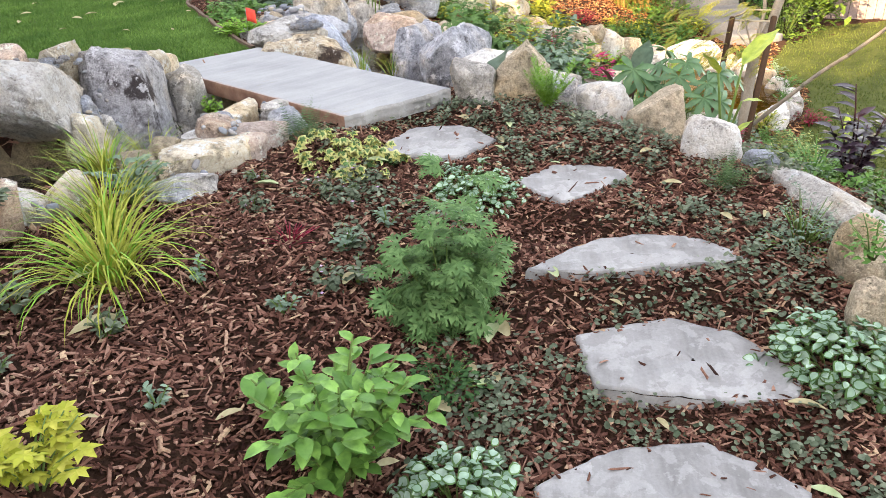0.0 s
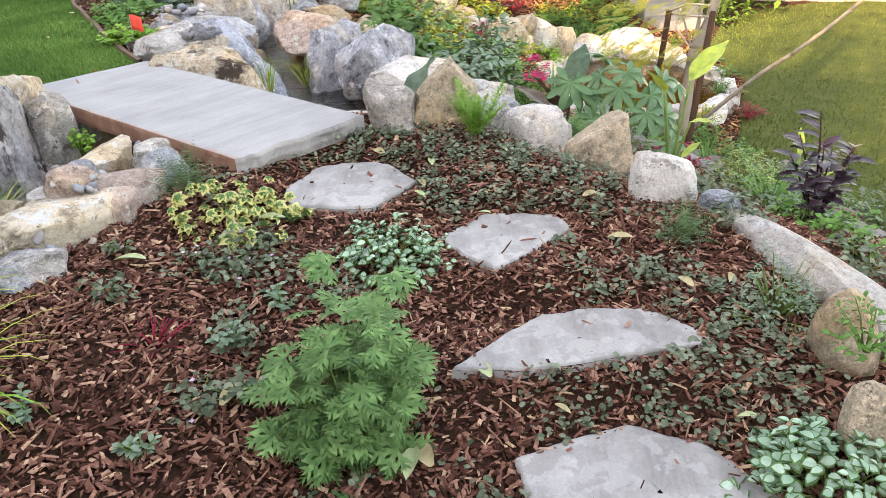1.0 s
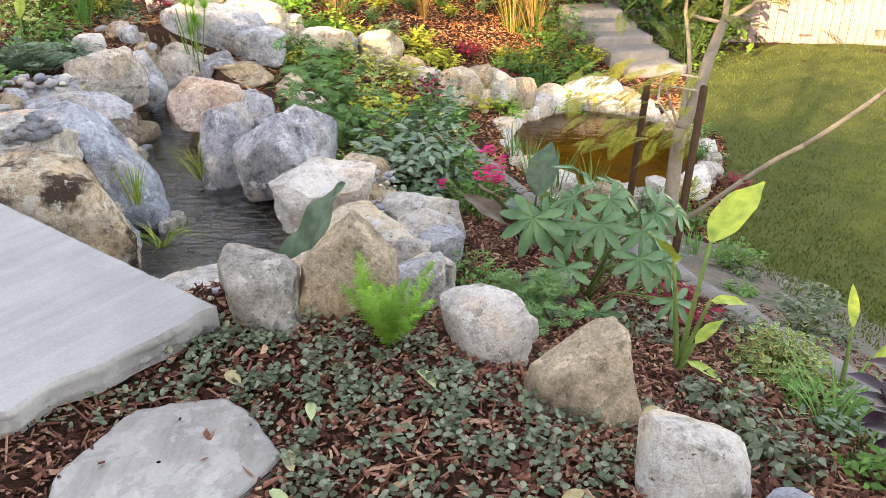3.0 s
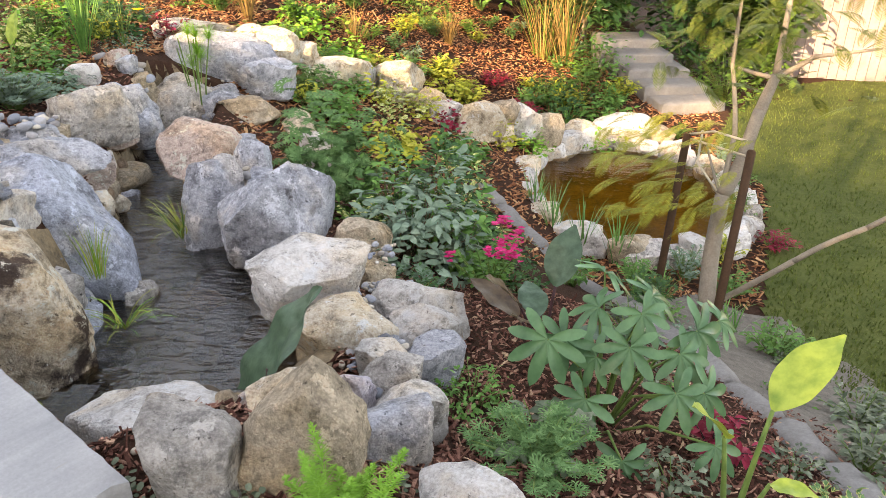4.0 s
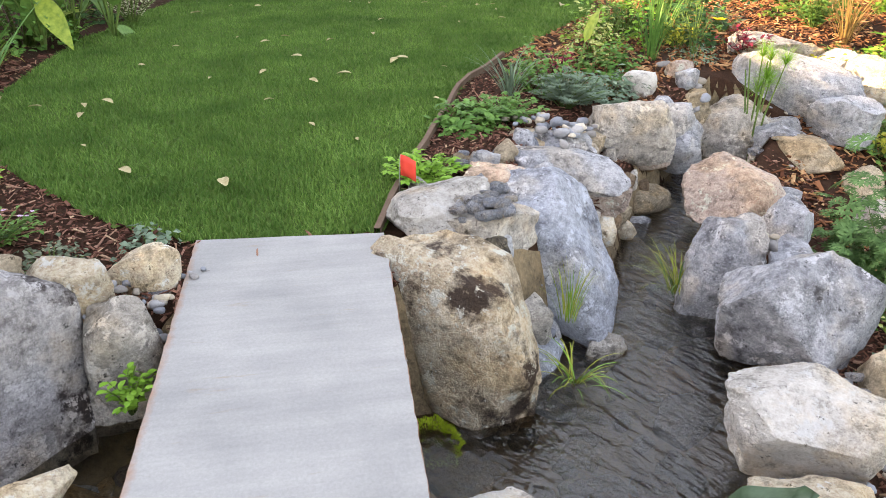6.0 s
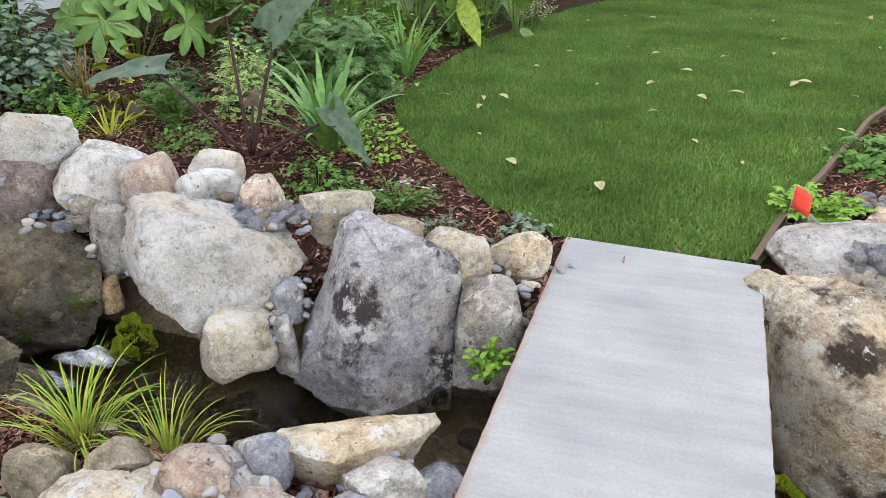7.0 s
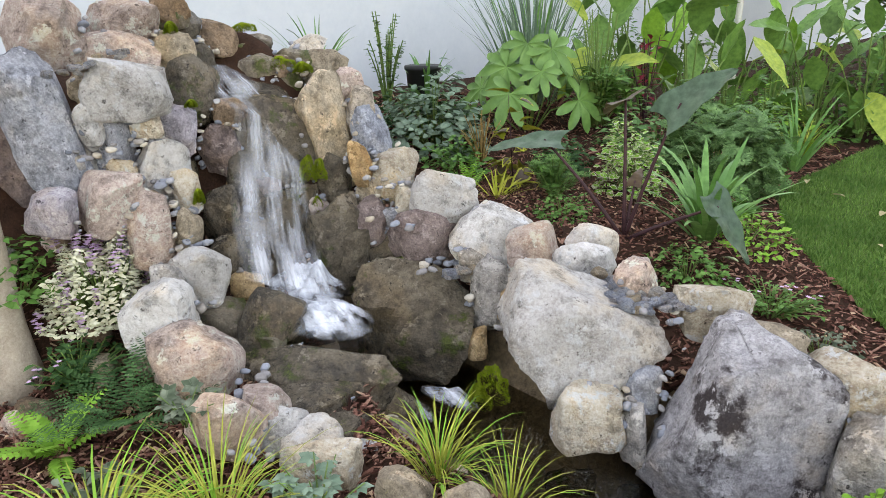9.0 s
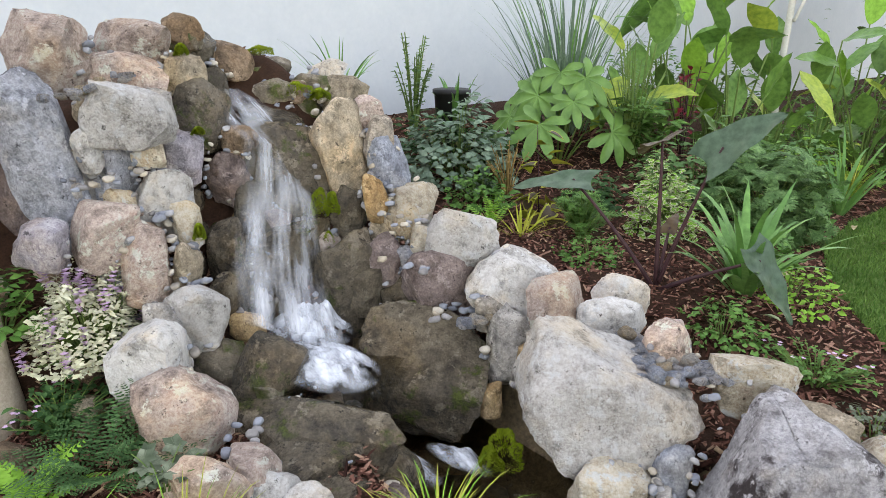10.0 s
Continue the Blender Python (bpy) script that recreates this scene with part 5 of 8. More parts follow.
def big_leaf_plant(name, label, category, x, y, z, leaves, mat, stem, shape, second=None):
    """leaves: (turn, lean, stalk length, leaf length, leaf width, rise of the blade, roll of the blade)."""
    e = thing(name, label, category, (x, y, z))
    for i, (turn, lean, stalk, l, w, dip, *roll) in enumerate(leaves):
        a, b = radians(turn), radians(lean)
        d = Vector((math.cos(a) * math.sin(b), math.sin(a) * math.sin(b), math.cos(b)))
        pts = [Vector((0, 0, -0.02)) + d * (stalk * k / 5) + Vector((math.cos(a), math.sin(a), 0)) * (0.25 * stalk * math.sin(b) * (k / 5) ** 2) for k in range(6)]
        s = Geo()
        s.tube(pts, [0.012 - 0.0012 * k for k in range(6)], 7)
        st = part("leaf_stalk", s, LEAF[stem], e)
        g = Geo()
        k = radians(dip)
        out = Vector((math.cos(a) * math.cos(k), math.sin(a) * math.cos(k), math.sin(k)))
        rows, side = [], out.cross(Vector((0, 0, 1))).normalized()
        up = side.cross(out).normalized()
        if roll:
            k = radians(roll[0])
            side, up = side * math.cos(k) + up * math.sin(k), up * math.cos(k) - side * math.sin(k)
        for q in range(25):
            u = q / 24
            if shape == "heart":
                wd = w * 0.5 * ((1 - u) ** 0.6 * min(1, 0.80 + 0.9 * u))
                c = pts[-1] + out * (l * (u - 0.22))
            else:
                wd = w * 0.5 * math.sin(math.pi * (0.04 + 0.95 * u ** 0.8))
                c = pts[-1] + out * (l * u)
            c = c - Vector((0, 0, l * 0.22 * u * u))
            row = []
            for j in range(-4, 5):
                v = j / 4
                ripple = 0.008 * math.sin(u * 15 + j * 0.4) * abs(v) * w / 0.25 + 0.011 * w * math.cos(u * 38 - abs(j) * 1.5) * (0.4 if j else -1.5)
                notch = out * (-l * 0.10 * (1 - u) * abs(v) ** 2) if shape == "heart" else Vector((0, 0, 0))
                row.append(c + side * (wd * v) + up * (0.14 * wd * abs(v) + ripple) + notch)
            rows.append(row)
        g.strip(rows)
        part("leaf", g, LEAF[second if second and i % 2 else mat], st)
    return e


def fatsia(x, y, z, leaves, name="fatsia_shrub", label="glossy green shrub with large hand-shaped leaves", mat="fatsia", face=(0.0, -0.6, 1.0), web=0.34):
    """leaves: (offset x, y, height, radius, turn of the middle lobe)."""
    e = thing(name, label, "shrub", (x, y, z))
    for (dx, dy, h, rad, turn) in leaves:
        s = Geo()
        tip = Vector((dx, dy, h))
        s.tube([Vector((dx * 0.1, dy * 0.1, -0.03)), Vector((dx * 0.45, dy * 0.45, h * 0.65)), tip], [0.007, 0.006, 0.004], 6)
        stalk = part("leaf_stalk", s, LEAF["stem"], e)
        g = Geo()
        a = radians(turn)
        up = (Vector(face) + Vector((math.cos(a) * 0.8, math.sin(a) * 0.8, math.sin(turn * 7.0) * 0.25))).normalized()
        d = Vector((math.cos(a), math.sin(a), 0))
        d = (d - up * d.dot(up)).normalized()
        t = d.cross(up)
        n = 7
        rows = []
        for k in range(n * 8 + 1):
            w = (k / (n * 8) - 0.5) * radians(290)
            lobe = (1 - abs(2 * ((k / 8) % 1) - 1) ** 1.5)
            reach = rad * 1.04 * (1 - 0.25 * abs(k / (n * 8) - 0.5) * 2) * (web + (1 - web) * lobe)
            u = d * math.cos(w) + t * math.sin(w)
            row = []
            for q in range(6):
                f = q / 5
                sink = -0.22 * f * f * reach + 0.13 * rad * (1 - lobe) * f
                row.append(tip + u * (reach * f) + up * sink)
            rows.append(row)
        g.strip(rows)
        part("leaf", g, LEAF[mat], stalk)
    return e


def mound(name, label, category, x, y, z, rx, ry, h, n, size, width, mat, shape="oval", group="", flower=None, lumps=0.35, seed=None, kind="leaf", droop=0.35, stem="stem", segs=2, under=0.30, boxy=1.0, middle=None):
    """A dense cushion of leaves that face outwards, lumpy in outline."""
    r = random.Random(seed if seed is not None else int(x * 613 + y * 271 + 8000))
    e = thing(name, label, category, (x, y, z), group)
    lg, sg, fg, mg = Geo(), Geo(), Geo(), Geo()
    off = Vector((r.uniform(0, 50), r.uniform(0, 50), 0))
    for k in range(n):
        a, c = r.uniform(0, 2 * math.pi), r.uniform(-0.08, 1)
        s = math.sqrt(max(0, 1 - c * c))
        nrm = Vector((math.cos(a) * s, math.sin(a) * s, c))
        lump = 0.88 + lumps * noise.noise(nrm * 2.6 + off) + 0.5 * lumps * noise.noise(nrm * 6 + off)
        depth = 1 - under * r.random() ** 2
        s = s ** boxy
        p = Vector((math.cos(a) * s * rx, math.sin(a) * s * ry, max(0.01, nrm.z * h))) * lump * depth
        b = a + r.gauss(0, 0.9)
        out = Vector((math.cos(b), math.sin(b), r.uniform(-0.25, 0.55)))
        up = (nrm + Vector((r.gauss(0, 0.35), r.gauss(0, 0.35), 0.5))).normalized()
        l = size * r.uniform(0.6, 1.2)
        if kind == "cut":
            lacy_leaf(lg, p, out, up, l)
        elif kind == "lobed":
            lg.lobed(p, out, up, l * 0.62, 6, 300, 0.80, 3, droop)
            mg.lobed(p + up * 0.003, out, up, l * 0.43, 6, 300, 0.70, 3, droop)
        else:
            bend = droop * r.uniform(0.3, 1.2)
            lg.leaf(p, out, up, l, l * width, shape, bend, 0.14, segs)
            if middle:
                mg.leaf(p + out.normalized() * l * 0.07 + up * 0.002, out, up, l * 0.82, l * width * 0.74, shape, bend * 0.8, 0.14, segs)
        if k % 14 == 0:
            sg.tube([Vector((p.x * 0.15, p.y * 0.15, -0.02)), Vector((p.x * 0.6, p.y * 0.6, p.z * 0.6)), p], [0.003 + 0.003 * h, 0.002 + 0.002 * h, 0.0015], 5)
        if flower and r.random() < flower[1]:
            for j in range(flower[3]):
                q = p + nrm * 0.01 + Vector((0, 0, j * flower[2] * 0.6)) + Vector((r.gauss(0, 1), r.gauss(0, 1), 0)) * flower[2] * 0.5
                for t in range(4):
                    w = t * 1.57 + r.random()
                    fg.leaf(q, (math.cos(w), math.sin(w), 0.3), (0, 0, 1), flower[2], flower[2] * 0.8, "oval", 0.1, 0.1, 2)
    joined(part("stem", sg, LEAF[stem], e), part("foliage", lg, LEAF[mat], e))
    if mg.v:
        joined(part("leaf_middle", mg, LEAF[middle], e))
    if fg.v:
        joined(part("bloom", fg, LEAF[flower[0]], e))
    return e


def lacy_leaf(g, p, out, up, s):
    """A hand-shaped leaf, each finger cut into teeth."""
    d = Vector(out).normalized()
    u = (Vector(up) - d * Vector(up).dot(d)).normalized()
    t = d.cross(u)
    for j in range(5):
        w = radians((j - 2) * 52)
        k = d * math.cos(w) + t * math.sin(w)
        l = s * (0.62 - 0.07 * abs(j - 2))
        g.leaf(p, k, u, l, l * 0.48, "lance", 0.22, 0.10, 2)
        for f, y in ((0.36, 0.58), (0.68, 0.40)):
            q = p + k * (l * f) - u * (l * 0.18 * f * f)
            for b in (-0.72, 0.72):
                k2 = k * math.cos(b) + k.cross(u) * math.sin(b)
                g.leaf(q, k2, u, l * y, l * y * 0.60, "lance", 0.2, 0.08, 2)


# ---- planting along the path ----
G = ground_at
leafy("broadleaf_shrub", "young shrub with bright oval green leaves in mulch", "shrub", 0.03, 1.72, G(0.03, 1.72), 0.28, 0.45, 32, 14, 0.070, 0.58, "shrub", start=0.2, segs=4)
mound("cutleaf_geranium", "tall bushy geranium with lacy divided green leaves", "plant", 0.22, 2.47, G(0.22, 2.47), 0.20, 0.19, 0.51, 250, 0.120, 0.3, "lacy", kind="cut", lumps=0.7, droop=0.2, boxy=0.5, under=0.6)
mound("low_herb", "low dark green herb beside the path", "plant", 0.26, 2.12, G(0.26, 2.12), 0.14, 0.13, 0.13, 420, 0.026, 0.5, "dark", lumps=0.6)
mound("dead_nettle", "mound of silvery green dead nettle leaves", "plant", 0.36, 1.70, G(0.36, 1.7), 0.19, 0.17, 0.16, 400, 0.038, 0.85, "lacy", "oval", "silvery dead nettles", segs=4, middle="silver")
mound("dead_nettle", "mound of silvery green dead nettle leaves", "plant", 1.50, 2.32, G(1.5, 2.32), 0.24, 0.22, 0.19, 520, 0.040, 0.85, "lacy", "oval", "silvery dead nettles", segs=4, middle="silver")
mound("dead_nettle", "mound of silvery green dead nettle leaves", "plant", 0.22, 3.28, G(0.22, 3.28), 0.23, 0.19, 0.15, 520, 0.034, 0.75, "lacy", "oval", "silvery dead nettles", segs=4, lumps=0.6, middle="silver")
tuft("golden_sedge", "arching yellow-striped sedge growing in mulch", "grass", -0.90, 2.22, G(-0.9, 2.22), 170, 0.48, 0.012, "yellow_grass", (35, 85), (80, 165), group="golden sedges", spread_=0.07, also="bright")
tuft("golden_sedge", "arching yellow-striped sedge at the stream edge", "grass", -1.42, 3.06, 0.12, 110, 0.34, 0.008, "yellow_grass", group="golden sedges", also="bright")
tuft("golden_sedge", "arching yellow-striped sedge at the stream edge", "grass", -1.33, 3.30, 0.08, 70, 0.30, 0.007, "yellow_grass", group="golden sedges", also="bright")
tuft("golden_sedge", "arching yellow-striped sedge at the stream edge", "grass", -0.97, 6.95, -0.36, 80, 0.36, 0.008, "yellow_grass", group="golden sedges", also="mid")
tuft("golden_sedge", "small yellow-green sedge between stream boulders", "grass", -1.02, 6.06, -0.15, 40, 0.34, 0.007, "yellow_grass", (70, 92), (10, 60), group="golden sedges", also="bright")
tuft("golden_sedge", "small yellow-green sedge between stream boulders", "grass", -0.88, 5.95, -0.36, 30, 0.26, 0.009, "yellow_grass", (30, 70), (60, 120), group="golden sedges", also="bright")
mound("variegated_geranium", "low geranium with cream-edged lobed leaves", "plant", -0.40, 3.40, G(-0.4, 3.4), 0.24, 0.21, 0.17, 120, 0.070, 1.0, "cream_edge", "oval", lumps=0.7, kind="lobed", droop=0.45, middle="lacy")
leafy("variegated_geranium", "yellow-leaved geranium in mulch", "plant", -0.60, 1.36, G(-0.60, 1.36), 0.17, 0.18, 15, 5, 0.042, 0.6, "yellow", kind="lobed", lobes=6, spread_=290)
leafy("small_geranium", "small bright green geranium beside a stepping stone", "plant", -0.20, 3.50, G(-0.2, 3.5), 0.07, 0.08, 9, 3, 0.032, 0.62, "lacy", kind="lobed", lobes=6, spread_=300)
for x_, y_, n_ in ((-0.66, 3.60, 60), (1.33, 3.42, 48)):      # sprays of fine needle-like leaves
    e_ = thing("fern", "grey-green feathery fern beside the path", "fern", (x_, y_, G(x_, y_)), "dark ferns")
    g_, r_ = Geo(), random.Random(n_)
    for k in range(n_):
        g_.frond((r_.gauss(0, 0.03), r_.gauss(0, 0.03), -0.01), r_.uniform(0, 6.28), r_.uniform(42, 88), r_.uniform(0.13, 0.27), 0.045, r_.uniform(10, 60), 16, 0.16)
    joined(part("frond_growth", g_, LEAF["spray"], e_))
plumes("foxtail_fern", "bright green foxtail fern with fluffy upright plumes", 0.52, 4.29, G(0.52, 4.29), 18, 0.34, 0.04, "bright")
mound("thyme_bush", "low grey-green thyme bush at the path edge", "plant", 1.55, 3.00, G(1.55, 3), 0.17, 0.17, 0.20, 700, 0.018, 0.45, "grey", lumps=0.6)
mound("small_shrub", "low green herb with small leaves", "plant", 1.66, 2.62, 0.10, 0.10, 0.10, 0.16, 150, 0.026, 0.5, "mid", lumps=0.6)
leafy("seedling_plant", "small glossy dark green plant in mulch", "plant", -1.12, 2.02, G(-1.12, 2.02), 0.14, 0.12, 14, 5, 0.05, 0.65, "cover", group="small mulch plants")
for i, (px_, py_, s_) in enumerate(((-0.62, 2.30, 0.8), (-0.74, 1.92, 1.0), (-0.47, 1.70, 0.7), (-0.12, 2.52, 1.1), (-0.22, 2.72, 1.0), (-0.72, 3.12, 0.8), (-0.30, 2.25, 0.8), (-0.95, 1.7, 0.7), (-0.1, 2.95, 0.9))):
    leafy("seedling_plant", "small dull green plant in mulch", "plant", px_, py_, G(px_, py_), 0.07 * s_, 0.11 * s_, 7, 6, 0.036 * s_, 0.6, "cover" if i % 2 else "grey", group="small mulch plants")
leafy("pink_twig_plant", "sparse plant with thin crimson twigs", "plant", -0.42, 2.66, G(-0.42, 2.66), 0.13, 0.07, 22, 1, 0.012, 0.4, "red", stem="red")

# ---- slope and bed beyond the path boulders ----
fatsia(1.30, 5.42, G(1.3, 5.42), ((-0.24, -0.18, 0.50, 0.17, 250), (0.02, 0.30, 0.52, 0.16, 60), (0.34, 0.04, 0.42, 0.17, 330), (0.12, 0.02, 0.50, 0.14, 300), (-0.10, -0.25, 0.30, 0.14, 240), (0.22, -0.22, 0.32, 0.15, 290), (0.48, 0.22, 0.36, 0.14, 10), (-0.30, -0.32, 0.18, 0.11, 230), (0.02, -0.40, 0.16, 0.13, 270), (0.36, -0.30, 0.16, 0.13, 310), (0.16, 0.16, 0.32, 0.14, 90), (-0.05, -0.10, 0.38, 0.13, 200), (0.06, -0.12, 0.44, 0.15, 265), (0.26, -0.06, 0.38, 0.15, 310), (-0.16, -0.05, 0.42, 0.15, 225), (0.20, 0.22, 0.46, 0.15, 20), (0.34, -0.16, 0.28, 0.15, 330), (-0.02, 0.12, 0.46, 0.15, 160)))
big_leaf_plant("bronze_canna", "canna with broad bronze-green leaves", "plant", 1.12, 6.02, G(1.12, 6.02), ((250, 22, 0.26, 0.36, 0.19, 45), (60, 12, 0.36, 0.38, 0.18, 62), (150, 30, 0.22, 0.34, 0.17, 35), (330, 30, 0.20, 0.30, 0.15, 30), (200, 18, 0.32, 0.32, 0.17, 55), (100, 35, 0.18, 0.3, 0.15, 25)), "bronze", "darkstem", "oval", "taro")
big_leaf_plant("ginger_plant", "tall stalk with large pale green leaves", "plant", 1.56, 4.66, G(1.56, 4.66), ((30, 6, 0.55, 0.34, 0.14, 48), (205, 8, 0.52, 0.22, 0.12, 55), (330, 10, 0.36, 0.13, 0.07, 20), (20, 22, 0.14, 0.16, 0.06, 45), (300, 20, 0.10, 0.17, 0.05, 15)), "canna", "stem", "oval")
leafy("crimson_plant", "dark crimson leafy plant in mulch", "plant", 1.78, 5.40, G(1.78, 5.4), 0.18, 0.20, 16, 8, 0.06, 0.45, "red", stem="darkstem")
mound("lime_shrub", "rounded lime-green variegated shrub", "shrub", 2.02, 4.82, G(2.02, 4.82), 0.18, 0.18, 0.26, 900, 0.034, 0.6, "cream_edge", lumps=0.6, middle="lacy")
leafy("purple_shrub", "dark purple-leaved shrub by the path", "shrub", 2.05, 3.95, G(2.05, 3.95), 0.20, 0.55, 9, 13, 0.095, 0.6, "purple", stem="darkstem", segs=4)
tuft("grass_tuft", "tuft of narrow green leaves", "grass", 2.0, 4.35, G(2.0, 4.35), 26, 0.34, 0.012, "strap", (50, 88), (20, 90))
leafy("low_herb", "spreading pale green herb among boulders", "plant", 1.02, 4.92, G(1.02, 4.92), 0.24, 0.16, 30, 9, 0.042, 0.5, "lacy", kind="divided")
mound("low_herb", "low dark herb on the slope", "plant", 0.80, 5.30, G(0.8, 5.3), 0.16, 0.16, 0.14, 292, 0.028, 0.55, "mid", lumps=0.6)
mound("low_herb", "low dark herb on the slope", "plant", 0.45, 6.35, G(0.45, 6.35), 0.22, 0.22, 0.18, 510, 0.028, 0.55, "dark", lumps=0.6)
leafy("begonia", "lobed dull green plant on the slope", "plant", 1.05, 5.05, G(1.05, 5.05), 0.20, 0.16, 9, 3, 0.085, 0.75, "cover", kind="lobed", lobes=6, spread_=260)
leafy("salvia", "salvia with spikes of magenta flowers", "plant", 0.86, 6.75, G(0.86, 6.75), 0.24, 0.42, 20, 9, 0.055, 0.5, "mid", flower=("pinkflower", 0.55, 0.022, 9))
mound("sage_shrub", "grey-green felted sage shrub beside the stream", "shrub", 0.42, 7.12, G(0.42, 7.12), 0.46, 0.42, 0.66, 900, 0.095, 0.42, "grey", segs=3, lumps=0.6, stem="woodstem")
mound("sage_shrub", "grey-green felted sage shrub beside the stream", "shrub", 0.66, 7.25, G(0.66, 7.25), 0.28, 0.28, 0.52, 480, 0.085, 0.45, "mid", segs=3, lumps=0.7, stem="woodstem")
mound("green_shrub", "dense dark green shrub beside the stream", "shrub", 0.50, 7.85, G(0.5, 7.85), 0.44, 0.40, 0.80, 1200, 0.07, 0.5, "dark", lumps=0.6)
mound("cut_leaf_bush", "dark green bush with deeply cut leaves", "shrub", -0.30, 8.05, -0.42, 0.42, 0.38, 0.66, 300, 0.14, 0.3, "lacy", kind="cut", lumps=0.7, under=0.6)
leafy("variegated_herb", "pale variegated herb between boulders", "plant", 0.02, 7.42, G(0.02, 7.42), 0.16, 0.34, 16, 9, 0.04, 0.8, "variegated", segs=2)
mound("green_shrub", "dense green bush of the stream bank", "shrub", 0.15, 7.85, G(0.15, 7.85), 0.42, 0.40, 0.68, 1000, 0.065, 0.5, "mid", lumps=0.6)
mound("green_shrub", "dense green bush of the stream bank", "shrub", 0.98, 7.15, G(0.98, 7.15), 0.22, 0.22, 0.34, 420, 0.05, 0.5, "dark", lumps=0.6)
mound("yellow_shrub", "yellow-green shrub in low sun", "shrub", 0.65, 8.6, G(0.65, 8.6), 0.25, 0.25, 0.80, 360, 0.06, 0.5, "variegated", lumps=0.6)

for (x_, y_, w_, h_, m_) in ((1.64, 4.01, 0.14, 0.14, "cover"), (2.05, 4.49, 0.16, 0.16, "mid"), (2.00, 3.99, 0.14, 0.16, "mid"), (1.58, 3.56, 0.12, 0.10, "cover"), (2.05, 4.24, 0.18, 0.14, "grey"), (2.03, 3.62, 0.16, 0.14, "mid"), (1.60, 4.33, 0.14, 0.12, "cover"), (2.38, 4.49, 0.20, 0.18, "mid"), (1.97, 3.38, 0.16, 0.12, "cover")):
    mound("low_herb", "low leafy herb behind the path boulders", "plant", x_, y_, G(x_, y_), w_, w_, h_, 260, 0.036, 0.6, m_, lumps=0.7, group="herbs behind the boulders")
for (x_, y_, w_) in ((-0.36, 3.11, 0.17), (-0.29, 3.27, 0.13), (-0.20, 2.76, 0.09), (-0.23, 2.47, 0.10), (-0.65, 2.86, 0.08)):
    mound("viola", "low dull green viola with small lilac flowers", "plant", x_, y_, G(x_, y_), w_, w_ * 0.8, 0.09, int(1300 * w_), 0.028, 0.8, "cover", lumps=0.9, under=0.7, flower=("lilacflower", 0.03, 0.010, 1), group="violas in the mulch")
big_leaf_plant("ginger_plant", "young stalk with pale green leaves by the kerb", "plant", 2.34, 4.89, G(2.34, 4.89), ((80, 8, 0.30, 0.22, 0.045, 60), (10, 30, 0.18, 0.22, 0.05, 40), (200, 25, 0.14, 0.20, 0.08, 45)), "canna", "stem", "oval")

# ---- bed across the stream, towards the lawn ----
leafy("celery_herb", "pale green clump of lobed leaves by the lawn edging", "plant", -2.02, 6.12, G(-2.02, 6.12), 0.22, 0.16, 40, 6, 0.042, 0.7, "bright", kind="lobed", lobes=5, group="green clumps")
leafy("celery_herb", "green clump of lobed leaves in the bed", "plant", -2.50, 7.25, G(-2.5, 7.25), 0.30, 0.16, 46, 6, 0.042, 0.7, "mid", kind="lobed", lobes=5, group="green clumps")
leafy("sea_lavender", "grey-green ferny clump in the bed", "plant", -2.62, 8.1, G(-2.62, 8.1), 0.30, 0.26, 40, 9, 0.06, 0.3, "grey", kind="divided")
tuft("grass_tuft", "clump of arching grey-green blades", "grass", -2.85, 7.75, G(-2.85, 7.75), 60, 0.45, 0.012, "grey", (50, 88), (30, 110))
leafy("crimson_plant", "dark crimson leafy plant in mulch", "plant", -3.05, 8.55, G(-3.05, 8.55), 0.16, 0.26, 14, 7, 0.06, 0.45, "red", stem="darkstem")
big_leaf_plant("arum", "young plant with furled pale yellow leaf", "plant", -3.0, 8.75, G(-3, 8.75), ((70, 8, 0.30, 0.36, 0.13, 70), (200, 30, 0.12, 0.22, 0.09, 25)), "canna", "stem", "oval")
mound("lime_shrub", "pale lime flowering shrub behind the bed", "shrub", -3.2, 9.2, G(-3.2, 9.2), 0.26, 0.26, 0.45, 270, 0.055, 0.7, "variegated", lumps=0.6)
tuft("tall_grass", "tall clump of upright green blades", "grass", -2.75, 9.45, G(-2.75, 9.45), 50, 0.85, 0.016, "mid", (70, 90), (10, 70))
leafy("hibiscus", "dark leafy plant with one yellow flower", "plant", -2.6, 9.9, G(-2.6, 9.9), 0.2, 0.5, 10, 7, 0.06, 0.6, "dark", flower=("yellowflower", 0.30, 0.07, 1))
leafy("crimson_plant", "dark crimson leafy plant in mulch", "plant", -2.35, 10.3, G(-2.35, 10.3), 0.25, 0.25, 22, 7, 0.07, 0.45, "red", stem="darkstem")
mound("blue_herb", "low blue-grey herb among rocks", "plant", -2.5, 9.75, G(-2.5, 9.75), 0.22, 0.22, 0.14, 260, 0.03, 0.5, "grey", lumps=0.6)

for (x_, y_, w_, h_, m_) in ((-2.85, 8.95, 0.28, 0.30, "mid"), (-3.35, 9.7, 0.40, 0.6, "bright"), (-2.95, 10.3, 0.35, 0.5, "dark"), (-2.55, 8.55, 0.22, 0.2, "grey"), (-3.6, 10.4, 0.5, 0.9, "mid"), (-2.55, 6.95, 0.22, 0.14, "mid"), (-2.95, 8.15, 0.22, 0.3, "mid")):
    mound("bed_plant", "leafy green clump in the bed by the lawn", "plant", x_, y_, G(x_, y_), w_, w_, h_, 420, 0.06, 0.5, m_, lumps=0.7, group="clumps of the lawn bed")

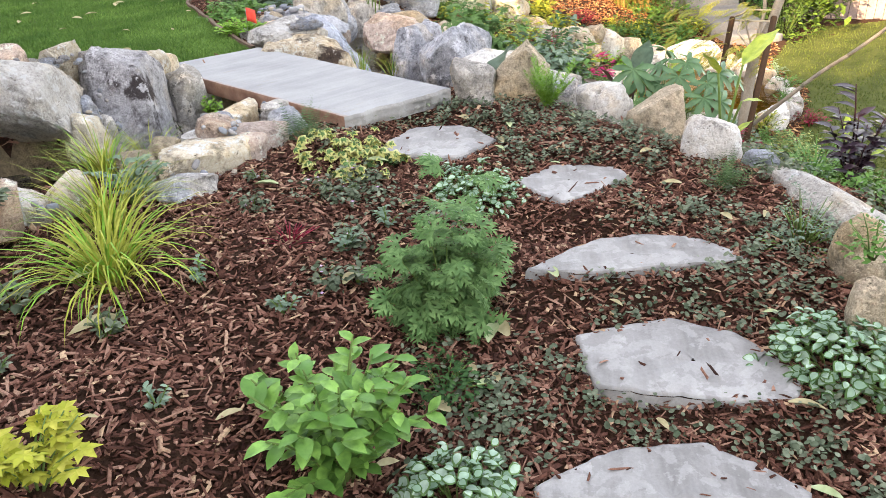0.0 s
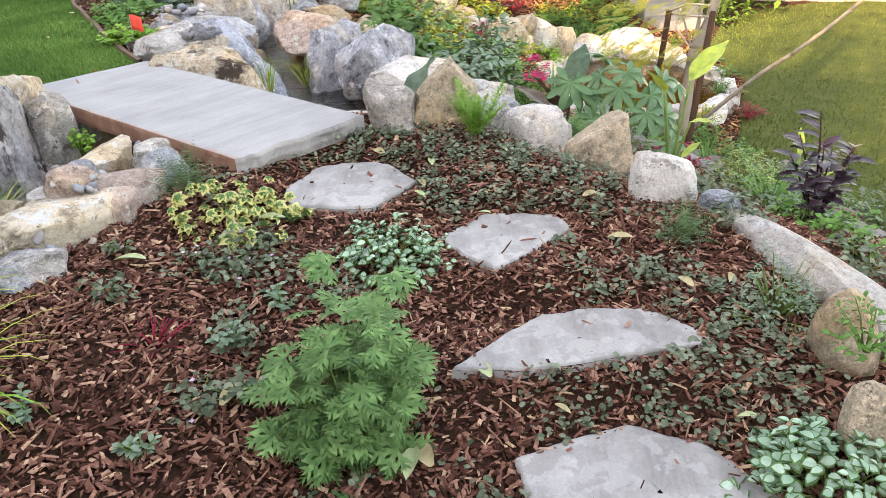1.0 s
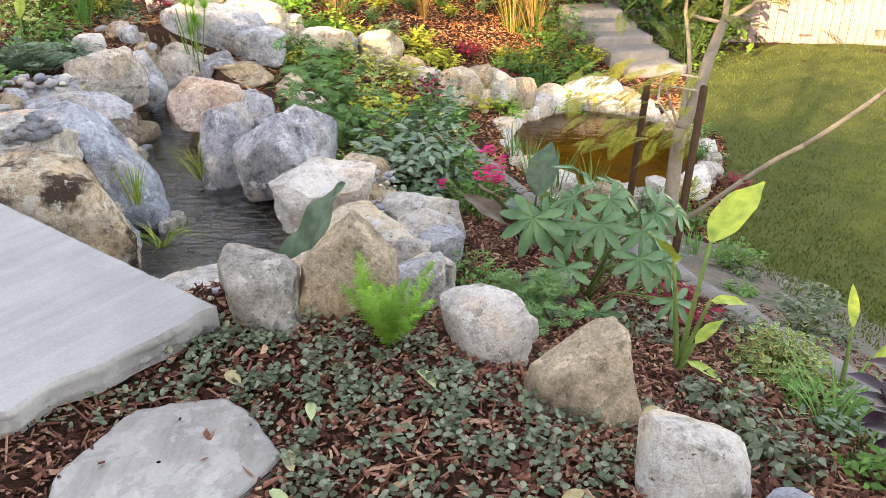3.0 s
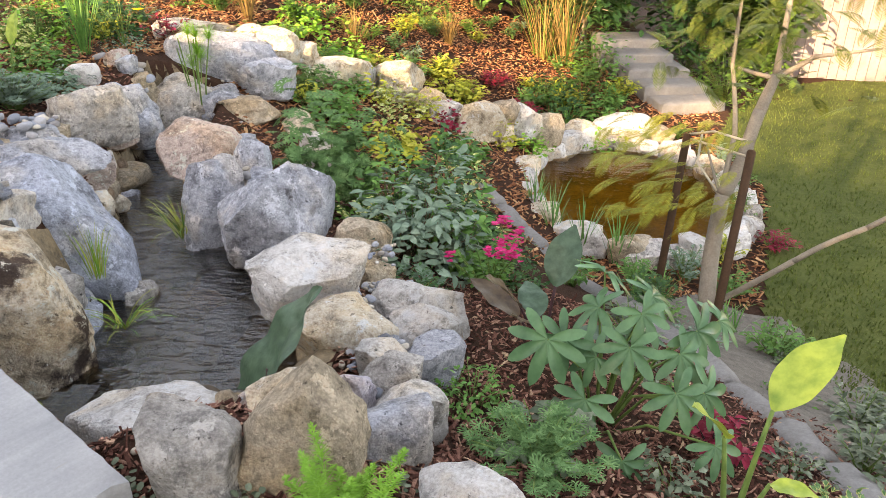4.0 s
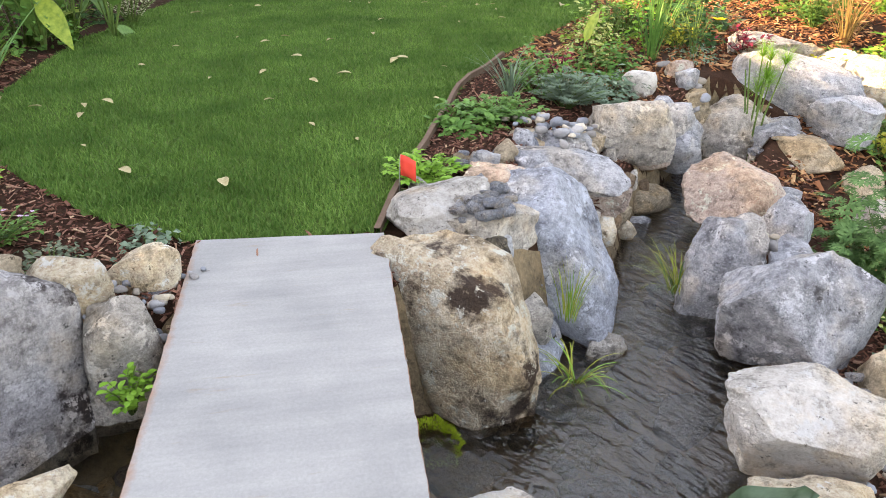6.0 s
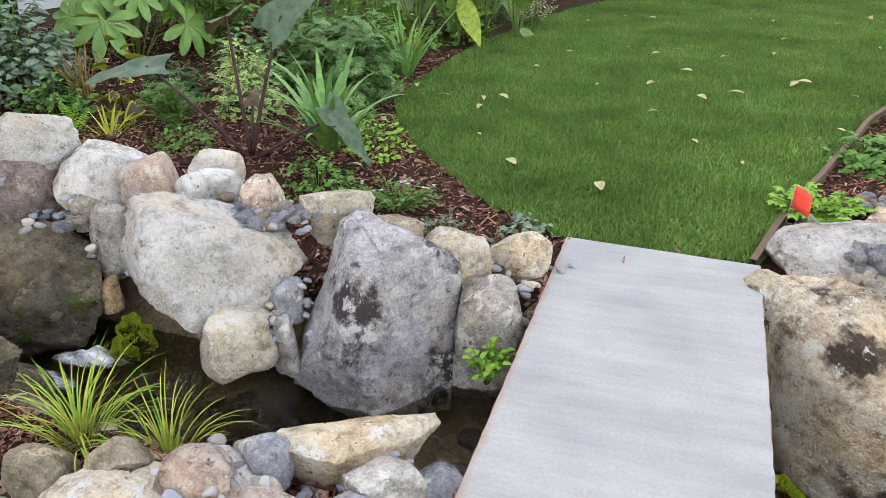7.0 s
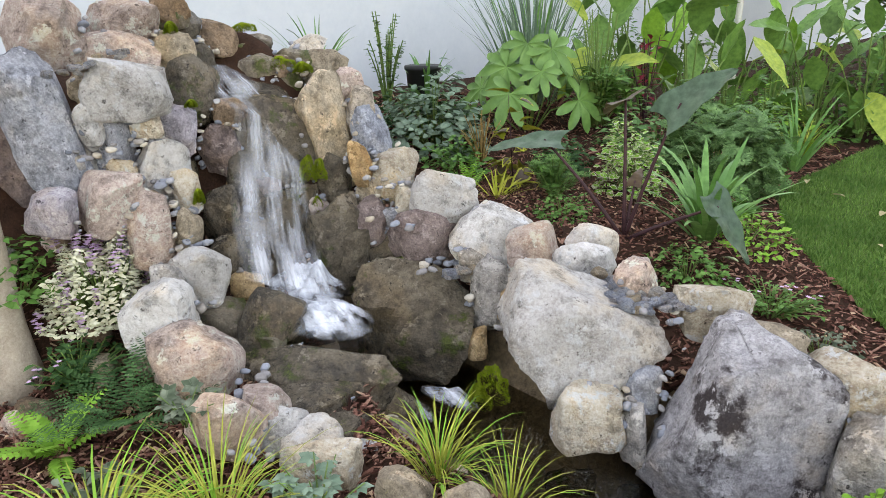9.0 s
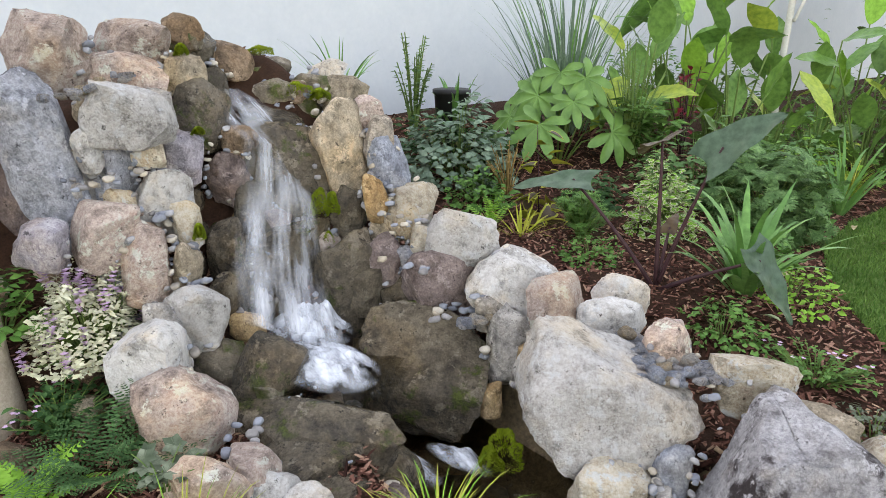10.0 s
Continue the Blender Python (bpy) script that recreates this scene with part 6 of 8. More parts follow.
for (x_, y_, n_, l_) in ((2.12, 7.75, 22, 0.34), (2.0, 8.05, 20, 0.38), (2.62, 7.62, 16, 0.26), (2.3, 8.45, 18, 0.34), (2.75, 8.2, 14, 0.3)):
    tuft("iris_clump", "narrow upright leaves beside the staked tree", "plant", x_, y_, G(x_, y_), n_, l_, 0.016, "strap", (50, 90), (10, 70), "irises by the tree")
for (x_, y_, w_, h_, m_) in ((2.2, 7.1, 0.16, 0.12, "grey"), (2.05, 7.45, 0.14, 0.14, "mid"), (2.75, 7.0, 0.14, 0.10, "cover"), (2.5, 6.4, 0.12, 0.10, "mid"), (2.72, 5.7, 0.16, 0.12, "cover"), (1.6, 6.1, 0.2, 0.16, "cover"), (1.75, 5.75, 0.16, 0.14, "mid"), (1.5, 5.0, 0.16, 0.12, "cover"), (2.1, 5.4, 0.14, 0.12, "cover")):
    mound("low_herb", "low leafy herb by the kerb", "plant", x_, y_, G(x_, y_), w_, w_, h_, 220, 0.032, 0.6, m_, lumps=0.7)

# papyrus in the stream
def papyrus(x, y, z):
    e = thing("papyrus", "clump of papyrus with mop-like heads in the water", "plant", (x, y, z))
    r = random.Random(8)
    s, h = Geo(), Geo()
    for i in range(9):
        a, lean, l = r.uniform(0, 6.28), r.uniform(0.02, 0.22), r.uniform(0.55, 0.95)
        tip = Vector((math.cos(a) * lean * l, math.sin(a) * lean * l, l))
        s.tube([Vector((math.cos(a) * 0.04, math.sin(a) * 0.04, -0.05)), tip * 0.5, tip], [0.008, 0.007, 0.005], 5)
        if i < 6:
            for k in range(130):
                h.blade(tip, r.uniform(0, 6.28), r.uniform(0, 85), 0.17 * r.uniform(0.7, 1.1), 0.004, r.uniform(30, 90), 3)
    joined(part("stem", s, LEAF["stem"], e))
    joined(part("mop_head", h, LEAF["bright"], e))


papyrus(-1.70, 9.25, -0.42)
tuft("grass_tuft", "small golden tuft by the water", "grass", -1.95, 8.6, -0.3, 40, 0.28, 0.008, "yellow_grass", (40, 85), (30, 110))
tuft("grass_tuft", "tuft of rush by the water", "grass", -1.35, 8.85, -0.4, 40, 0.28, 0.008, "strap", (40, 85), (30, 110))

# ---- bed between waterfall and lawn ----
big_leaf_plant("elephant_ear", "dark elephant ear with long stalks and drooping leaves", "plant", -3.13, 3.67, G(-3.13, 3.67), ((80, 14, 0.72, 0.44, 0.24, 48, -50), (200, 6, 0.70, 0.30, 0.26, -12, 20), (72, 56, 0.42, 0.32, 0.24, -50, -20), (160, 20, 0.30, 0.16, 0.09, 40), (262, 34, 0.60, 0.38, 0.18, 2, 25)), "taro", "darkstem", "heart", "bronze")
big_leaf_plant("elephant_ear", "elephant ear at the water with one large dark leaf", "plant", 0.03, 5.12, -0.42, ((38, 6, 0.44, 0.58, 0.47, 60, 14), (160, 30, 0.34, 0.22, 0.15, 18, -30)), "taro", "darkstem", "heart", "bronze")
tuft("agapanthus", "clump of broad strap-shaped green leaves", "plant", -3.30, 4.08, G(-3.3, 4.08), 40, 0.60, 0.060, "strap", (35, 88), (30, 85), spread_=0.05, segs=8)
tuft("agapanthus", "clump of broad strap-shaped green leaves", "plant", -5.6, 5.05, G(-5.6, 5.05), 22, 0.75, 0.05, "strap", (40, 88), (20, 70), spread_=0.05, segs=8)
tuft("agapanthus", "clump of broad strap-shaped green leaves", "plant", -5.9, 2.05, G(-5.9, 2.05), 18, 0.60, 0.05, "strap", (50, 88), (20, 70), spread_=0.05, segs=8)
tuft("golden_sedge", "bright yellow sedge at the lawn edge", "grass", -6.1, 5.25, G(-6.1, 5.25), 120, 0.42, 0.009, "yellow_grass", group="golden sedges", also="bright")
mound("variegated_shrub", "rounded shrub with cream and green leaves", "shrub", -4.05, 3.72, G(-4.05, 3.72), 0.21, 0.21, 0.44, 900, 0.040, 0.6, "white_edged", lumps=0.4, middle="bright")
mound("lacy_bush", "feathery bright green geranium bush", "shrub", -4.6, 4.35, G(-4.6, 4.35), 0.46, 0.42, 0.62, 700, 0.12, 0.3, "lacy", kind="cut", lumps=0.5)
mound("oregano", "rounded grey-green herb with crinkled leaves", "plant", -4.75, 2.35, G(-4.75, 2.35), 0.40, 0.40, 0.55, 950, 0.07, 0.6, "grey", segs=3, lumps=0.5)
leafy("tall_herb", "tall pale herb against the white wall", "plant", -5.7, 1.75, G(-5.7, 1.75), 0.20, 1.0, 14, 16, 0.05, 0.75, "lacy", segs=3)
FX, FY = -5.20, 3.00
fatsia(FX, FY, G(FX, FY), tuple((0.44 * math.cos(k * 2.4) * (0.35 + 0.05 * k), 0.44 * math.sin(k * 2.4) * (0.35 + 0.05 * k), 0.66 - 0.03 * k + 0.08 * math.sin(k * 5.0), 0.22 + 0.04 * math.sin(k * 3.0), k * 137.5 % 360) for k in range(16)), mat="fatsia_light", face=(0.75, 0.1, 0.9), web=0.48)
FX, FY = -5.98, 2.98
tuft("flax_grass", "tall grey-green grass clump before the wall", "grass", FX, FY, G(FX, FY), 150, 1.45, 0.026, "grey", (62, 90), (10, 60), spread_=0.20, segs=8, also="strap")
tuft("flax_grass", "dark arching grass on top of the waterfall", "grass", -4.1, 1.75, 1.05, 26, 0.55, 0.022, "strap", (30, 88), (20, 80), spread_=0.05, segs=8)
mound("coleus", "dark coleus with yellow-edged leaves", "plant", -4.05, 3.02, G(-4.05, 3.02), 0.10, 0.10, 0.60, 34, 0.12, 0.85, "yellow", "heart", middle="bronze", segs=4, lumps=0.7, boxy=0.5, stem="darkstem")
leafy("dry_stem_plant", "sparse plant with pale dry stems", "plant", -4.45, 2.75, G(-4.45, 2.75), 0.16, 0.42, 22, 3, 0.03, 0.5, "straw", stem="straw")
fern("fern", "green fern clump in bark mulch", -3.90, 2.75, G(-3.9, 2.75), 14, 0.30, 0.07, "bright", (45, 88), 35, 14, 0.3, "bright ferns")
tuft("grass_tuft", "tuft of yellow-green striped leaves", "grass", -3.75, 2.95, G(-3.75, 2.95), 24, 0.30, 0.016, "yellow", (20, 70), (20, 80))
leafy("low_herb", "feathery dark herb in mulch", "plant", -3.80, 3.28, G(-3.8, 3.28), 0.20, 0.26, 30, 9, 0.05, 0.3, "mid", kind="divided")
mound("low_herb", "creeping green herb over the rocks", "plant", -3.45, 3.35, G(-3.45, 3.35), 0.18, 0.18, 0.14, 337, 0.028, 0.6, "mid", lumps=0.6)
mound("low_herb", "low green herb beside a boulder", "plant", -2.85, 3.95, G(-2.85, 3.95), 0.20, 0.20, 0.17, 382, 0.034, 0.6, "mid", lumps=0.6)
leafy("low_herb", "low reddish-green herb at the lawn edge", "plant", -2.70, 4.30, G(-2.7, 4.3), 0.26, 0.14, 44, 9, 0.030, 0.6, "mid", segs=2, flower=("lilacflower", 0.12, 0.012, 2))
mound("low_herb", "low green herb at the lawn edge", "plant", -2.35, 4.42, G(-2.35, 4.42), 0.18, 0.18, 0.12, 340, 0.030, 0.6, "cover", lumps=0.6)
mound("low_herb", "dull green herb by the end of the slab", "plant", -2.25, 4.78, G(-2.25, 4.78), 0.11, 0.11, 0.12, 120, 0.035, 0.8, "grey", lumps=0.6)
mound("low_herb", "bright leafy herb by the elephant ear", "plant", -3.35, 4.3, G(-3.35, 4.3), 0.26, 0.26, 0.16, 382, 0.036, 0.6, "bright", lumps=0.6)
for i, (px_, py_, s_) in enumerate(((-5.76, 3.55, 0.90), (-6.07, 3.89, 1.00), (-6.48, 3.76, 1.15), (-6.16, 4.29, 1.05), (-6.58, 4.66, 1.15), (-6.79, 4.18, 1.20), (-6.89, 5.09, 1.20), (-6.85, 5.49, 1.15), (-6.84, 5.90, 1.15), (-7.51, 5.51, 1.30), (-6.90, 6.19, 1.20), (-6.85, 6.54, 1.10))):
    big_leaf_plant("canna", "canna with large upright green and yellow leaves by the wall", "plant", px_, py_, G(px_, py_), tuple((k * 137 + i * 40, 5 + 6 * (k % 3), (0.12 + 0.10 * k) * s_, 0.52 - 0.03 * (k % 3), 0.20, (66, 48, 72, 20, 58, -35)[(k + i) % 6], 30 * (k % 3 - 1)) for k in range(10)), "cannadark", "stem", "oval", ("canna", "bright", "mid", "cannadark")[i % 4])
for i, (px_, py_, h_, m_) in enumerate(((-7.9, 3.6, 0.7, "mid"), (-8.3, 4.6, 0.9, "mid"), (-8.6, 5.6, 1.0, "mid"), (-6.0, 4.7, 0.55, "lacy"), (-4.9, 3.95, 0.4, "lacy"), (-5.2, 2.2, 0.3, "dark"))):
    mound("leafy_bush", "leafy bush filling the bed before the wall", "shrub", px_, py_, G(px_, py_), 0.45, 0.45, h_, 600, 0.075, 0.5, m_, lumps=0.6)
leafy("crimson_plant", "dark red leafy plant before the cannas", "plant", -5.7, 3.9, G(-5.7, 3.9), 0.18, 0.75, 10, 7, 0.09, 0.45, "red", stem="darkstem")
leafy("rosemary", "upright blue-green rosemary bush by cannas", "shrub", -5.3, 3.5, G(-5.3, 3.5), 0.28, 0.85, 26, 26, 0.04, 0.15, "grey", segs=2)
mound("leafy_bush", "mixed dark green bush by the lawn", "shrub", -7.1, 5.8, G(-7.1, 5.8), 0.50, 0.50, 0.9, 650, 0.08, 0.5, "mid", lumps=0.6)
mound("leafy_bush", "dense dark green bush by the lawn", "shrub", -8.1, 6.6, G(-8.1, 6.6), 0.50, 0.50, 0.9, 650, 0.08, 0.5, "dark", lumps=0.6)
fern("fern", "bright green fern at the lawn edge", -7.0, 6.15, G(-7, 6.15), 12, 0.40, 0.12, "bright", (40, 85), 40, 12, 0.4, "bright ferns")
leafy("variegated_shrub", "pale variegated shrub at the lawn edge", "shrub", -7.5, 7.0, G(-7.5, 7.0), 0.30, 0.45, 36, 11, 0.04, 0.6, "white_edged", segs=2)
leafy("lobed_bush", "dark bush with lobed leaves near cannas", "shrub", -5.35, 3.55, G(-5.35, 3.55), 0.3, 0.45, 14, 6, 0.12, 0.5, "mid", kind="lobed")

for (x_, y_, w_, h_, m_) in ((-5.3, 4.7, 0.22, 0.2, "mid"), (-5.0, 4.55, 0.2, 0.2, "bright"), (-5.6, 4.5, 0.3, 0.4, "mid"), (-6.4, 5.0, 0.35, 0.5, "bright"), (-6.8, 5.15, 0.3, 0.4, "canna"), (-5.9, 4.75, 0.25, 0.3, "lacy"), (-4.4, 3.3, 0.18, 0.2, "dark"), (-3.9, 4.2, 0.2, 0.16, "mid"), (-4.3, 2.6, 0.2, 0.2, "mid")):
    mound("bed_plant", "leafy green clump in the bed before the wall", "plant", x_, y_, G(x_, y_), w_, w_, h_, 320, 0.06, 0.5, m_, lumps=0.7, group="clumps of the wall bed")

# ---- foot of the waterfall, near side ----
fern("fern", "dark green divided fern in mulch", -1.50, 1.92, G(-1.50, 1.92), 18, 0.34, 0.16, "fern", (40, 85), 40, 10, 0.42, "dark ferns", True)
fern("fern", "bright green small fern in mulch", -1.36, 1.74, G(-1.36, 1.74), 11, 0.28, 0.10, "bright", (25, 70), 45, 15, 0.36, "bright ferns")
leafy("small_shrub", "dark glossy small-leaved shrub with violet flowers", "plant", -1.68, 1.60, G(-1.68, 1.60), 0.18, 0.22, 36, 10, 0.038, 0.6, "dark", flower=("lilacflower", 0.15, 0.012, 2))
mound("white_thyme", "mound of cream-edged thyme with lilac flowers", "plant", -1.92, 1.58, 0.36, 0.22, 0.21, 0.38, 2700, 0.028, 0.5, "white_edged", lumps=0.4, under=0.15, flower=("lilacflower", 0.010, 0.016, 9))
mound("small_shrub", "bright green leafy clump at the wall", "plant", -1.78, 1.32, 0.5, 0.15, 0.15, 0.30, 220, 0.045, 0.6, "mid", lumps=0.6)
leafy("columbine", "columbine with grey-green lobed leaves", "plant", -1.12, 2.78, 0.16, 0.18, 0.20, 16, 4, 0.04, 0.8, "grey", kind="lobed", lobes=5, spread_=250)
leafy("columbine", "trailing geranium with round lobed leaves", "plant", -1.35, 2.25, 0.30, 0.13, 0.12, 9, 2, 0.05, 0.8, "cover", kind="lobed", lobes=6, spread_=300)
tuft("golden_sedge", "arching yellow-striped sedge in mulch", "grass", -1.05, 2.50, 0.14, 120, 0.42, 0.008, "yellow_grass", group="golden sedges", spread_=0.07, also="bright")
leafy("trailing_herb", "bright trailing herb in the rock joints", "plant", -1.52, 4.35, 0.02, 0.10, 0.14, 14, 7, 0.034, 0.7, "bright", segs=3)


# ---- trees ----
def limb(g, a, b, r0, r1, bend=0.06, seed=0):
    a, b = Vector(a), Vector(b)
    rr = random.Random(seed)
    off = Vector((rr.uniform(-1, 1), rr.uniform(-1, 1), rr.uniform(-0.3, 0.3))) * bend
    pts = [a.lerp(b, k / 7) + off * math.sin(math.pi * k / 7) for k in range(8)]
    g.tube(pts, [r0 + (r1 - r0) * k / 7 for k in range(8)], 9)
    return pts


def staked_tree():
    e = thing("young_tree", "young pale-barked tree tied between two wooden stakes", "tree", (2.42, 7.95, G(2.42, 7.95)))
    g = Geo()
    Z = G(2.42, 7.95)
    limb(g, (-0.10, -0.57, -1.02 - Z), (-0.01, -0.21, -0.32 - Z), 0.058, 0.050, 0.02, 1)
    limb(g, (-0.01, -0.21, -0.32 - Z), (0.12, -0.09, -0.08 - Z), 0.050, 0.046, 0.01, 2)
    limb(g, (0.12, -0.10, -0.10 - Z), (0.22, 0.05, 0.19 - Z), 0.046, 0.042, 0.01, 3)
    limb(g, (0.22, 0.05, 0.18 - Z), (0.32, 0.16, 0.40 - Z), 0.042, 0.034, 0.01, 4)
    limb(g, (-0.01, -0.18, -0.26 - Z), (0.06, -0.02, 0.05 - Z), 0.020, 0.017, 0.02, 5)
    limb(g, (0.06, -0.03, 0.04 - Z), (0.03, 0.19, 0.48 - Z), 0.017, 0.014, 0.02, 6)
    limb(g, (0.03, 0.18, 0.46 - Z), (0.21, 0.78, 1.19 - Z), 0.014, 0.008, 0.05, 7)
    limb(g, (0.31, 0.15, 0.39 - Z), (0.07, 0.18, 0.45 - Z), 0.016, 0.012, 0.02, 8)
    limb(g, (0.31, 0.15, 0.39 - Z), (0.49, 0.02, 0.56 - Z), 0.022, 0.014, 0.02, 9)
    limb(g, (0.48, 0.02, 0.56 - Z), (0.86, -0.05, 0.63 - Z), 0.014, 0.008, 0.03, 10)
    limb(g, (0.32, 0.16, 0.40 - Z), (0.47, 0.54, 1.16 - Z), 0.026, 0.012, 0.05, 11)
    limb(g, (-0.02, -0.22, -0.34 - Z), (-0.08, 0.09, -0.06 - Z), 0.012, 0.007, 0.03, 12)
    trunk = part("trunk", g, BRANCH, e)
    low = Geo()
    limb(low, (-0.06, -0.54, -0.97 - Z), (0.28, -0.84, -0.47 - Z), 0.020, 0.018, 0.02, 7)
    limb(low, (0.27, -0.84, -0.48 - Z), (0.54, -1.02, -0.17 - Z), 0.018, 0.016, 0.02, 8)
    limb(low, (0.54, -1.02, -0.17 - Z), (0.87, -1.16, 0.20 - Z), 0.016, 0.014, 0.03, 9)
    limb(low, (0.86, -1.16, 0.19 - Z), (1.22, -1.17, 0.61 - Z), 0.014, 0.010, 0.04, 10)
    part("branch", low, BRANCH, trunk)
    c, c2 = Geo(), Geo()
    r = random.Random(3)
    for k in range(150):
        p = Vector((r.uniform(-0.5, 1.6), r.uniform(-0.7, 1.0), r.uniform(1.75, 3.6)))
        c.frond(p, r.uniform(0, 6.28), r.uniform(-30, 20), 0.28, 0.13, 45, 24, 0.11)
    for k in range(70):
        p = Vector((r.uniform(-0.75, 0.15), r.uniform(-0.5, 0.4), r.uniform(0.95, 1.5)))
        c2.frond(p, r.uniform(2.2, 4.2), r.uniform(-20, 15), 0.24, 0.12, 45, 26, 0.10)
    for k in range(90):
        p = Vector((0.12, 0.22, 0.73 - Z)) + Vector((r.gauss(0, 0.26), r.gauss(0, 0.26), r.gauss(0.1, 0.18)))
        c.frond(p, r.uniform(0, 6.28), r.uniform(-30, 20), 0.24, 0.11, 45, 24, 0.11)
    # crown in the shaded leaf colour, low foliage in the sunlit one
    part("crown", c, LEAF["crown"], e)
    part("low_foliage", c2, LEAF["pondleaf"], e)
    for top, foot in (((2.28, 8.33, -0.08), (2.12, 7.89, -0.96)), ((2.50, 7.62, 0.04), (2.31, 7.15, -0.89))):
        st = thing("tree_stake", "round brown wooden tree stake leaning in the ground", "stake", top, "tree stakes")
        s = Geo()
        d = (Vector(foot) - Vector(top)).normalized()
        s.tube([d * 1.75, d * 0.012, Vector((0, 0, 0))], [0.028, 0.028, 0.022], 12)
        part("post", s, STAKE, st)
    tie = thing("tree_tie", "pale rubber tie joining the stakes and the tree", "tie", (2.30, 8.31, -0.13))
    t = Geo()
    for pts in ((Vector((0.00, 0.02, 0.05)), Vector((0.07, -0.30, 0.17)), Vector((0.17, -0.66, 0.22))), (Vector((0.00, 0.01, 0.02)), Vector((0.11, -0.35, 0.07)), Vector((0.19, -0.71, 0.13))), (Vector((0.09, 0.04, 0.07)), Vector((-0.04, -0.40, -0.02)), Vector((0.09, -0.57, -0.19)))):
        t.tube(pts, [0.009, 0.009, 0.009], 6)
    part("strap", t, TIE, tie)


staked_tree()


def tree_trunk():
    e = thing("tree", "thick pale tan tree trunk with flared base", "tree", (-1.68, 1.29, G(-1.68, 1.29)))
    g = Geo()
    pts = [Vector((0, 0, -0.15)), Vector((0.0, 0, 0.05)), Vector((-0.01, 0, 0.2)), Vector((-0.03, -0.01, 0.5)), Vector((-0.05, -0.03, 1.0)), Vector((-0.08, -0.05, 2.0)), Vector((-0.1, -0.05, 3.2))]
    g.tube(pts, [0.15, 0.115, 0.09, 0.075, 0.07, 0.068, 0.065], 20)
    part("trunk", g, BARK, e)
    return e


tree_trunk()
birch = thing("birch", "slender white-barked young birch by the wall", "tree", (-6.9, 4.75, G(-6.9, 4.75)))
bg = Geo()
limb(bg, (0, 0, -0.1), (0.06, 0.05, 2.6), 0.035, 0.022, 0.04, 4)
limb(bg, (0.03, 0.03, 1.3), (-0.25, 0.35, 2.2), 0.014, 0.008, 0.04, 5)
part("trunk", bg, plain("birch_bark", (0.45, 0.42, 0.38), (0.70, 0.68, 0.64), 8, 0.8, 0.4, 0.004), birch)
bc = Geo()
for k in range(220):
    p_ = Vector((R.gauss(0, 0.4), R.gauss(0, 0.4), R.uniform(1.7, 3.2)))
    a_ = R.uniform(0, 6.28)
    bc.leaf(p_, (math.cos(a_), math.sin(a_), -0.2), (0, 0, 1), 0.08, 0.05, "oval", 0.2, 0.1, 2)
part("crown", bc, LEAF["mid"], birch)


# ---- falling water ----
def water_part(name, rows, material, parent, label):
    g = Geo()
    g.strip(rows)
    ob = part(name, g, material, parent, label)
    uv, k, n = ob.data.uv_layers.new(), len(rows[0]), len(rows)
    for loop in ob.data.loops:
        i, j = divmod(loop.vertex_index, k)
        uv.data[loop.index].uv = (j / (k - 1), i / (n - 1))
    return ob


def waterfall():
    o = Vector((-2.6, 2.1, 0.2))
    e = thing("waterfall", "thin white waterfall dropping over stacked rocks", "waterfall", o)
    left, right = [Vector(p) - o for p in FALL_LEFT], [Vector(p) - o for p in FALL_RIGHT]
    for layer in range(2):
        rows, n = [], 40
        for i in range(n + 1):
            u = i / n * (len(left) - 1)
            k = min(int(u), len(left) - 2)
            a, b = left[k].lerp(left[k + 1], u - k), right[k].lerp(right[k + 1], u - k)
            rows.append([a.lerp(b, 1.0 * j / 14 - 0.04 + 0.04 * layer) + Vector((0.7, 0.6, 0)) * (0.03 * layer + 0.03 * math.sin(math.pi * j / 14) + 0.02 * noise.noise(Vector((j * 0.7, i * 0.05, layer * 5)))) for j in range(15)])
        water_part("water_curtain", rows, FALL, e, "streaked white falling water")
    for k, (cx, cy, cz, rx, ry, turn, h, fall) in enumerate(FROTHS):
        for layer in range(2):
            rows = []
            for i in range(33):
                rows.append([])
                for j in range(33):
                    x, y = (j / 16 - 1) * rx, (i / 16 - 1) * ry
                    a = radians(turn)
                    p = Vector((cx + x * math.cos(a) - y * math.sin(a), cy + x * math.sin(a) + y * math.cos(a), cz)) - o
                    bell = max(0, 1 - (x / rx) ** 2 - (y / ry) ** 2)
                    p.z += bell * (h * (0.55 + 0.7 * noise.fractal(Vector((p.x * 13, p.y * 13, layer * 7 + k)), 1, 2, 4)) + 0.02 * layer) - fall * y / ry
                    rows[-1].append(p)
            water_part("froth" if k < 2 else "small_cascade", rows, FOAM, e, "white froth at the foot" if k < 2 else "low white cascade into the stream")


FALL_LEFT = ((-2.76, 1.63, 1.27), (-2.67, 1.75, 1.17), (-2.56, 1.93, 1.09), (-2.47, 1.93, 0.85), (-2.18, 2.05, 0.68), (-2.09, 2.13, 0.48))
FALL_RIGHT = ((-3.03, 1.69, 1.25), (-2.92, 1.87, 1.17), (-3.03, 1.95, 0.98), (-2.78, 2.14, 0.78), (-2.77, 2.16, 0.49), (-2.21, 2.44, 0.42))
FROTHS = ((-2.44, 2.23, 0.30, 0.22, 0.18, 50, 0.12, 0.0), (-2.19, 2.41, 0.285, 0.26, 0.20, 50, 0.07, 0.02), (-2.14, 2.74, -0.075, 0.20, 0.08, 60, 0.018, 0.0), (-2.20, 2.95, -0.06, 0.16, 0.09, 60, 0.045, 0.03))
waterfall()
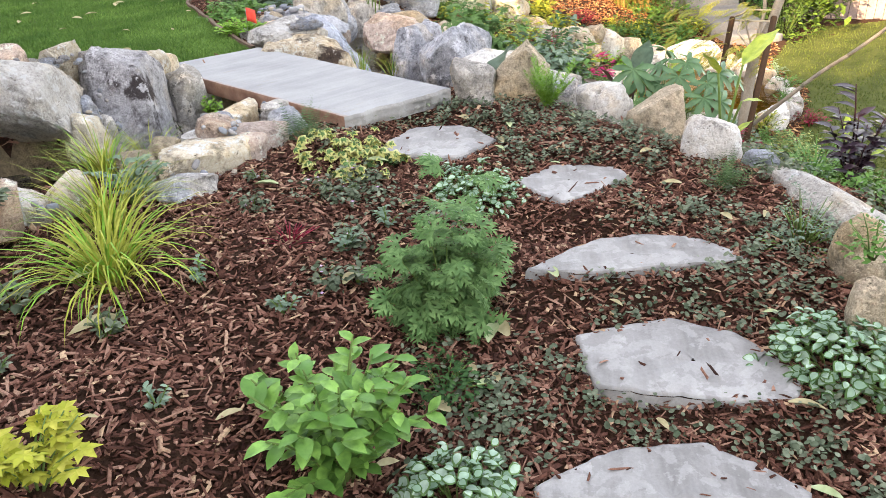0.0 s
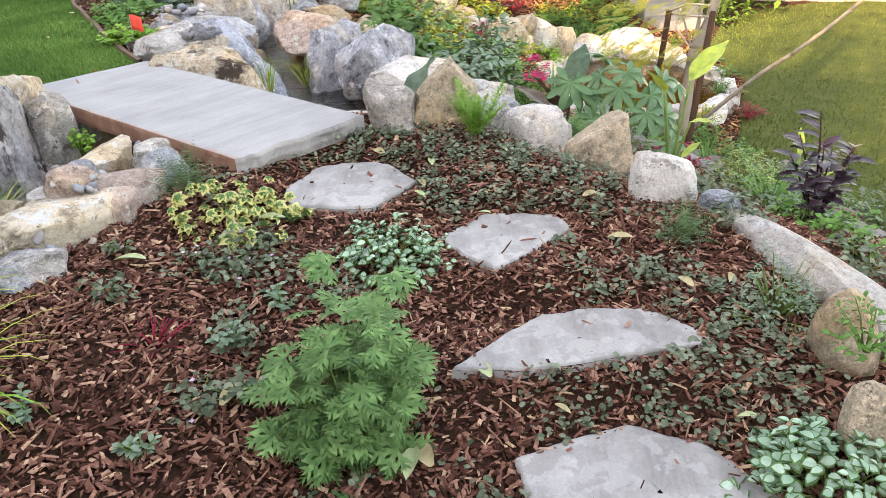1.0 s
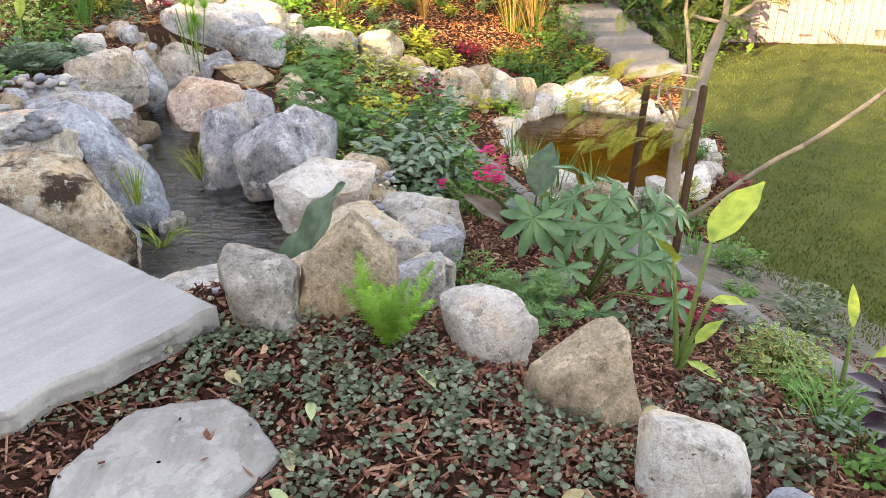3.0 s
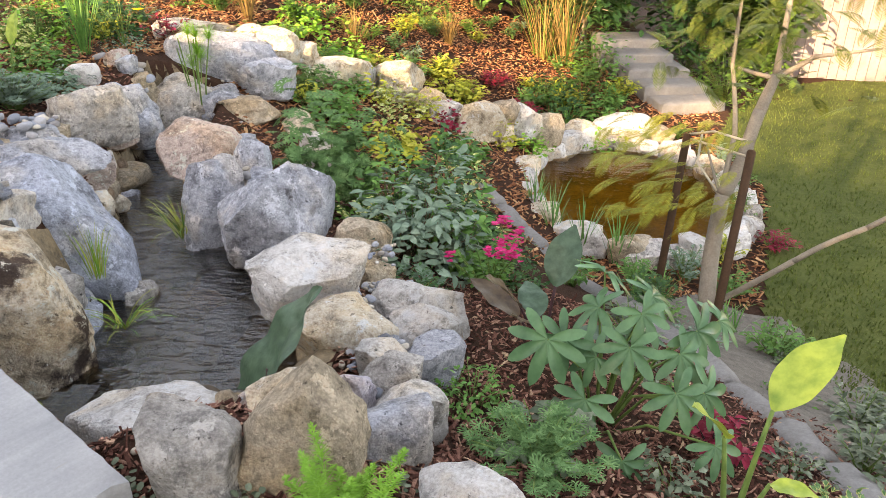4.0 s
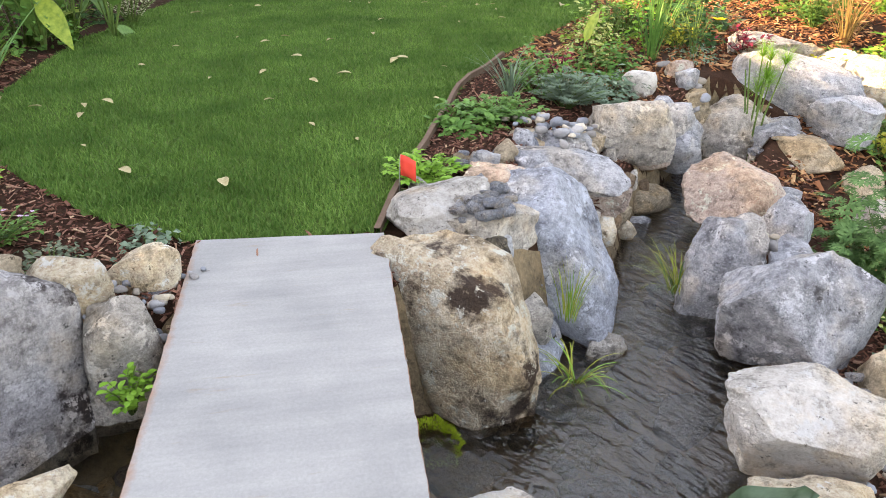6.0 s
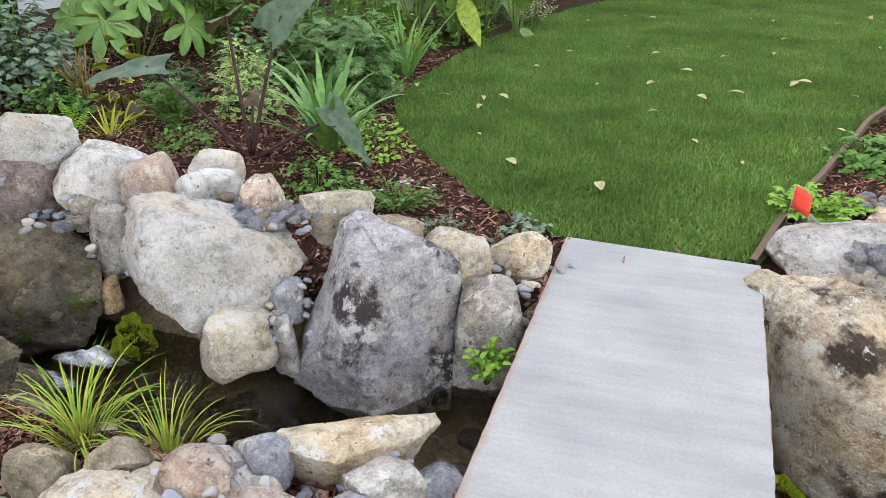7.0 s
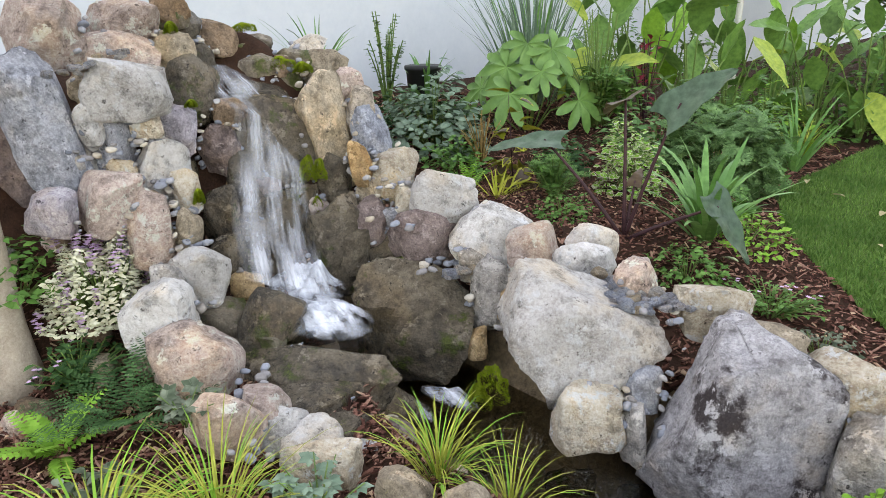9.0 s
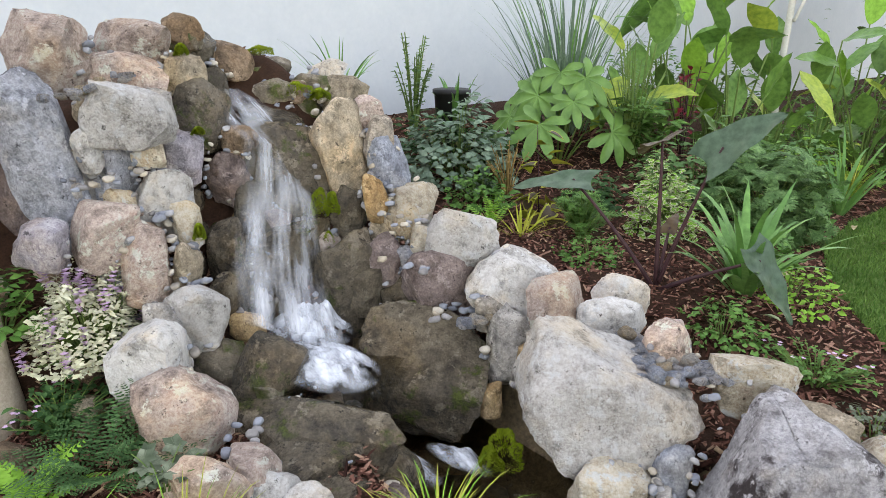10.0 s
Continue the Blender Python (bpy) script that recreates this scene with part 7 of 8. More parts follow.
for (x_, y_, z_, w_, h_) in ((-2.72, 2.02, 0.85, 0.42, 0.55), (-2.58, 2.10, 0.50, 0.45, 0.40), (-2.45, 2.02, 0.30, 0.40, 0.35), (-2.85, 1.92, 1.08, 0.30, 0.25), (-2.62, 2.38, 0.42, 0.30, 0.5)):
    rock("fall", "brownwet", x_ - 0.10, y_ - 0.08, z_, w_, w_ * 0.7, h_, 130, 0, 13, False)
for (x_, y_, z_, s_, t_) in ((-1.95, 6.6, 0.05, 0.42, "warmgrey"), (-1.75, 6.45, 0.1, 0.40, "pink"), (-2.0, 7.2, 0.05, 0.40, "grey"), (-1.75, 7.25, -0.12, 0.42, "warmgrey"), (-1.62, 7.7, -0.2, 0.36, "grey"), (-1.95, 8.05, -0.05, 0.38, "pink"), (-2.15, 8.4, 0.0, 0.36, "warmgrey"), (-2.0, 8.75, -0.15, 0.34, "grey"), (-1.2, 8.2, -0.25, 0.40, "tan"), (-1.0, 8.0, -0.2, 0.34, "grey"),
                             (-0.55, 7.35, -0.25, 0.36, "grey"), (-1.30, 6.02, -0.25, 0.42, "warmgrey"), (-1.15, 5.98, -0.40, 0.30, "blue"), (-1.35, 5.25, -0.30, 0.34, "brownwet"), (-1.55, 5.2, -0.05, 0.30, "tan"), (-1.72, 4.98, 0.0, 0.26, "grey"), (-0.05, 5.25, -0.35, 0.34, "brownwet"), (-0.3, 4.9, -0.3, 0.34, "warmgrey"), (0.05, 4.85, -0.12, 0.26, "cream"), (-0.02, 5.62, -0.3, 0.3, "tan"),
                             (-2.3, 9.0, -0.05, 0.4, "pink"), (-1.55, 9.35, -0.25, 0.4, "grey"), (-0.85, 9.3, -0.4, 0.36, "tan"), (-0.6, 8.9, -0.45, 0.36, "warmgrey")):
    if stream_distance(np.array([x_]), np.array([y_]))[0] > 0.95:
        rock("stream", t_, x_, y_, z_, s_, s_ * 0.85, s_ * 0.8, (x_ * 700) % 180)

for (x_, y_, z_, w_, h_, t_) in ((-1.80, 2.52, 0.14, 0.48, 0.18, "brownwet"), (-1.62, 2.66, 0.10, 0.30, 0.16, "brownwet"), (-1.55, 2.42, 0.22, 0.26, 0.18, "pink"), (-1.74, 2.80, 0.02, 0.30, 0.14, "purple"), (-1.46, 2.62, 0.18, 0.22, 0.16, "white"), (-1.98, 2.74, 0.03, 0.34, 0.16, "brownwet"), (-2.02, 1.86, 0.44, 0.22, 0.2, "warmgrey")):
    rock("bank", t_, x_, y_, z_, w_, w_ * 0.75, h_, (x_ * 900) % 180)

# ---- cobbles and gravel between the boulders ----
BEDSTONES = [rock_mesh(930 + i, (1, 0.8, 0.5), STONE[t], 3, 6, 0.5) for i, t in enumerate(("brownwet", "brown", "tan", "orange", "purple", "grey", "cream"))]
PEBBLES = [rock_mesh(900 + i, (1, 0.8, 0.55), STONE["blue"], 2, 2, 0.25) for i in range(2)] + [rock_mesh(910 + i, (1, 0.75, 0.5), STONE[t], 2, 3, 0.3) for i, t in enumerate(("grey", "warmgrey", "grey", "tan", "purpB"))]


def cobbles(spots, label, seed):
    """Cobbles as single things; the smallest pebbles of a set stay joined."""
    r = random.Random(seed)
    fine = Geo()
    for (x, y, z, n, spread_, size) in spots:
        for k in range(n):
            me = r.choice(PEBBLES)
            s = size * r.uniform(0.55, 1.25)
            px, py = x + r.gauss(0, spread_), y + r.gauss(0, spread_)
            m = pose(px, py, max(z + r.uniform(-0.008, 0.018), ground_at(px, py) + 0.012), r.uniform(-15, 15), r.uniform(-15, 15), r.uniform(0, 360)) @ Matrix.Diagonal((s, s, s, 1))
            if size < 0.056 or y > 6.8:
                o = len(fine.v)
                fine.v += [m @ v.co for v in me.vertices]
                fine.f += [tuple(o + i for i in p.vertices) for p in me.polygons]
            else:
                ob = new("cobble", me)
                ob.matrix_world = m
                tagged(ob, label, "cobble", "river cobbles")
    if fine.v:
        tagged(new("pebbles", fine.mesh("pebbles", PEBBLE)), label.replace("cobble", "pebbles").replace("pebble in", "pebbles in"), "pebbles", kind="stuff")


PEBBLE_BANK = ((0.36, 6.05, -0.16, 22, 0.06, 0.036), (0.30, 6.45, -0.18, 18, 0.06, 0.04), (0.42, 5.72, -0.16, 16, 0.05, 0.036), (0.34, 5.45, -0.16, 14, 0.05, 0.036), (0.15, 6.4, -0.2, 14, 0.05, 0.04))
cobbles(((-2.27, 3.50, 0.47, 14, 0.05, 0.075), (-2.06, 3.66, 0.49, 16, 0.05, 0.07), (-2.08, 3.78, 0.49, 12, 0.05, 0.075), (-2.20, 3.62, 0.49, 14, 0.07, 0.065), (-2.12, 3.7, 0.48, 24, 0.08, 0.04), (-1.82, 4.62, 0.2, 10, 0.04, 0.05), (-1.93, 4.55, 0.24, 8, 0.04, 0.05), (-2.62, 2.86, 0.40, 18, 0.07, 0.045), (-2.5, 2.95, 0.40, 8, 0.05, 0.07), (-2.62, 2.66, 0.58, 10, 0.05, 0.045), (-2.9, 2.45, 0.72, 8, 0.05, 0.04),
         (-2.35, 3.2, 0.22, 10, 0.05, 0.04)), "smooth grey river cobble between boulders", 1)
cobbles(((-2.86, 2.6, 0.70, 16, 0.06, 0.04), (-2.62, 2.95, 0.48, 14, 0.06, 0.045), (-2.16, 1.68, 1.02, 6, 0.03, 0.045), (-2.12, 1.76, 0.86, 6, 0.03, 0.045), (-2.08, 1.55, 1.32, 6, 0.06, 0.06), (-2.25, 1.6, 1.36, 6, 0.05, 0.057), (-2.0, 1.55, 1.0, 7, 0.05, 0.04), (-1.68, 2.32, 0.26, 7, 0.05, 0.04), (-1.3, 2.5, 0.24, 6, 0.06, 0.04)), "small pale pebble in the joints of the rock wall", 2)
cobbles(((-1.40, 5.86, 0.30, 14, 0.06, 0.085), (-1.5, 6.02, 0.30, 12, 0.06, 0.08), (-1.62, 5.80, 0.25, 10, 0.05, 0.06), (-1.93, 6.42, 0.24, 14, 0.07, 0.07), (-1.96, 7.2, 0.22, 14, 0.1, 0.08), (-2.3, 7.26, 0.22, 12, 0.08, 0.07), (-2.0, 6.9, 0.16, 14, 0.12, 0.085), (-2.1, 7.4, 0.14, 18, 0.13, 0.085), (-2.3, 9.2, 0.1, 8, 0.2, 0.1), (0.22, 6.15, -0.22, 16, 0.07, 0.055), (0.02, 6.55, -0.26, 14, 0.06, 0.07), (0.3, 5.75, -0.08, 10, 0.05, 0.045),
         (0.42, 5.5, -0.1, 8, 0.05, 0.07), (-0.75, 7.25, -0.06, 12, 0.08, 0.07), (-1.9, 4.78, 0.20, 10, 0.05, 0.035), (-0.05, 4.75, 0.0, 8, 0.08, 0.05)), "smooth blue-grey river cobble by the stream", 3)
cobbles(PEBBLE_BANK, "small mixed pebbles between the stream boulders", 7)
cobbles(((-0.92, 3.45, -1.0, 12, 0.05, 0.05), (-0.95, 3.12, -1.0, 12, 0.06, 0.05), (-0.88, 3.62, -1.0, 8, 0.05, 0.05), (-1.05, 3.72, -1.0, 12, 0.07, 0.05), (-1.08, 3.45, -1.0, 10, 0.07, 0.05), (-1.15, 3.15, -1.0, 10, 0.07, 0.05), (-1.0, 3.0, -1.0, 10, 0.1, 0.05)), "small grey pebble in the near bank", 4)
# bed stones under the water
r_ = random.Random(21)
for k in range(210):
    i = r_.randrange(len(STREAM) - 1)
    u = r_.random()
    (ax, ay, aw), (bx, by, bw) = STREAM[i], STREAM[i + 1]
    x_, y_ = ax + (bx - ax) * u + r_.gauss(0, 0.18), ay + (by - ay) * u + r_.gauss(0, 0.14)
    ob = new("bed_stone", r_.choice(BEDSTONES))
    s_ = r_.uniform(0.10, 0.42) if k % 3 == 0 else r_.uniform(0.05, 0.16)
    ob.matrix_world = pose(x_, y_, ground_at(x_, y_) + 0.02, 0, 0, r_.uniform(0, 360)) @ Matrix.Diagonal((s_, s_, s_ * 0.8, 1))
    tagged(ob, "smooth stone on the stream bed under water", "stone", "stream bed stones")

# ---- smaller stones that fill the banks and the joints of the waterfall ----
r_ = random.Random(77)
n_ = 0
while n_ < 80:
    i = r_.randrange(len(STREAM) - 1)
    u, side_ = r_.random(), r_.choice((-1, 1))
    (ax, ay, aw), (bx, by, bw) = STREAM[i], STREAM[i + 1]
    l_ = math.hypot(bx - ax, by - ay)
    d_ = (aw + (bw - aw) * u) * r_.uniform(0.95, 1.28)
    x_, y_ = ax + (bx - ax) * u - (by - ay) / l_ * d_ * side_, ay + (by - ay) * u + (bx - ax) / l_ * d_ * side_
    if stream_distance(np.array([x_]), np.array([y_]))[0] < 0.9:
        continue
    n_ += 1
    s_ = r_.uniform(0.08, 0.19)
    g_ = G(x_, y_)
    rock("stream" if y_ > 5.2 else "bank", r_.choice(("warmgrey", "tan", "grey", "cream", "brown", "brownwet", "pink")), x_, y_, g_ + s_ * 0.12, s_, s_ * 0.8, s_ * 0.75, r_.uniform(0, 180))
for k in range(70):
    q_, p_ = r_.uniform(0.1, 1.25), r_.uniform(1.9, 3.9)
    x_, y_ = -0.75 * q_ - 0.66 * p_, -0.66 * q_ + 0.75 * p_
    s_ = r_.uniform(0.08, 0.18)
    wet_ = 2.75 < p_ < 3.35
    rock("fall", r_.choice(("brownwet", "brownwet", "purple") if wet_ else ("warmgrey", "pink", "tan", "brown", "grey")), x_, y_, G(x_, y_) + 0.02, s_, s_ * 0.8, s_ * 0.9, r_.uniform(0, 180))

for k in range(26):
    u_ = r_.random()
    x_, y_ = -1.78 - 0.55 * u_ + r_.gauss(0, 0.16), 6.1 + 3.3 * u_ + r_.gauss(0, 0.15)
    s_ = r_.uniform(0.10, 0.22)
    rock("stream", r_.choice(("warmgrey", "grey", "pink", "tan", "grey")), x_, y_, G(x_, y_) + 0.05, s_, s_ * 0.8, s_ * 0.7, r_.uniform(0, 180))

def joint_pebbles(zones, face, per, size, label, seed, reach=1.15):
    """Small pebbles that fill the joints between neighbouring stones."""
    r, g = random.Random(seed), Geo()
    face = Vector(face).normalized()
    stones = [q for q in SET if q[0] in zones and q[2] > 0.05]
    for i, (_, a, ra, sa) in enumerate(stones):
        for _, b, rb, sb in stones[i + 1:]:
            d = (b - a).length
            if not 0.4 * (ra + rb) < d < reach * (ra + rb):
                continue
            across = (b - a).normalized().cross(face)
            m = a.lerp(b, ra / (ra + rb)) + face * (0.50 * min(ra, rb))
            for k in range(per):
                p = m + across * r.gauss(0, 0.45 * min(ra, rb)) + face * r.uniform(-0.025, 0.015)
                me = r.choice(PEBBLES)
                s = size * r.choice((0.5, 0.7, 1.0, 1.0, 1.4))
                t = pose(*p, r.uniform(-40, 40), r.uniform(-40, 40), r.uniform(0, 360)) @ Matrix.Diagonal((s, s, s, 1))
                o = len(g.v)
                g.v += [t @ v.co for v in me.vertices]
                g.f += [tuple(o + n for n in f.vertices) for f in me.polygons]
    tagged(new("pebbles", g.mesh("pebbles", PEBBLE)), label, "pebbles", kind="stuff")


joint_pebbles(("fall",), (0.70, 0.50, 0.45), 5, 0.034, "small mixed pebbles packed in the rock wall joints", 51)
joint_pebbles(("bank", "near"), (0.45, -0.1, 0.9), 4, 0.036, "small grey pebbles packed between bank stones", 52)
joint_pebbles(("stream",), (0.05, -0.35, 0.95), 4, 0.048, "small pebbles packed between stream boulders", 53, 1.0)

# ---- moss ----
def moss_clump(x, y, z, w, d, h, seed):
    e = thing("moss_clump", "cushion of bright yellow-green moss on wet rock", "moss", (x, y, z), "moss cushions")
    r = random.Random(seed)
    g = Geo()
    for k in range(1700):
        a, t = r.uniform(0, 6.28), math.acos(r.uniform(0, 1))
        p = Vector((math.cos(a) * math.sin(t) * w / 2, math.sin(a) * math.sin(t) * d / 2, math.cos(t) * h))
        p *= 0.85 + 0.3 * noise.noise(p * 25)
        g.leaf(p, (math.cos(a) * math.sin(t), math.sin(a) * math.sin(t), math.cos(t) + 0.3), (0.3, 0.1, 1), 0.011, 0.006, "lance", 0.1, 0, 2)
    joined(part("cushion", g, LEAF["moss"], e))


for m_ in ((-2.12, 3.14, 0.0, 0.12, 0.14, 0.17), (-0.98, 5.2, -0.33, 0.26, 0.22, 0.10), (-2.16, 3.08, -0.06, 0.09, 0.10, 0.10), (-3.05, 1.76, 1.4, 0.14, 0.14, 0.04), (-3.05, 1.95, 1.22, 0.15, 0.15, 0.06), (-3.07, 2.05, 1.2, 0.1, 0.1, 0.05), (-2.85, 2.08, 0.84, 0.07, 0.07, 0.13), (-2.76, 2.16, 0.72, 0.08, 0.08, 0.14), (-2.76, 2.19, 0.51, 0.09, 0.09, 0.15), (-2.15, 1.93, 0.78, 0.04, 0.04, 0.06), (-2.46, 1.77, 1.12, 0.05, 0.05, 0.03), (-2.77, 2.22, 0.73, 0.06, 0.06, 0.11), (-2.73, 2.14, 0.48, 0.07, 0.07, 0.11), (-2.61, 1.63, 1.42, 0.06, 0.06, 0.05)):
    moss_clump(*m_, seed=int(m_[0] * -100))

# ---- lawn edging, marker flag, nursery pot ----
def edging():
    e = thing("lawn_edging", "brown flexible board edging the lawn", "edging", (-1.75, 5.6, 0.2))
    line = [(-1.70, 5.55), (-1.95, 5.85), (-2.25, 6.25), (-2.6, 6.75), (-2.92, 7.2), (-3.18, 7.55), (-3.36, 7.85), (-3.5, 8.2), (-3.72, 8.7)]
    fine = []
    for i in range(len(line) - 1):
        for k in range(5):
            fine.append(Vector((*line[i], 0)).lerp(Vector((*line[i + 1], 0)), k / 5))
    g, rows = Geo(), []
    for i, p in enumerate(fine):
        d = (fine[min(i + 1, len(fine) - 1)] - fine[max(i - 1, 0)]).normalized()
        s = Vector((-d.y, d.x, 0)) * 0.014
        z = ground_at(p.x, p.y)
        q = p - Vector((-1.75, 5.6, 0.2))
        rows.append([q - s + Vector((0, 0, z - 0.06)), q - s + Vector((0, 0, z + 0.055)), q + s + Vector((0, 0, z + 0.055)), q + s + Vector((0, 0, z - 0.06))])
    g.strip(rows)
    part("board", g, EDGING, e, smooth=False)


edging()
fl = thing("marker_flag", "small red plastic marker flag on a wire", "flag", (-1.84, 5.80, G(-1.84, 5.8)))
wg = Geo()
wg.tube([Vector((0, 0, -0.05)), Vector((0.005, 0, 0.15)), Vector((0.012, 0.004, 0.30))], [0.0015] * 3, 5)
wire = part("wire", wg, WIRE, fl)
fg_ = Geo()
fg_.strip([[Vector((0.012 + 0.075 * u * math.cos(0.7), 0.004 + 0.075 * u * math.sin(0.7) + 0.006 * math.sin(u * 5), 0.30 - 0.10 * v - 0.03 * u)) for v in (0, 0.33, 0.66, 1)] for u in (0, 0.25, 0.5, 0.75, 1)])
fl_ob = part("flag", fg_, FLAG, wire)
fl_ob.modifiers.new("thickness", "SOLIDIFY").thickness = 0.0008
pot = thing("nursery_pot", "black plastic nursery pot near the white wall", "pot", (-6.0, 2.0, G(-6.0, 2.0)))
pg = Geo()
pg.tube([Vector((0, 0, 0)), Vector((0, 0, 0.28)), Vector((0, 0, 0.29)), Vector((0, 0, 0.32))], [0.13, 0.15, 0.165, 0.165], 24)
part("body", pg, BLACK, pot)


# ---- kerb along the foot of the bed ----
def kerb():
    e = thing("kerb_edging", "rough grey stone kerb between bed and lawn", "kerb", (2.3, 6.0, -0.8))
    o = Vector((2.3, 6.0, -0.8))
    line = [(0.75, 9.9), (1.1, 9.4), (1.4, 9.0), (1.62, 8.5), (1.75, 7.9), (1.9, 7.2), (2.1, 6.5), (2.28, 5.9), (2.36, 5.3), (2.42, 4.8), (2.5, 4.2), (2.6, 3.5)]
    fine = []
    for i in range(len(line) - 1):
        for k in range(8):
            fine.append(Vector((*line[i], 0)).lerp(Vector((*line[i + 1], 0)), k / 8))
    for first in range(0, len(fine) - 5, 5):
        g, rows, piece = Geo(), [], fine[first: first + 6]
        grow = far_k.uniform(0.85, 1.1)
        for i, p in enumerate(piece):
            d = (piece[min(i + 1, 5)] - piece[max(i - 1, 0)]).normalized()
            s = Vector((-d.y, d.x, 0))
            z = ground_at(p.x, p.y)
            if i in (0, 5):
                p = p + d * (0.012 if i == 0 else -0.012)
            row = []
            for a, h in ((-0.105, -0.12), (-0.10, 0.02), (-0.05, 0.05), (0.05, 0.055), (0.10, 0.02), (0.105, -0.12)):
                w = Vector((p.x, p.y, z)) + s * ((a + 0.02 * noise.noise(p * 6 + Vector((a * 9, 0, 0)))) * grow) - o
                w.z += h - (0.03 if i in (0, 5) else 0) + 0.025 * noise.noise(p * 9 + Vector((0, a * 30, 2)))
                row.append(w)
            rows.append(row)
        g.strip(rows)
        g.f += [tuple(range(6))[::-1], tuple(range(30, 36))]
        part("kerb_stone", g, CONCRETE, e)


far_k = random.Random(9)
kerb()

# ---- rocks round the pond and the sunny far bank ----
r_ = random.Random(31)
for k in range(34):
    a = 2 * math.pi * k / 34 + r_.uniform(-0.06, 0.06)
    cx, cy, rx, ry = POND
    x_, y_ = cx + math.cos(a) * rx * 1.16, cy + math.sin(a) * ry * 1.12
    s_ = r_.uniform(0.26, 0.5)
    rock("pond", r_.choice(("cream", "white", "white", "warmgrey", "tan")), x_, y_, -1.52 + r_.uniform(-0.03, 0.08), s_, s_ * 0.8, s_ * r_.uniform(0.5, 0.8), math.degrees(a) + 90)
for (t_, x_, y_, z_, w_, h_) in (("cream", -1.43, 10.83, 0.12, 0.50, 0.37), ("white", -1.70, 10.79, 0.18, 0.40, 0.25), ("tan", -1.98, 10.75, 0.19, 0.34, 0.23), ("cream", -0.94, 11.11, -0.24, 0.82, 0.48), ("white", -0.65, 11.32, -0.30, 0.42, 0.36), ("cream", -0.18, 11.49, -0.34, 0.55, 0.45), ("tan", 0.11, 11.43, -0.62, 0.42, 0.28), ("white", 0.33, 11.43, -0.75, 0.42, 0.36), ("cream", 0.72, 11.46, -0.85, 0.57, 0.62), ("tan", 1.02, 11.62, -0.79, 0.36, 0.33), ("cream", 1.00, 11.49, -1.09, 0.26, 0.48), ("white", 1.24, 11.76, -0.88, 0.48, 0.36), ("tan", 1.54, 12.05, -1.08, 0.44, 0.37), ("cream", 2.07, 12.62, -1.31, 0.46, 0.39), ("white", 2.61, 12.89, -1.27, 0.86, 0.37), ("tan", 3.03, 12.85, -1.40, 0.59, 0.33), ("cream", 2.39, 12.73, -1.45, 0.53, 0.27), ("cream", -1.18, 10.94, -0.01, 0.34, 0.23), ("warmgrey", -0.50, 11.26, -0.55, 0.36, 0.24), ("tan", -0.28, 11.18, -0.84, 0.42, 0.36), ("warmgrey", 0.22, 11.24, -1.08, 0.36, 0.30), ("tan", 0.47, 11.25, -1.24, 0.36, 0.36)):
    rock("pond", t_, x_, y_, z_ - 0.12 * h_, w_ * 1.1, w_ * 0.8, h_ * 0.72, r_.uniform(5, 30))

# ---- stone steps up the far bank ----
def step_slab(w, d, h, seed):
    r = random.Random(seed)
    g, rim = Geo(), []
    for ax, ay, bx, by in ((-1, -1, 1, -1), (1, -1, 1, 1), (1, 1, -1, 1), (-1, 1, -1, -1)):
        for k in range(8):
            u = k / 8
            p = Vector(((ax + (bx - ax) * u) * w / 2, (ay + (by - ay) * u) * d / 2, 0))
            rim.append(p * (1 + 0.05 * noise.noise(Vector((p.x * 3, p.y * 3, seed)))))
    rows = []
    for f, z in ((1.0, -h), (1.01, -h * 0.5), (1.0, -0.02), (0.98, 0.0), (0.6, 0.004), (0.02, 0.0)):
        rows.append([Vector((p.x * f, p.y * f, z + (0.006 * noise.noise(p * 7 + Vector((0, 0, seed))) if z > -0.1 else 0))) for p in rim + rim[:1]])
    g.strip(rows)
    return g


for k in range(5):
    u = k / 5
    st = thing("stone_step", "wide grey stone step up the far bank", "step", (3.75 - 0.75 * u, 14.3 + 2.6 * u, -1.42 + 0.13 * k + 0.10), "far stone steps", 12 - 10 * u)
    part("slab", step_slab(0.98, 0.86, 0.5, k), CONCRETE, st)

# ---- far bank planting, in the sun ----
for (x_, y_, w_, h_, m_) in ((-0.41, 11.04, 0.25, 0.25, "yellow"), (-0.68, 10.92, 0.20, 0.20, "mid"), (-0.19, 10.79, 0.30, 0.35, "variegated"), (0.06, 11.29, 0.22, 0.30, "yellow"), (0.35, 11.33, 0.20, 0.25, "red"), (0.97, 11.51, 0.25, 0.25, "yellow"), (1.33, 11.73, 0.25, 0.30, "bright"), (-1.74, 10.47, 0.20, 0.25, "yellow"), (-1.03, 10.67, 0.25, 0.20, "mid"), (2.27, 12.61, 0.30, 0.25, "bright"), (2.61, 12.72, 0.30, 0.30, "yellow")):
    mound("bank_plant", "low leafy plant between sunlit bank boulders", "plant", x_, y_, G(x_, y_), w_, w_, h_, 220, 0.07, 0.5, m_, lumps=0.8)

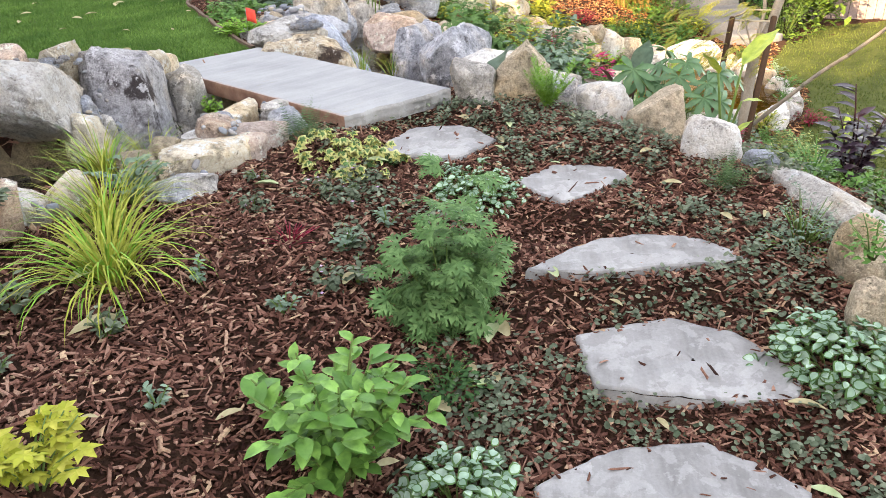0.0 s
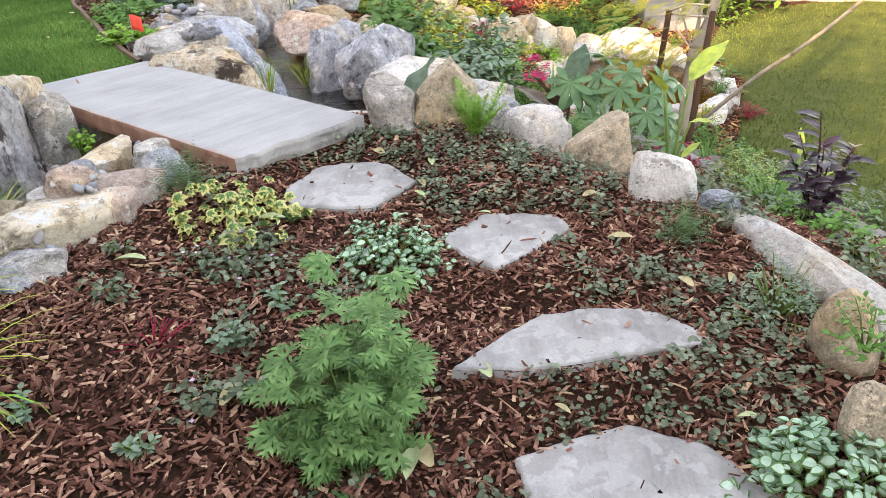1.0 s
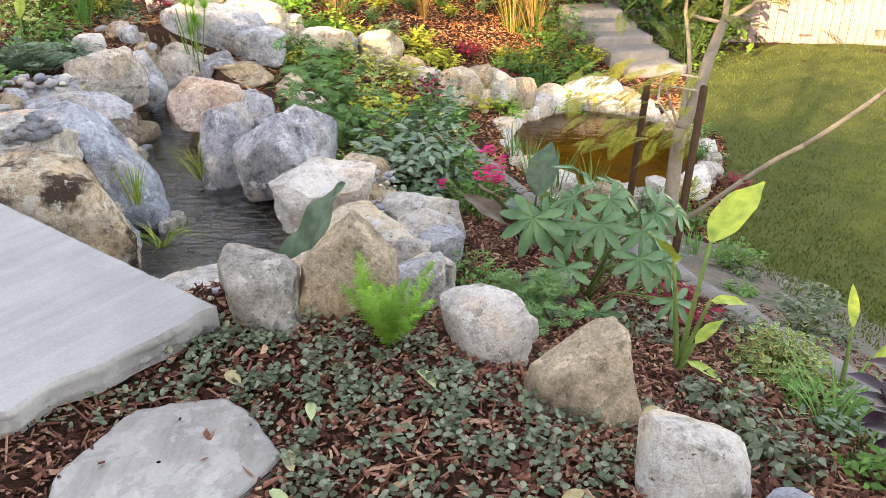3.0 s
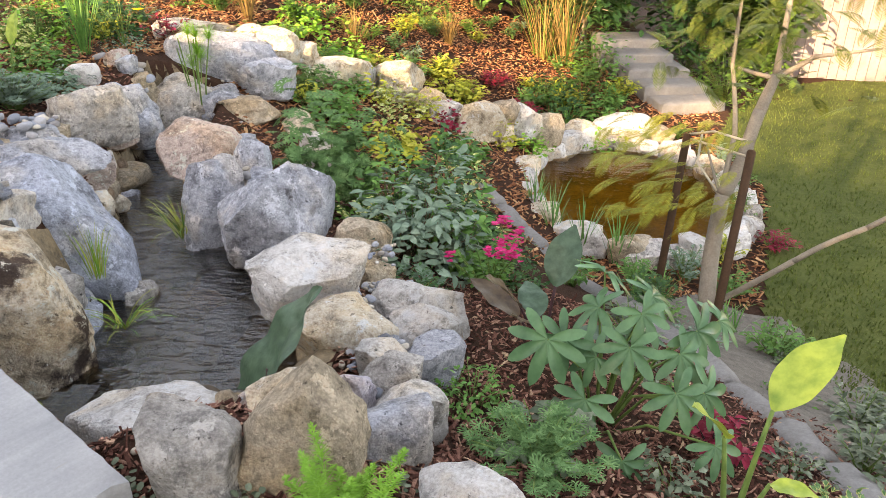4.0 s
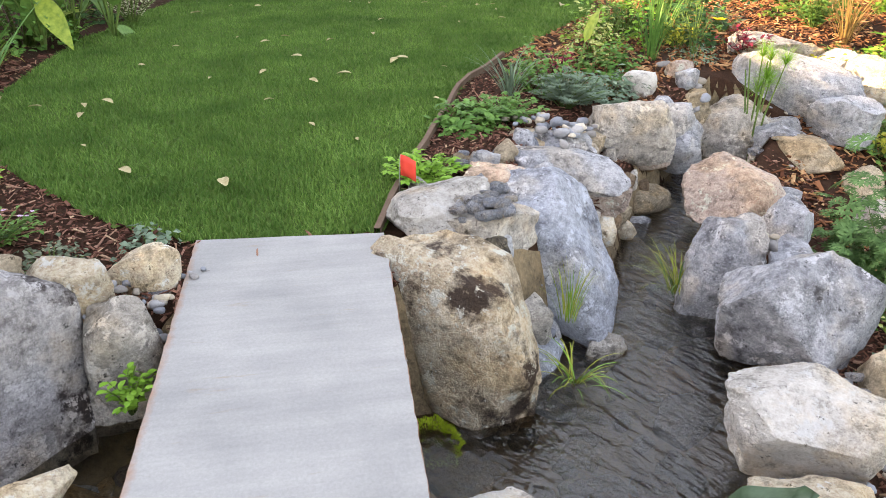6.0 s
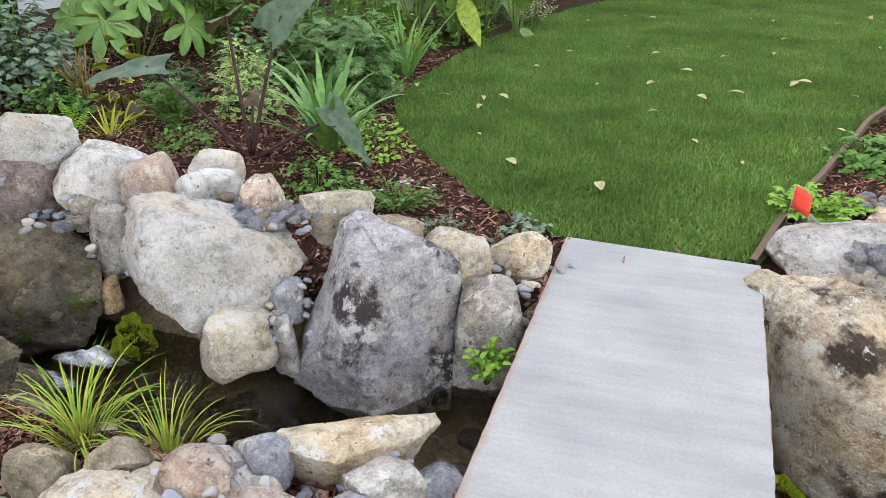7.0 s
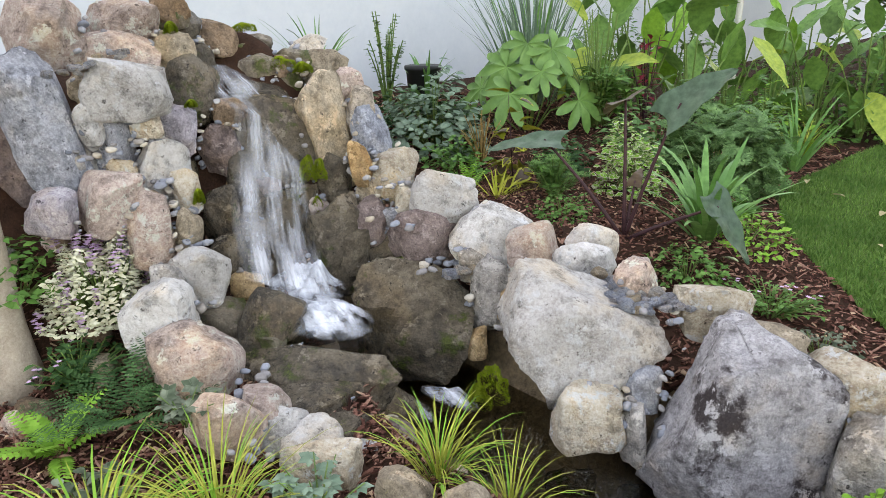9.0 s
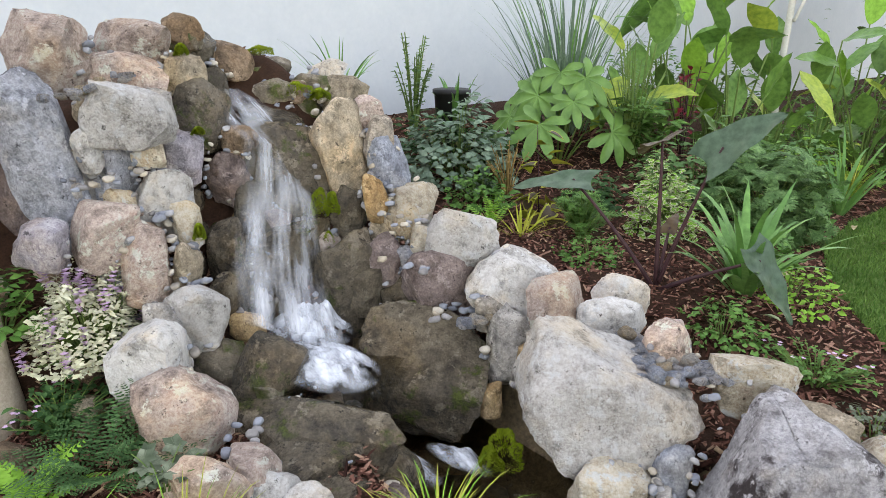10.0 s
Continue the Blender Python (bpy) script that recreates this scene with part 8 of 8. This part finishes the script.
far_ = random.Random(41)
for (x_, y_, kind_) in ((-0.9, 12.6, "s"), (0.2, 13.0, "y"), (-0.2, 12.2, "g"), (0.9, 13.6, "r"), (0.55, 12.5, "y"), (1.5, 13.6, "g"), (2.0, 13.9, "y"), (-1.6, 12.6, "g"), (-0.4, 14.0, "y"), (2.6, 13.9, "g"), (1.3, 12.9, "r"), (-2.4, 12.0, "g"), (2.9, 14.4, "y"), (0.2, 14.6, "s"), (-1.2, 14.2, "g"), (-0.6, 11.9, "y"), (-2.0, 11.8, "s")):
    z_ = G(x_, y_)
    if kind_ == "s":
        tuft("straw_grass", "sunlit clump of straw-coloured grass", "grass", x_, y_, z_, 70, 0.7, 0.014, "straw", (55, 90), (20, 80), "straw grasses")
    elif kind_ == "r":
        leafy("crimson_plant", "sunlit crimson plant on the far bank", "plant", x_, y_, z_, 0.25, 0.3, 22, 8, 0.09, 0.45, "red", stem="darkstem", segs=2)
    else:
        leafy("bank_plant", "yellow-green plant on the sunny far bank" if kind_ == "y" else "green plant on the sunny far bank", "plant", x_, y_, z_, 0.3, 0.36, 30, 8, 0.10, 0.45, "yellow" if kind_ == "y" else "mid", segs=2)
for (x_, y_) in ((1.75, 16.2), (2.15, 15.9), (2.0, 16.6)):
    tuft("reed_grass", "tall sunlit orange reed clump", "grass", x_, y_, G(x_, y_), 70, 1.6, 0.022, "straw", (55, 90), (10, 70), "orange reeds", 0.22, also="hedge")
tuft("yucca", "spiky green rosette by the pond", "plant", 1.95, 13.3, G(1.95, 13.3), 30, 0.5, 0.03, "strap", (20, 85), (5, 50))
for (x_, y_) in ((1.35, 10.2), (1.5, 9.75), (1.75, 9.4), (2.05, 9.2)):
    tuft("iris_clump", "upright green iris leaves at the pond edge", "plant", x_, y_, -1.6, 26, 0.6, 0.022, "strap", (65, 90), (5, 50), "pond irises")
for (x_, y_, h_, m_) in ((2.6, 8.9, 0.35, "grey"), (2.95, 8.7, 0.3, "mid"), (3.0, 9.3, 0.3, "yellow"), (3.55, 10.4, 0.3, "mid"), (3.7, 11.2, 0.28, "mid"), (2.15, 8.6, 0.3, "mid"), (2.75, 7.2, 0.25, "mid"), (2.85, 6.3, 0.2, "cover"), (3.6, 9.6, 0.2, "red"), (1.5, 8.1, 0.3, "mid"), (2.0, 7.6, 0.3, "dark"), (1.65, 6.5, 0.3, "cover"), (2.75, 4.6, 0.3, "cover"), (2.5, 5.6, 0.2, "cover")):
    leafy("bank_plant", "low leafy plant on the slope above the lower lawn", "plant", x_, y_, G(x_, y_), 0.24, h_, 26, 9, 0.06, 0.45, m_, segs=2)

proto_ = [leafy("bank_plant", "mixed leafy plant on the sunny bank", "plant", -1.4 + k * 0.3, 13.2, G(-1.4 + k * 0.3, 13.2), 0.22, 0.26, 16, 7, 0.085, 0.4, m_, segs=2, group="far bank plants") for k, m_ in enumerate(("mid", "yellow", "bright", "lacy", "grey", "hedge"))]
k = 0
while k < 55:
    x_, y_ = far_.uniform(-4.2, 4.0), far_.uniform(9.8, 18.0)
    a_, b_ = np.array([x_]), np.array([y_])
    if inside(LAWN_LEFT, a_, b_)[0] or inside(LAWN_RIGHT, a_, b_)[0] or math.hypot((x_ - POND[0]) / POND[2], (y_ - POND[1]) / POND[3]) < 1.25 or stream_distance(a_, b_)[0] < 1.5 or (2.6 < x_ < 4.4 and y_ > 13.8):
        continue
    copy_thing(proto_[k % 6], pose(x_, y_, G(x_, y_), 0, 0, far_.uniform(0, 360)))
    k += 1

for (x_, y_, w_, h_, m_) in ((1.75, 13.5, 0.5, 0.8, "dark"), (2.25, 14.3, 0.45, 0.8, "hedge"), (2.55, 15.3, 0.5, 1.0, "mid"), (2.45, 13.4, 0.4, 0.4, "mid"), (4.6, 15.0, 0.6, 0.9, "hedge"), (4.3, 16.6, 0.7, 1.3, "mid"), (4.95, 16.0, 0.7, 1.2, "hedge"), (-0.3, 15.2, 0.6, 0.8, "hedge"), 
                            (0.3, 12.4, 0.35, 0.4, "yellow"), (-1.5, 12.2, 0.4, 0.4, "bright"), (-3.2, 10.6, 0.5, 0.8, "dark"), (-3.9, 11.6, 0.6, 0.9, "mid"), (-2.7, 12.6, 0.5, 0.7, "hedge"), (-0.9, 11.7, 0.3, 0.3, "bright"), (0.5, 10.3, 0.3, 0.3, "mid"), (-0.1, 9.7, 0.35, 0.3, "yellow"), (-0.7, 9.9, 0.3, 0.3, "mid")):
    mound("bank_shrub", {"yellow": "yellow-green", "bright": "bright green", "dark": "dark green", "hedge": "olive green"}.get(m_, "green") + " leafy shrub on the far bank", "shrub", x_, y_, G(x_, y_), w_, w_, h_, 420, 0.09, 0.5, m_, lumps=0.7, group="far bank shrubs")

# ---- fence, hedge and trees that close the garden ----
def fence(x0, y0, x1, y1, z, boards, h):
    e = thing("fence", "tall pale board fence at the garden's end", "fence", (x0, y0, z), "", math.degrees(math.atan2(y1 - y0, x1 - x0)))
    length = math.hypot(x1 - x0, y1 - y0)
    w = length / boards
    g = Geo()
    for a, b, c, d, z0, z1 in ((0, w * 0.94, -0.012, 0.012, 0, h),):
        g.v += [Vector((x, y, zz)) for x in (a, b) for y in (c, d) for zz in (z0, z1)]
        g.f += [(0, 1, 3, 2), (4, 6, 7, 5), (0, 4, 5, 1), (2, 3, 7, 6), (0, 2, 6, 4), (1, 5, 7, 3)]
    me = g.mesh("board", FENCE, False)
    for k in range(boards):
        ob = new("board", me)
        ob.parent = e
        ob.matrix_local = pose(k * w, 0, far_.uniform(-0.01, 0.01))
    rail = Geo()
    rail.tube([Vector((0, 0.04, h * 0.85)), Vector((length, 0.04, h * 0.85))], [0.04, 0.04], 4)
    part("rail", rail, FENCE, e)


fence(5.9, 17.2, 20.0, 14.2, -1.62, 90, 2.0)
fence(-9.5, 22.0, 5.9, 20.5, -0.9, 96, 2.2)


def hedge_tree(x, y, z, radius, height, n, mat, trunk=0.09, name="tree", label="leafy tree in the background", seed=1, low=0.15):
    e = thing(name, label, "tree", (x, y, z), "background trees")
    r = random.Random(seed)
    t, c = Geo(), Geo()
    tips = []
    limb(t, (0, 0, -0.2), (r.uniform(-0.2, 0.2), r.uniform(-0.2, 0.2), height * 0.6), trunk, trunk * 0.6, 0.1, seed)
    for k in range(14):
        a = k * 2.4
        b0 = Vector((0, 0, height * r.uniform(low + 0.1, 0.6)))
        b1 = Vector((math.cos(a) * radius * r.uniform(0.5, 0.95), math.sin(a) * radius * r.uniform(0.5, 0.95), height * r.uniform(low + 0.15, 1.0)))
        limb(t, b0, b1, trunk * 0.35, trunk * 0.1, 0.15, seed + k)
        tips.append((b0, b1))
    for k in range(n):
        b0, b1 = r.choice(tips)
        p = b0.lerp(b1, r.uniform(0.35, 1.1)) + Vector((r.gauss(0, radius * 0.22), r.gauss(0, radius * 0.22), r.gauss(0, height * 0.08)))
        a = r.uniform(0, 6.28)
        s = r.uniform(0.12, 0.26)
        c.leaf(p, (math.cos(a), math.sin(a), r.uniform(-0.6, 0.4)), (0, 0, 1), s, s * 0.5, "oval", 0.2, 0.15, 2)
    part("trunk", t, BRANCH, e)
    part("crown", c, LEAF[mat], e)


for k, (x_, y_, rad_, h_, m_) in enumerate(((-3.5, 15.5, 1.5, 2.6, "hedge"), (-1.2, 17.0, 1.6, 3.0, "hedge"), (0.6, 18.5, 1.5, 3.4, "mid"), (3.4, 18.8, 1.5, 3.2, "hedge"), (4.6, 17.4, 1.2, 2.8, "dark"), (-6.0, 17.5, 1.6, 2.8, "dark"), (-9.0, 16.8, 1.6, 3.0, "hedge"), (-12.0, 14.0, 1.7, 3.2, "dark"), (-12.2, 10.0, 1.6, 3.0, "mid"), (-10.2, 8.0, 1.3, 2.2, "mid"), (5.2, 16.6, 0.8, 2.0, "hedge"), (2.6, 17.6, 1.0, 2.2, "dark"))):
    hedge_tree(x_, y_, G(x_, y_), rad_ * 1.15, h_ * 1.6, 5200, m_, 0.07, "tree", "bushy green tree along the fence", 50 + k, 0.0)


# tall trees added out of view behind the house; their crowns break the low sun
for k, (x_, y_, rad_, h_, n_, low_) in enumerate(((-4.9, -6.9, 1.9, 7.8, 1700, 0.42), (-2.8, -8.4, 2.0, 8.2, 1500, 0.42), (-0.6, -9.6, 2.0, 8.8, 1500, 0.42), (-6.4, -6.0, 1.6, 8.4, 2600, 0.5), (-9.3, -4.0, 1.3, 10.2, 3500, 0.66))):
    hedge_tree(x_, y_, -1.0, rad_, h_, n_, "hedge", 0.12, "tree", "unseen leafy tree added behind the house to dapple sunlight", 90 + k, low_)


# ---- loose stuff: mulch, grass, ground cover, fallen leaves ----
def scatter_quads(name, n, sample, build, material, label, category, seed):
    rs = np.random.RandomState(seed)
    V, F = build(rs, sample(rs, n))
    me = bpy.data.meshes.new(name)
    me.from_pydata(V.reshape(-1, 3).tolist(), [], F.tolist())
    me.materials.append(material)
    return tagged(new(name, me), label, category, kind="stuff")


def on_stone(x, y, grow=0.95):
    """Which points lie on a stepping stone."""
    hit = np.zeros(np.shape(x), bool)
    for c, _, _ in STEP_STONES:
        mx, my = sum(p[0] for p in c) / len(c), sum(p[1] for p in c) / len(c)
        hit |= inside([(mx + (p[0] - mx) * grow, my + (p[1] - my) * grow) for p in c], x, y)
    return hit


def mulch_points(rs, n):
    out = []
    while len(out) < n:
        x, y = rs.uniform(-5.6, 2.8, 60000), rs.uniform(0.6, 9.0, 60000)
        dist = np.hypot(x - 0.4, y - 2.4)
        ok = (stream_distance(x, y) > 1.2) & (land(x, y) > -0.9) & ((land(x, y) < 0.62) | (x < -3.4)) & (np.hypot(x + 1.5, y - 5.95) > 0.42) & ~inside(LAWN_LEFT, x, y) & (rs.uniform(0, 1, x.shape) < np.clip(1.6 / (0.4 + dist), 0.10, 1))
        ok &= ~on_stone(x, y) | (rs.uniform(0, 1, x.shape) < 0.012)
        out += list(zip(x[ok], y[ok]))
    return np.array(out[:n])


def chip_build(rs, P):
    n = len(P)
    z = land(P[:, 0], P[:, 1]) + rs.uniform(0.003, 0.022, n)
    z = np.where(on_stone(P[:, 0], P[:, 1]), z + 0.024, z)
    L, W, T = rs.gamma(2.2, 0.0085, n) + 0.007, rs.gamma(3, 0.0034, n) + 0.0035, rs.uniform(0.0015, 0.005, n)
    long_ = rs.uniform(0, 1, n) < 0.05      # a few long splinters
    L, W = np.where(long_, L * 2.2, L), np.where(long_, W * 0.7, W)
    a, tx, ty = rs.uniform(0, 6.283, n), rs.normal(0, 0.36, n), rs.normal(0, 0.36, n)
    c, s = np.cos(a), np.sin(a)
    X, Y = np.stack([c, s, tx], -1), np.stack([-s, c, ty], -1)
    Z = np.stack([-tx * c + ty * s, -tx * s - ty * c, np.ones(n)], -1)
    C = np.column_stack([P, z])
    corners = []
    for i, (u, v, w) in enumerate(((-1, -0.5, 0), (1, -0.7, 0), (0.9, 0.45, 0), (-0.8, 0.8, 0), (-0.9, -0.3, 1), (0.85, -0.55, 1), (0.75, 0.3, 1), (-0.7, 0.65, 1))):
        j = 1 + rs.uniform(-0.45, 0.45, n)
        corners.append(C + X * (u * L * j * 0.5)[:, None] + Y * (v * W * j * 0.5)[:, None] + Z * (w * T)[:, None])
    V = np.stack(corners, 1)
    base = (np.arange(n) * 8)[:, None, None]
    F = (np.array([[4, 5, 6, 7], [0, 1, 5, 4], [1, 2, 6, 5], [2, 3, 7, 6], [3, 0, 4, 7]])[None] + base).reshape(-1, 4)
    return V, F


scatter_quads("bark_mulch", 112000, mulch_points, chip_build, LEAF["chip"], "red-brown bark chips covering the beds", "mulch", 5)


def grass_build(height, width):
    def build(rs, P):
        n = len(P)
        z = land(P[:, 0], P[:, 1]) + 0.010
        a, h = rs.uniform(0, 6.283, n), height * rs.uniform(0.5, 1.2, n)
        lean = np.stack([rs.normal(0, 0.45, n) * h, rs.normal(0, 0.45, n) * h, h], -1)
        side = np.stack([np.cos(a), np.sin(a), np.zeros(n)], -1) * width * 0.5
        C = np.column_stack([P, z])
        mid = C + lean * np.array([0.35, 0.35, 0.62])
        V = np.stack([C - side, C + side, mid + side * 0.8, mid - side * 0.8, C + lean], 1)
        base = np.arange(n) * 5
        F = [[b, b + 1, b + 2, b + 3] for b in base] + [[b + 3, b + 2, b + 4] for b in base]
        return V, np.array(F, dtype=object)
    return build


def lawn_points(poly, box, fx, fy, k):
    def sample(rs, n):
        out = []
        while len(out) < n:
            x, y = rs.uniform(box[0], box[1], 60000), rs.uniform(box[2], box[3], 60000)
            ok = inside(poly, x, y) & (rs.uniform(0, 1, x.shape) < np.clip(k / (np.hypot(x - fx, y - fy) + 0.1), 0.06, 1))
            out += list(zip(x[ok], y[ok]))
        return np.array(out[:n])
    return sample


def scatter_blades(name, n, sample, build, material, label, seed):
    rs = np.random.RandomState(seed)
    V, F = build(rs, sample(rs, n))
    me = bpy.data.meshes.new(name)
    me.from_pydata(V.reshape(-1, 3).tolist(), [], [tuple(f) for f in F])
    me.materials.append(material)
    return tagged(new(name, me), label, "grass", kind="stuff")


scatter_blades("lawn_grass", 200000, lawn_points(LAWN_LEFT, (-11.0, -1.6, 4.5, 15.5), 0.0, 4.0, 2.6), grass_build(0.033, 0.006), LEAF["lawn"], "short green lawn grass blades", 6)
scatter_blades("lawn_grass", 60000, lawn_points(LAWN_RIGHT, (3.0, 14, 3.0, 17.5), 1.5, 5.0, 3.5), grass_build(0.04, 0.010), LEAF["drygrass"], "mown grass blades of the lower lawn", 7)


def cover_points(rs, n):
    """Patches of creeping ground cover beside the stones."""
    spots = ((0.35, 4.05, 0.28), (0.75, 3.85, 0.25), (1.05, 3.55, 0.22), (1.25, 3.1, 0.20), (0.25, 4.2, 0.2), (-0.1, 4.15, 0.12), (0.45, 3.75, 0.14), (1.35, 2.85, 0.18), (1.1, 2.62, 0.16), (1.45, 2.6, 0.14), (0.9, 2.06, 0.13), (1.25, 2.02, 0.12), (0.45, 2.0, 0.16), (0.55, 2.2, 0.14),
             (-0.25, 3.05, 0.15), (0.1, 3.0, 0.12), (1.5, 1.95, 0.2), (-0.4, 4.0, 0.1), (0.95, 3.15, 0.1), (0.85, 2.58, 0.1), (0.62, 4.1, 0.2), (1.0, 3.9, 0.16), (0.0, 4.32, 0.1), (-0.55, 3.6, 0.1), (1.55, 2.3, 0.1), (0.3, 2.6, 0.08), (0.35, 1.95, 0.12))
    w = np.array([s[2] ** 2 for s in spots])
    i = rs.choice(len(spots), n, p=w / w.sum())
    S = np.array(spots)[i]
    clump = rs.randint(0, 26, n)
    local = np.random.RandomState(77).normal(0, 0.80, (len(spots), 26, 2))[i, clump]
    return S[:, :2] + local * S[:, 2:3] + rs.normal(0, 0.022, (n, 2))


def cover_build(rs, P):
    n = len(P)
    keep = ~on_stone(P[:, 0], P[:, 1], 1.02)
    P = P[keep]
    n = len(P)
    z = land(P[:, 0], P[:, 1]) + rs.uniform(0.012, 0.06, n)
    a, tilt = rs.uniform(0, 6.283, n), rs.normal(0.1, 0.35, n)
    L = rs.uniform(0.009, 0.024, n)
    d = np.stack([np.cos(a), np.sin(a), tilt], -1)
    s = np.stack([-np.sin(a), np.cos(a), rs.normal(0, 0.3, n)], -1)
    C = np.column_stack([P, z])
    up = np.array([0, 0, 0.12])
    pts = [C + d * (L * u)[:, None] + s * (L * w)[:, None] + up * (L * abs(w))[:, None] for u, w in ((0, 0), (0.22, -0.36), (0.6, -0.44), (0.92, -0.22), (1.0, 0), (0.92, 0.22), (0.6, 0.44), (0.22, 0.36), (0.5, 0))]
    V = np.stack(pts, 1)
    base = (np.arange(n) * 9)[:, None, None]
    F = (np.array([[8, k, (k + 1) % 8] for k in range(8)])[None] + base).reshape(-1, 3)
    return V, F




def far_points(rs, n):
    out = []
    while len(out) < n:
        x, y = rs.uniform(-5.0, 4.2, 60000), rs.uniform(8.5, 18.0, 60000)
        ok = ~inside(LAWN_LEFT, x, y) & ~inside(LAWN_RIGHT, x, y) & (np.hypot((x - POND[0]) / POND[2], (y - POND[1]) / POND[3]) > 1.1) & (stream_distance(x, y) > 2.0)
        out += list(zip(x[ok], y[ok]))
    return np.array(out[:n])


def far_chip_build(rs, P):
    V, F = chip_build(rs, P)
    c = V.mean(1, keepdims=True)
    return c + (V - c) * 1.9, F


# far bank mulch, with the golden sunlight in its chip colour
scatter_quads("bark_mulch", 34000, far_points, far_chip_build, LEAF["sunlitchip"], "orange-brown bark chips on the far bank, sunlight in their colour", "mulch", 15)
def outer_points(rs, n):
    x, y = rs.uniform(-6.5, 3.4, n * 3), rs.uniform(-3.5, 6.5, n * 3)
    ok = ((y < 0.6) | (x > 2.75) | (x < -5.6)) & ~inside(LAWN_LEFT, x, y) & ~inside(LAWN_RIGHT, x, y) & (stream_distance(x, y) > 1.2) & (0.55 * x + 0.83 * y > -2.5)
    return np.column_stack([x, y])[ok][:n]


scatter_quads("bark_mulch", 16000, outer_points, far_chip_build, LEAF["chip"], "brown bark chips along the outer beds", "mulch", 25)
scatter_quads("ground_cover", 8500, cover_points, cover_build, LEAF["cover"], "creeping dark green ground cover among mulch", "ground cover", 8)

fall_ = random.Random(61)
def fallen_leaf(x, y, s, tone="dryleaf"):
    g = Geo()
    a = fall_.uniform(0, 6.28)
    s *= 1.2
    g.leaf((0, 0, 0), (math.cos(a), math.sin(a), 0.1), (fall_.uniform(-0.3, 0.3), fall_.uniform(-0.3, 0.3), 1), s, s * 0.42, "oval", 0.15, 0.25, 5)
    ob = new("fallen_leaf", g.mesh("fallen_leaf", LEAF[tone]))
    ob.location = (x, y, G(x, y) + (0.052 if inside(LAWN_LEFT, x, y) else 0.042))
    tagged(ob, "pale green fallen leaf on the ground" if tone == "paleleaf" else "dry yellowish fallen leaf on the ground", "leaf", "fallen leaves")


# on the path and in the beds
for k, (x_, y_, s_) in enumerate(((-0.60, 3.05, 0.10), (1.30, 3.09, 0.07), (1.14, 3.39, 0.08), (0.61, 2.65, 0.08), (0.80, 2.60, 0.05), (0.45, 2.36, 0.11), (0.40, 2.42, 0.10), (1.30, 2.10, 0.09), (-0.72, 1.98, 0.13), (-1.0, 2.15, 0.10), (0.3, 2.0, 0.07), (0.1, 4.1, 0.08), (0.62, 4.12, 0.08), (0.98, 3.66, 0.07), (-0.15, 2.45, 0.09), (-0.3, 3.4, 0.09), (-2.1, 4.1, 0.14), (-2.2, 4.15, 0.12), (-3.0, 4.2, 0.08), (-3.6, 4.3, 0.10))):
    fallen_leaf(x_, y_, s_, "paleleaf" if k % 3 == 0 else "dryleaf")
for k in range(16):
    fallen_leaf(fall_.uniform(-0.7, 1.5), fall_.uniform(1.4, 4.2), fall_.uniform(0.04, 0.08), "paleleaf" if k % 3 == 0 else "dryleaf")
# on the lawn
for x_, y_, s_ in ((-4.54, 5.5, 0.10), (-3.1, 5.07, 0.10), (-2.55, 5.31, 0.11), (-4.79, 7.29, 0.09), (-4.0, 7.2, 0.1), (-4.03, 6.83, 0.09), (-4.14, 7.8, 0.12), (-4.09, 7.87, 0.1), (-6.48, 10.68, 0.12), (-7.42, 7.63, 0.12), (-4.67, 5.16, 0.08), (-4.96, 11.06, 0.14)):
    fallen_leaf(x_, y_, s_)
for k in range(40):
    x_, y_ = fall_.uniform(-8.0, -2.6), fall_.uniform(4.9, 10.5)
    if inside(LAWN_LEFT, x_, y_):
        fallen_leaf(x_, y_, fall_.uniform(0.04, 0.085))
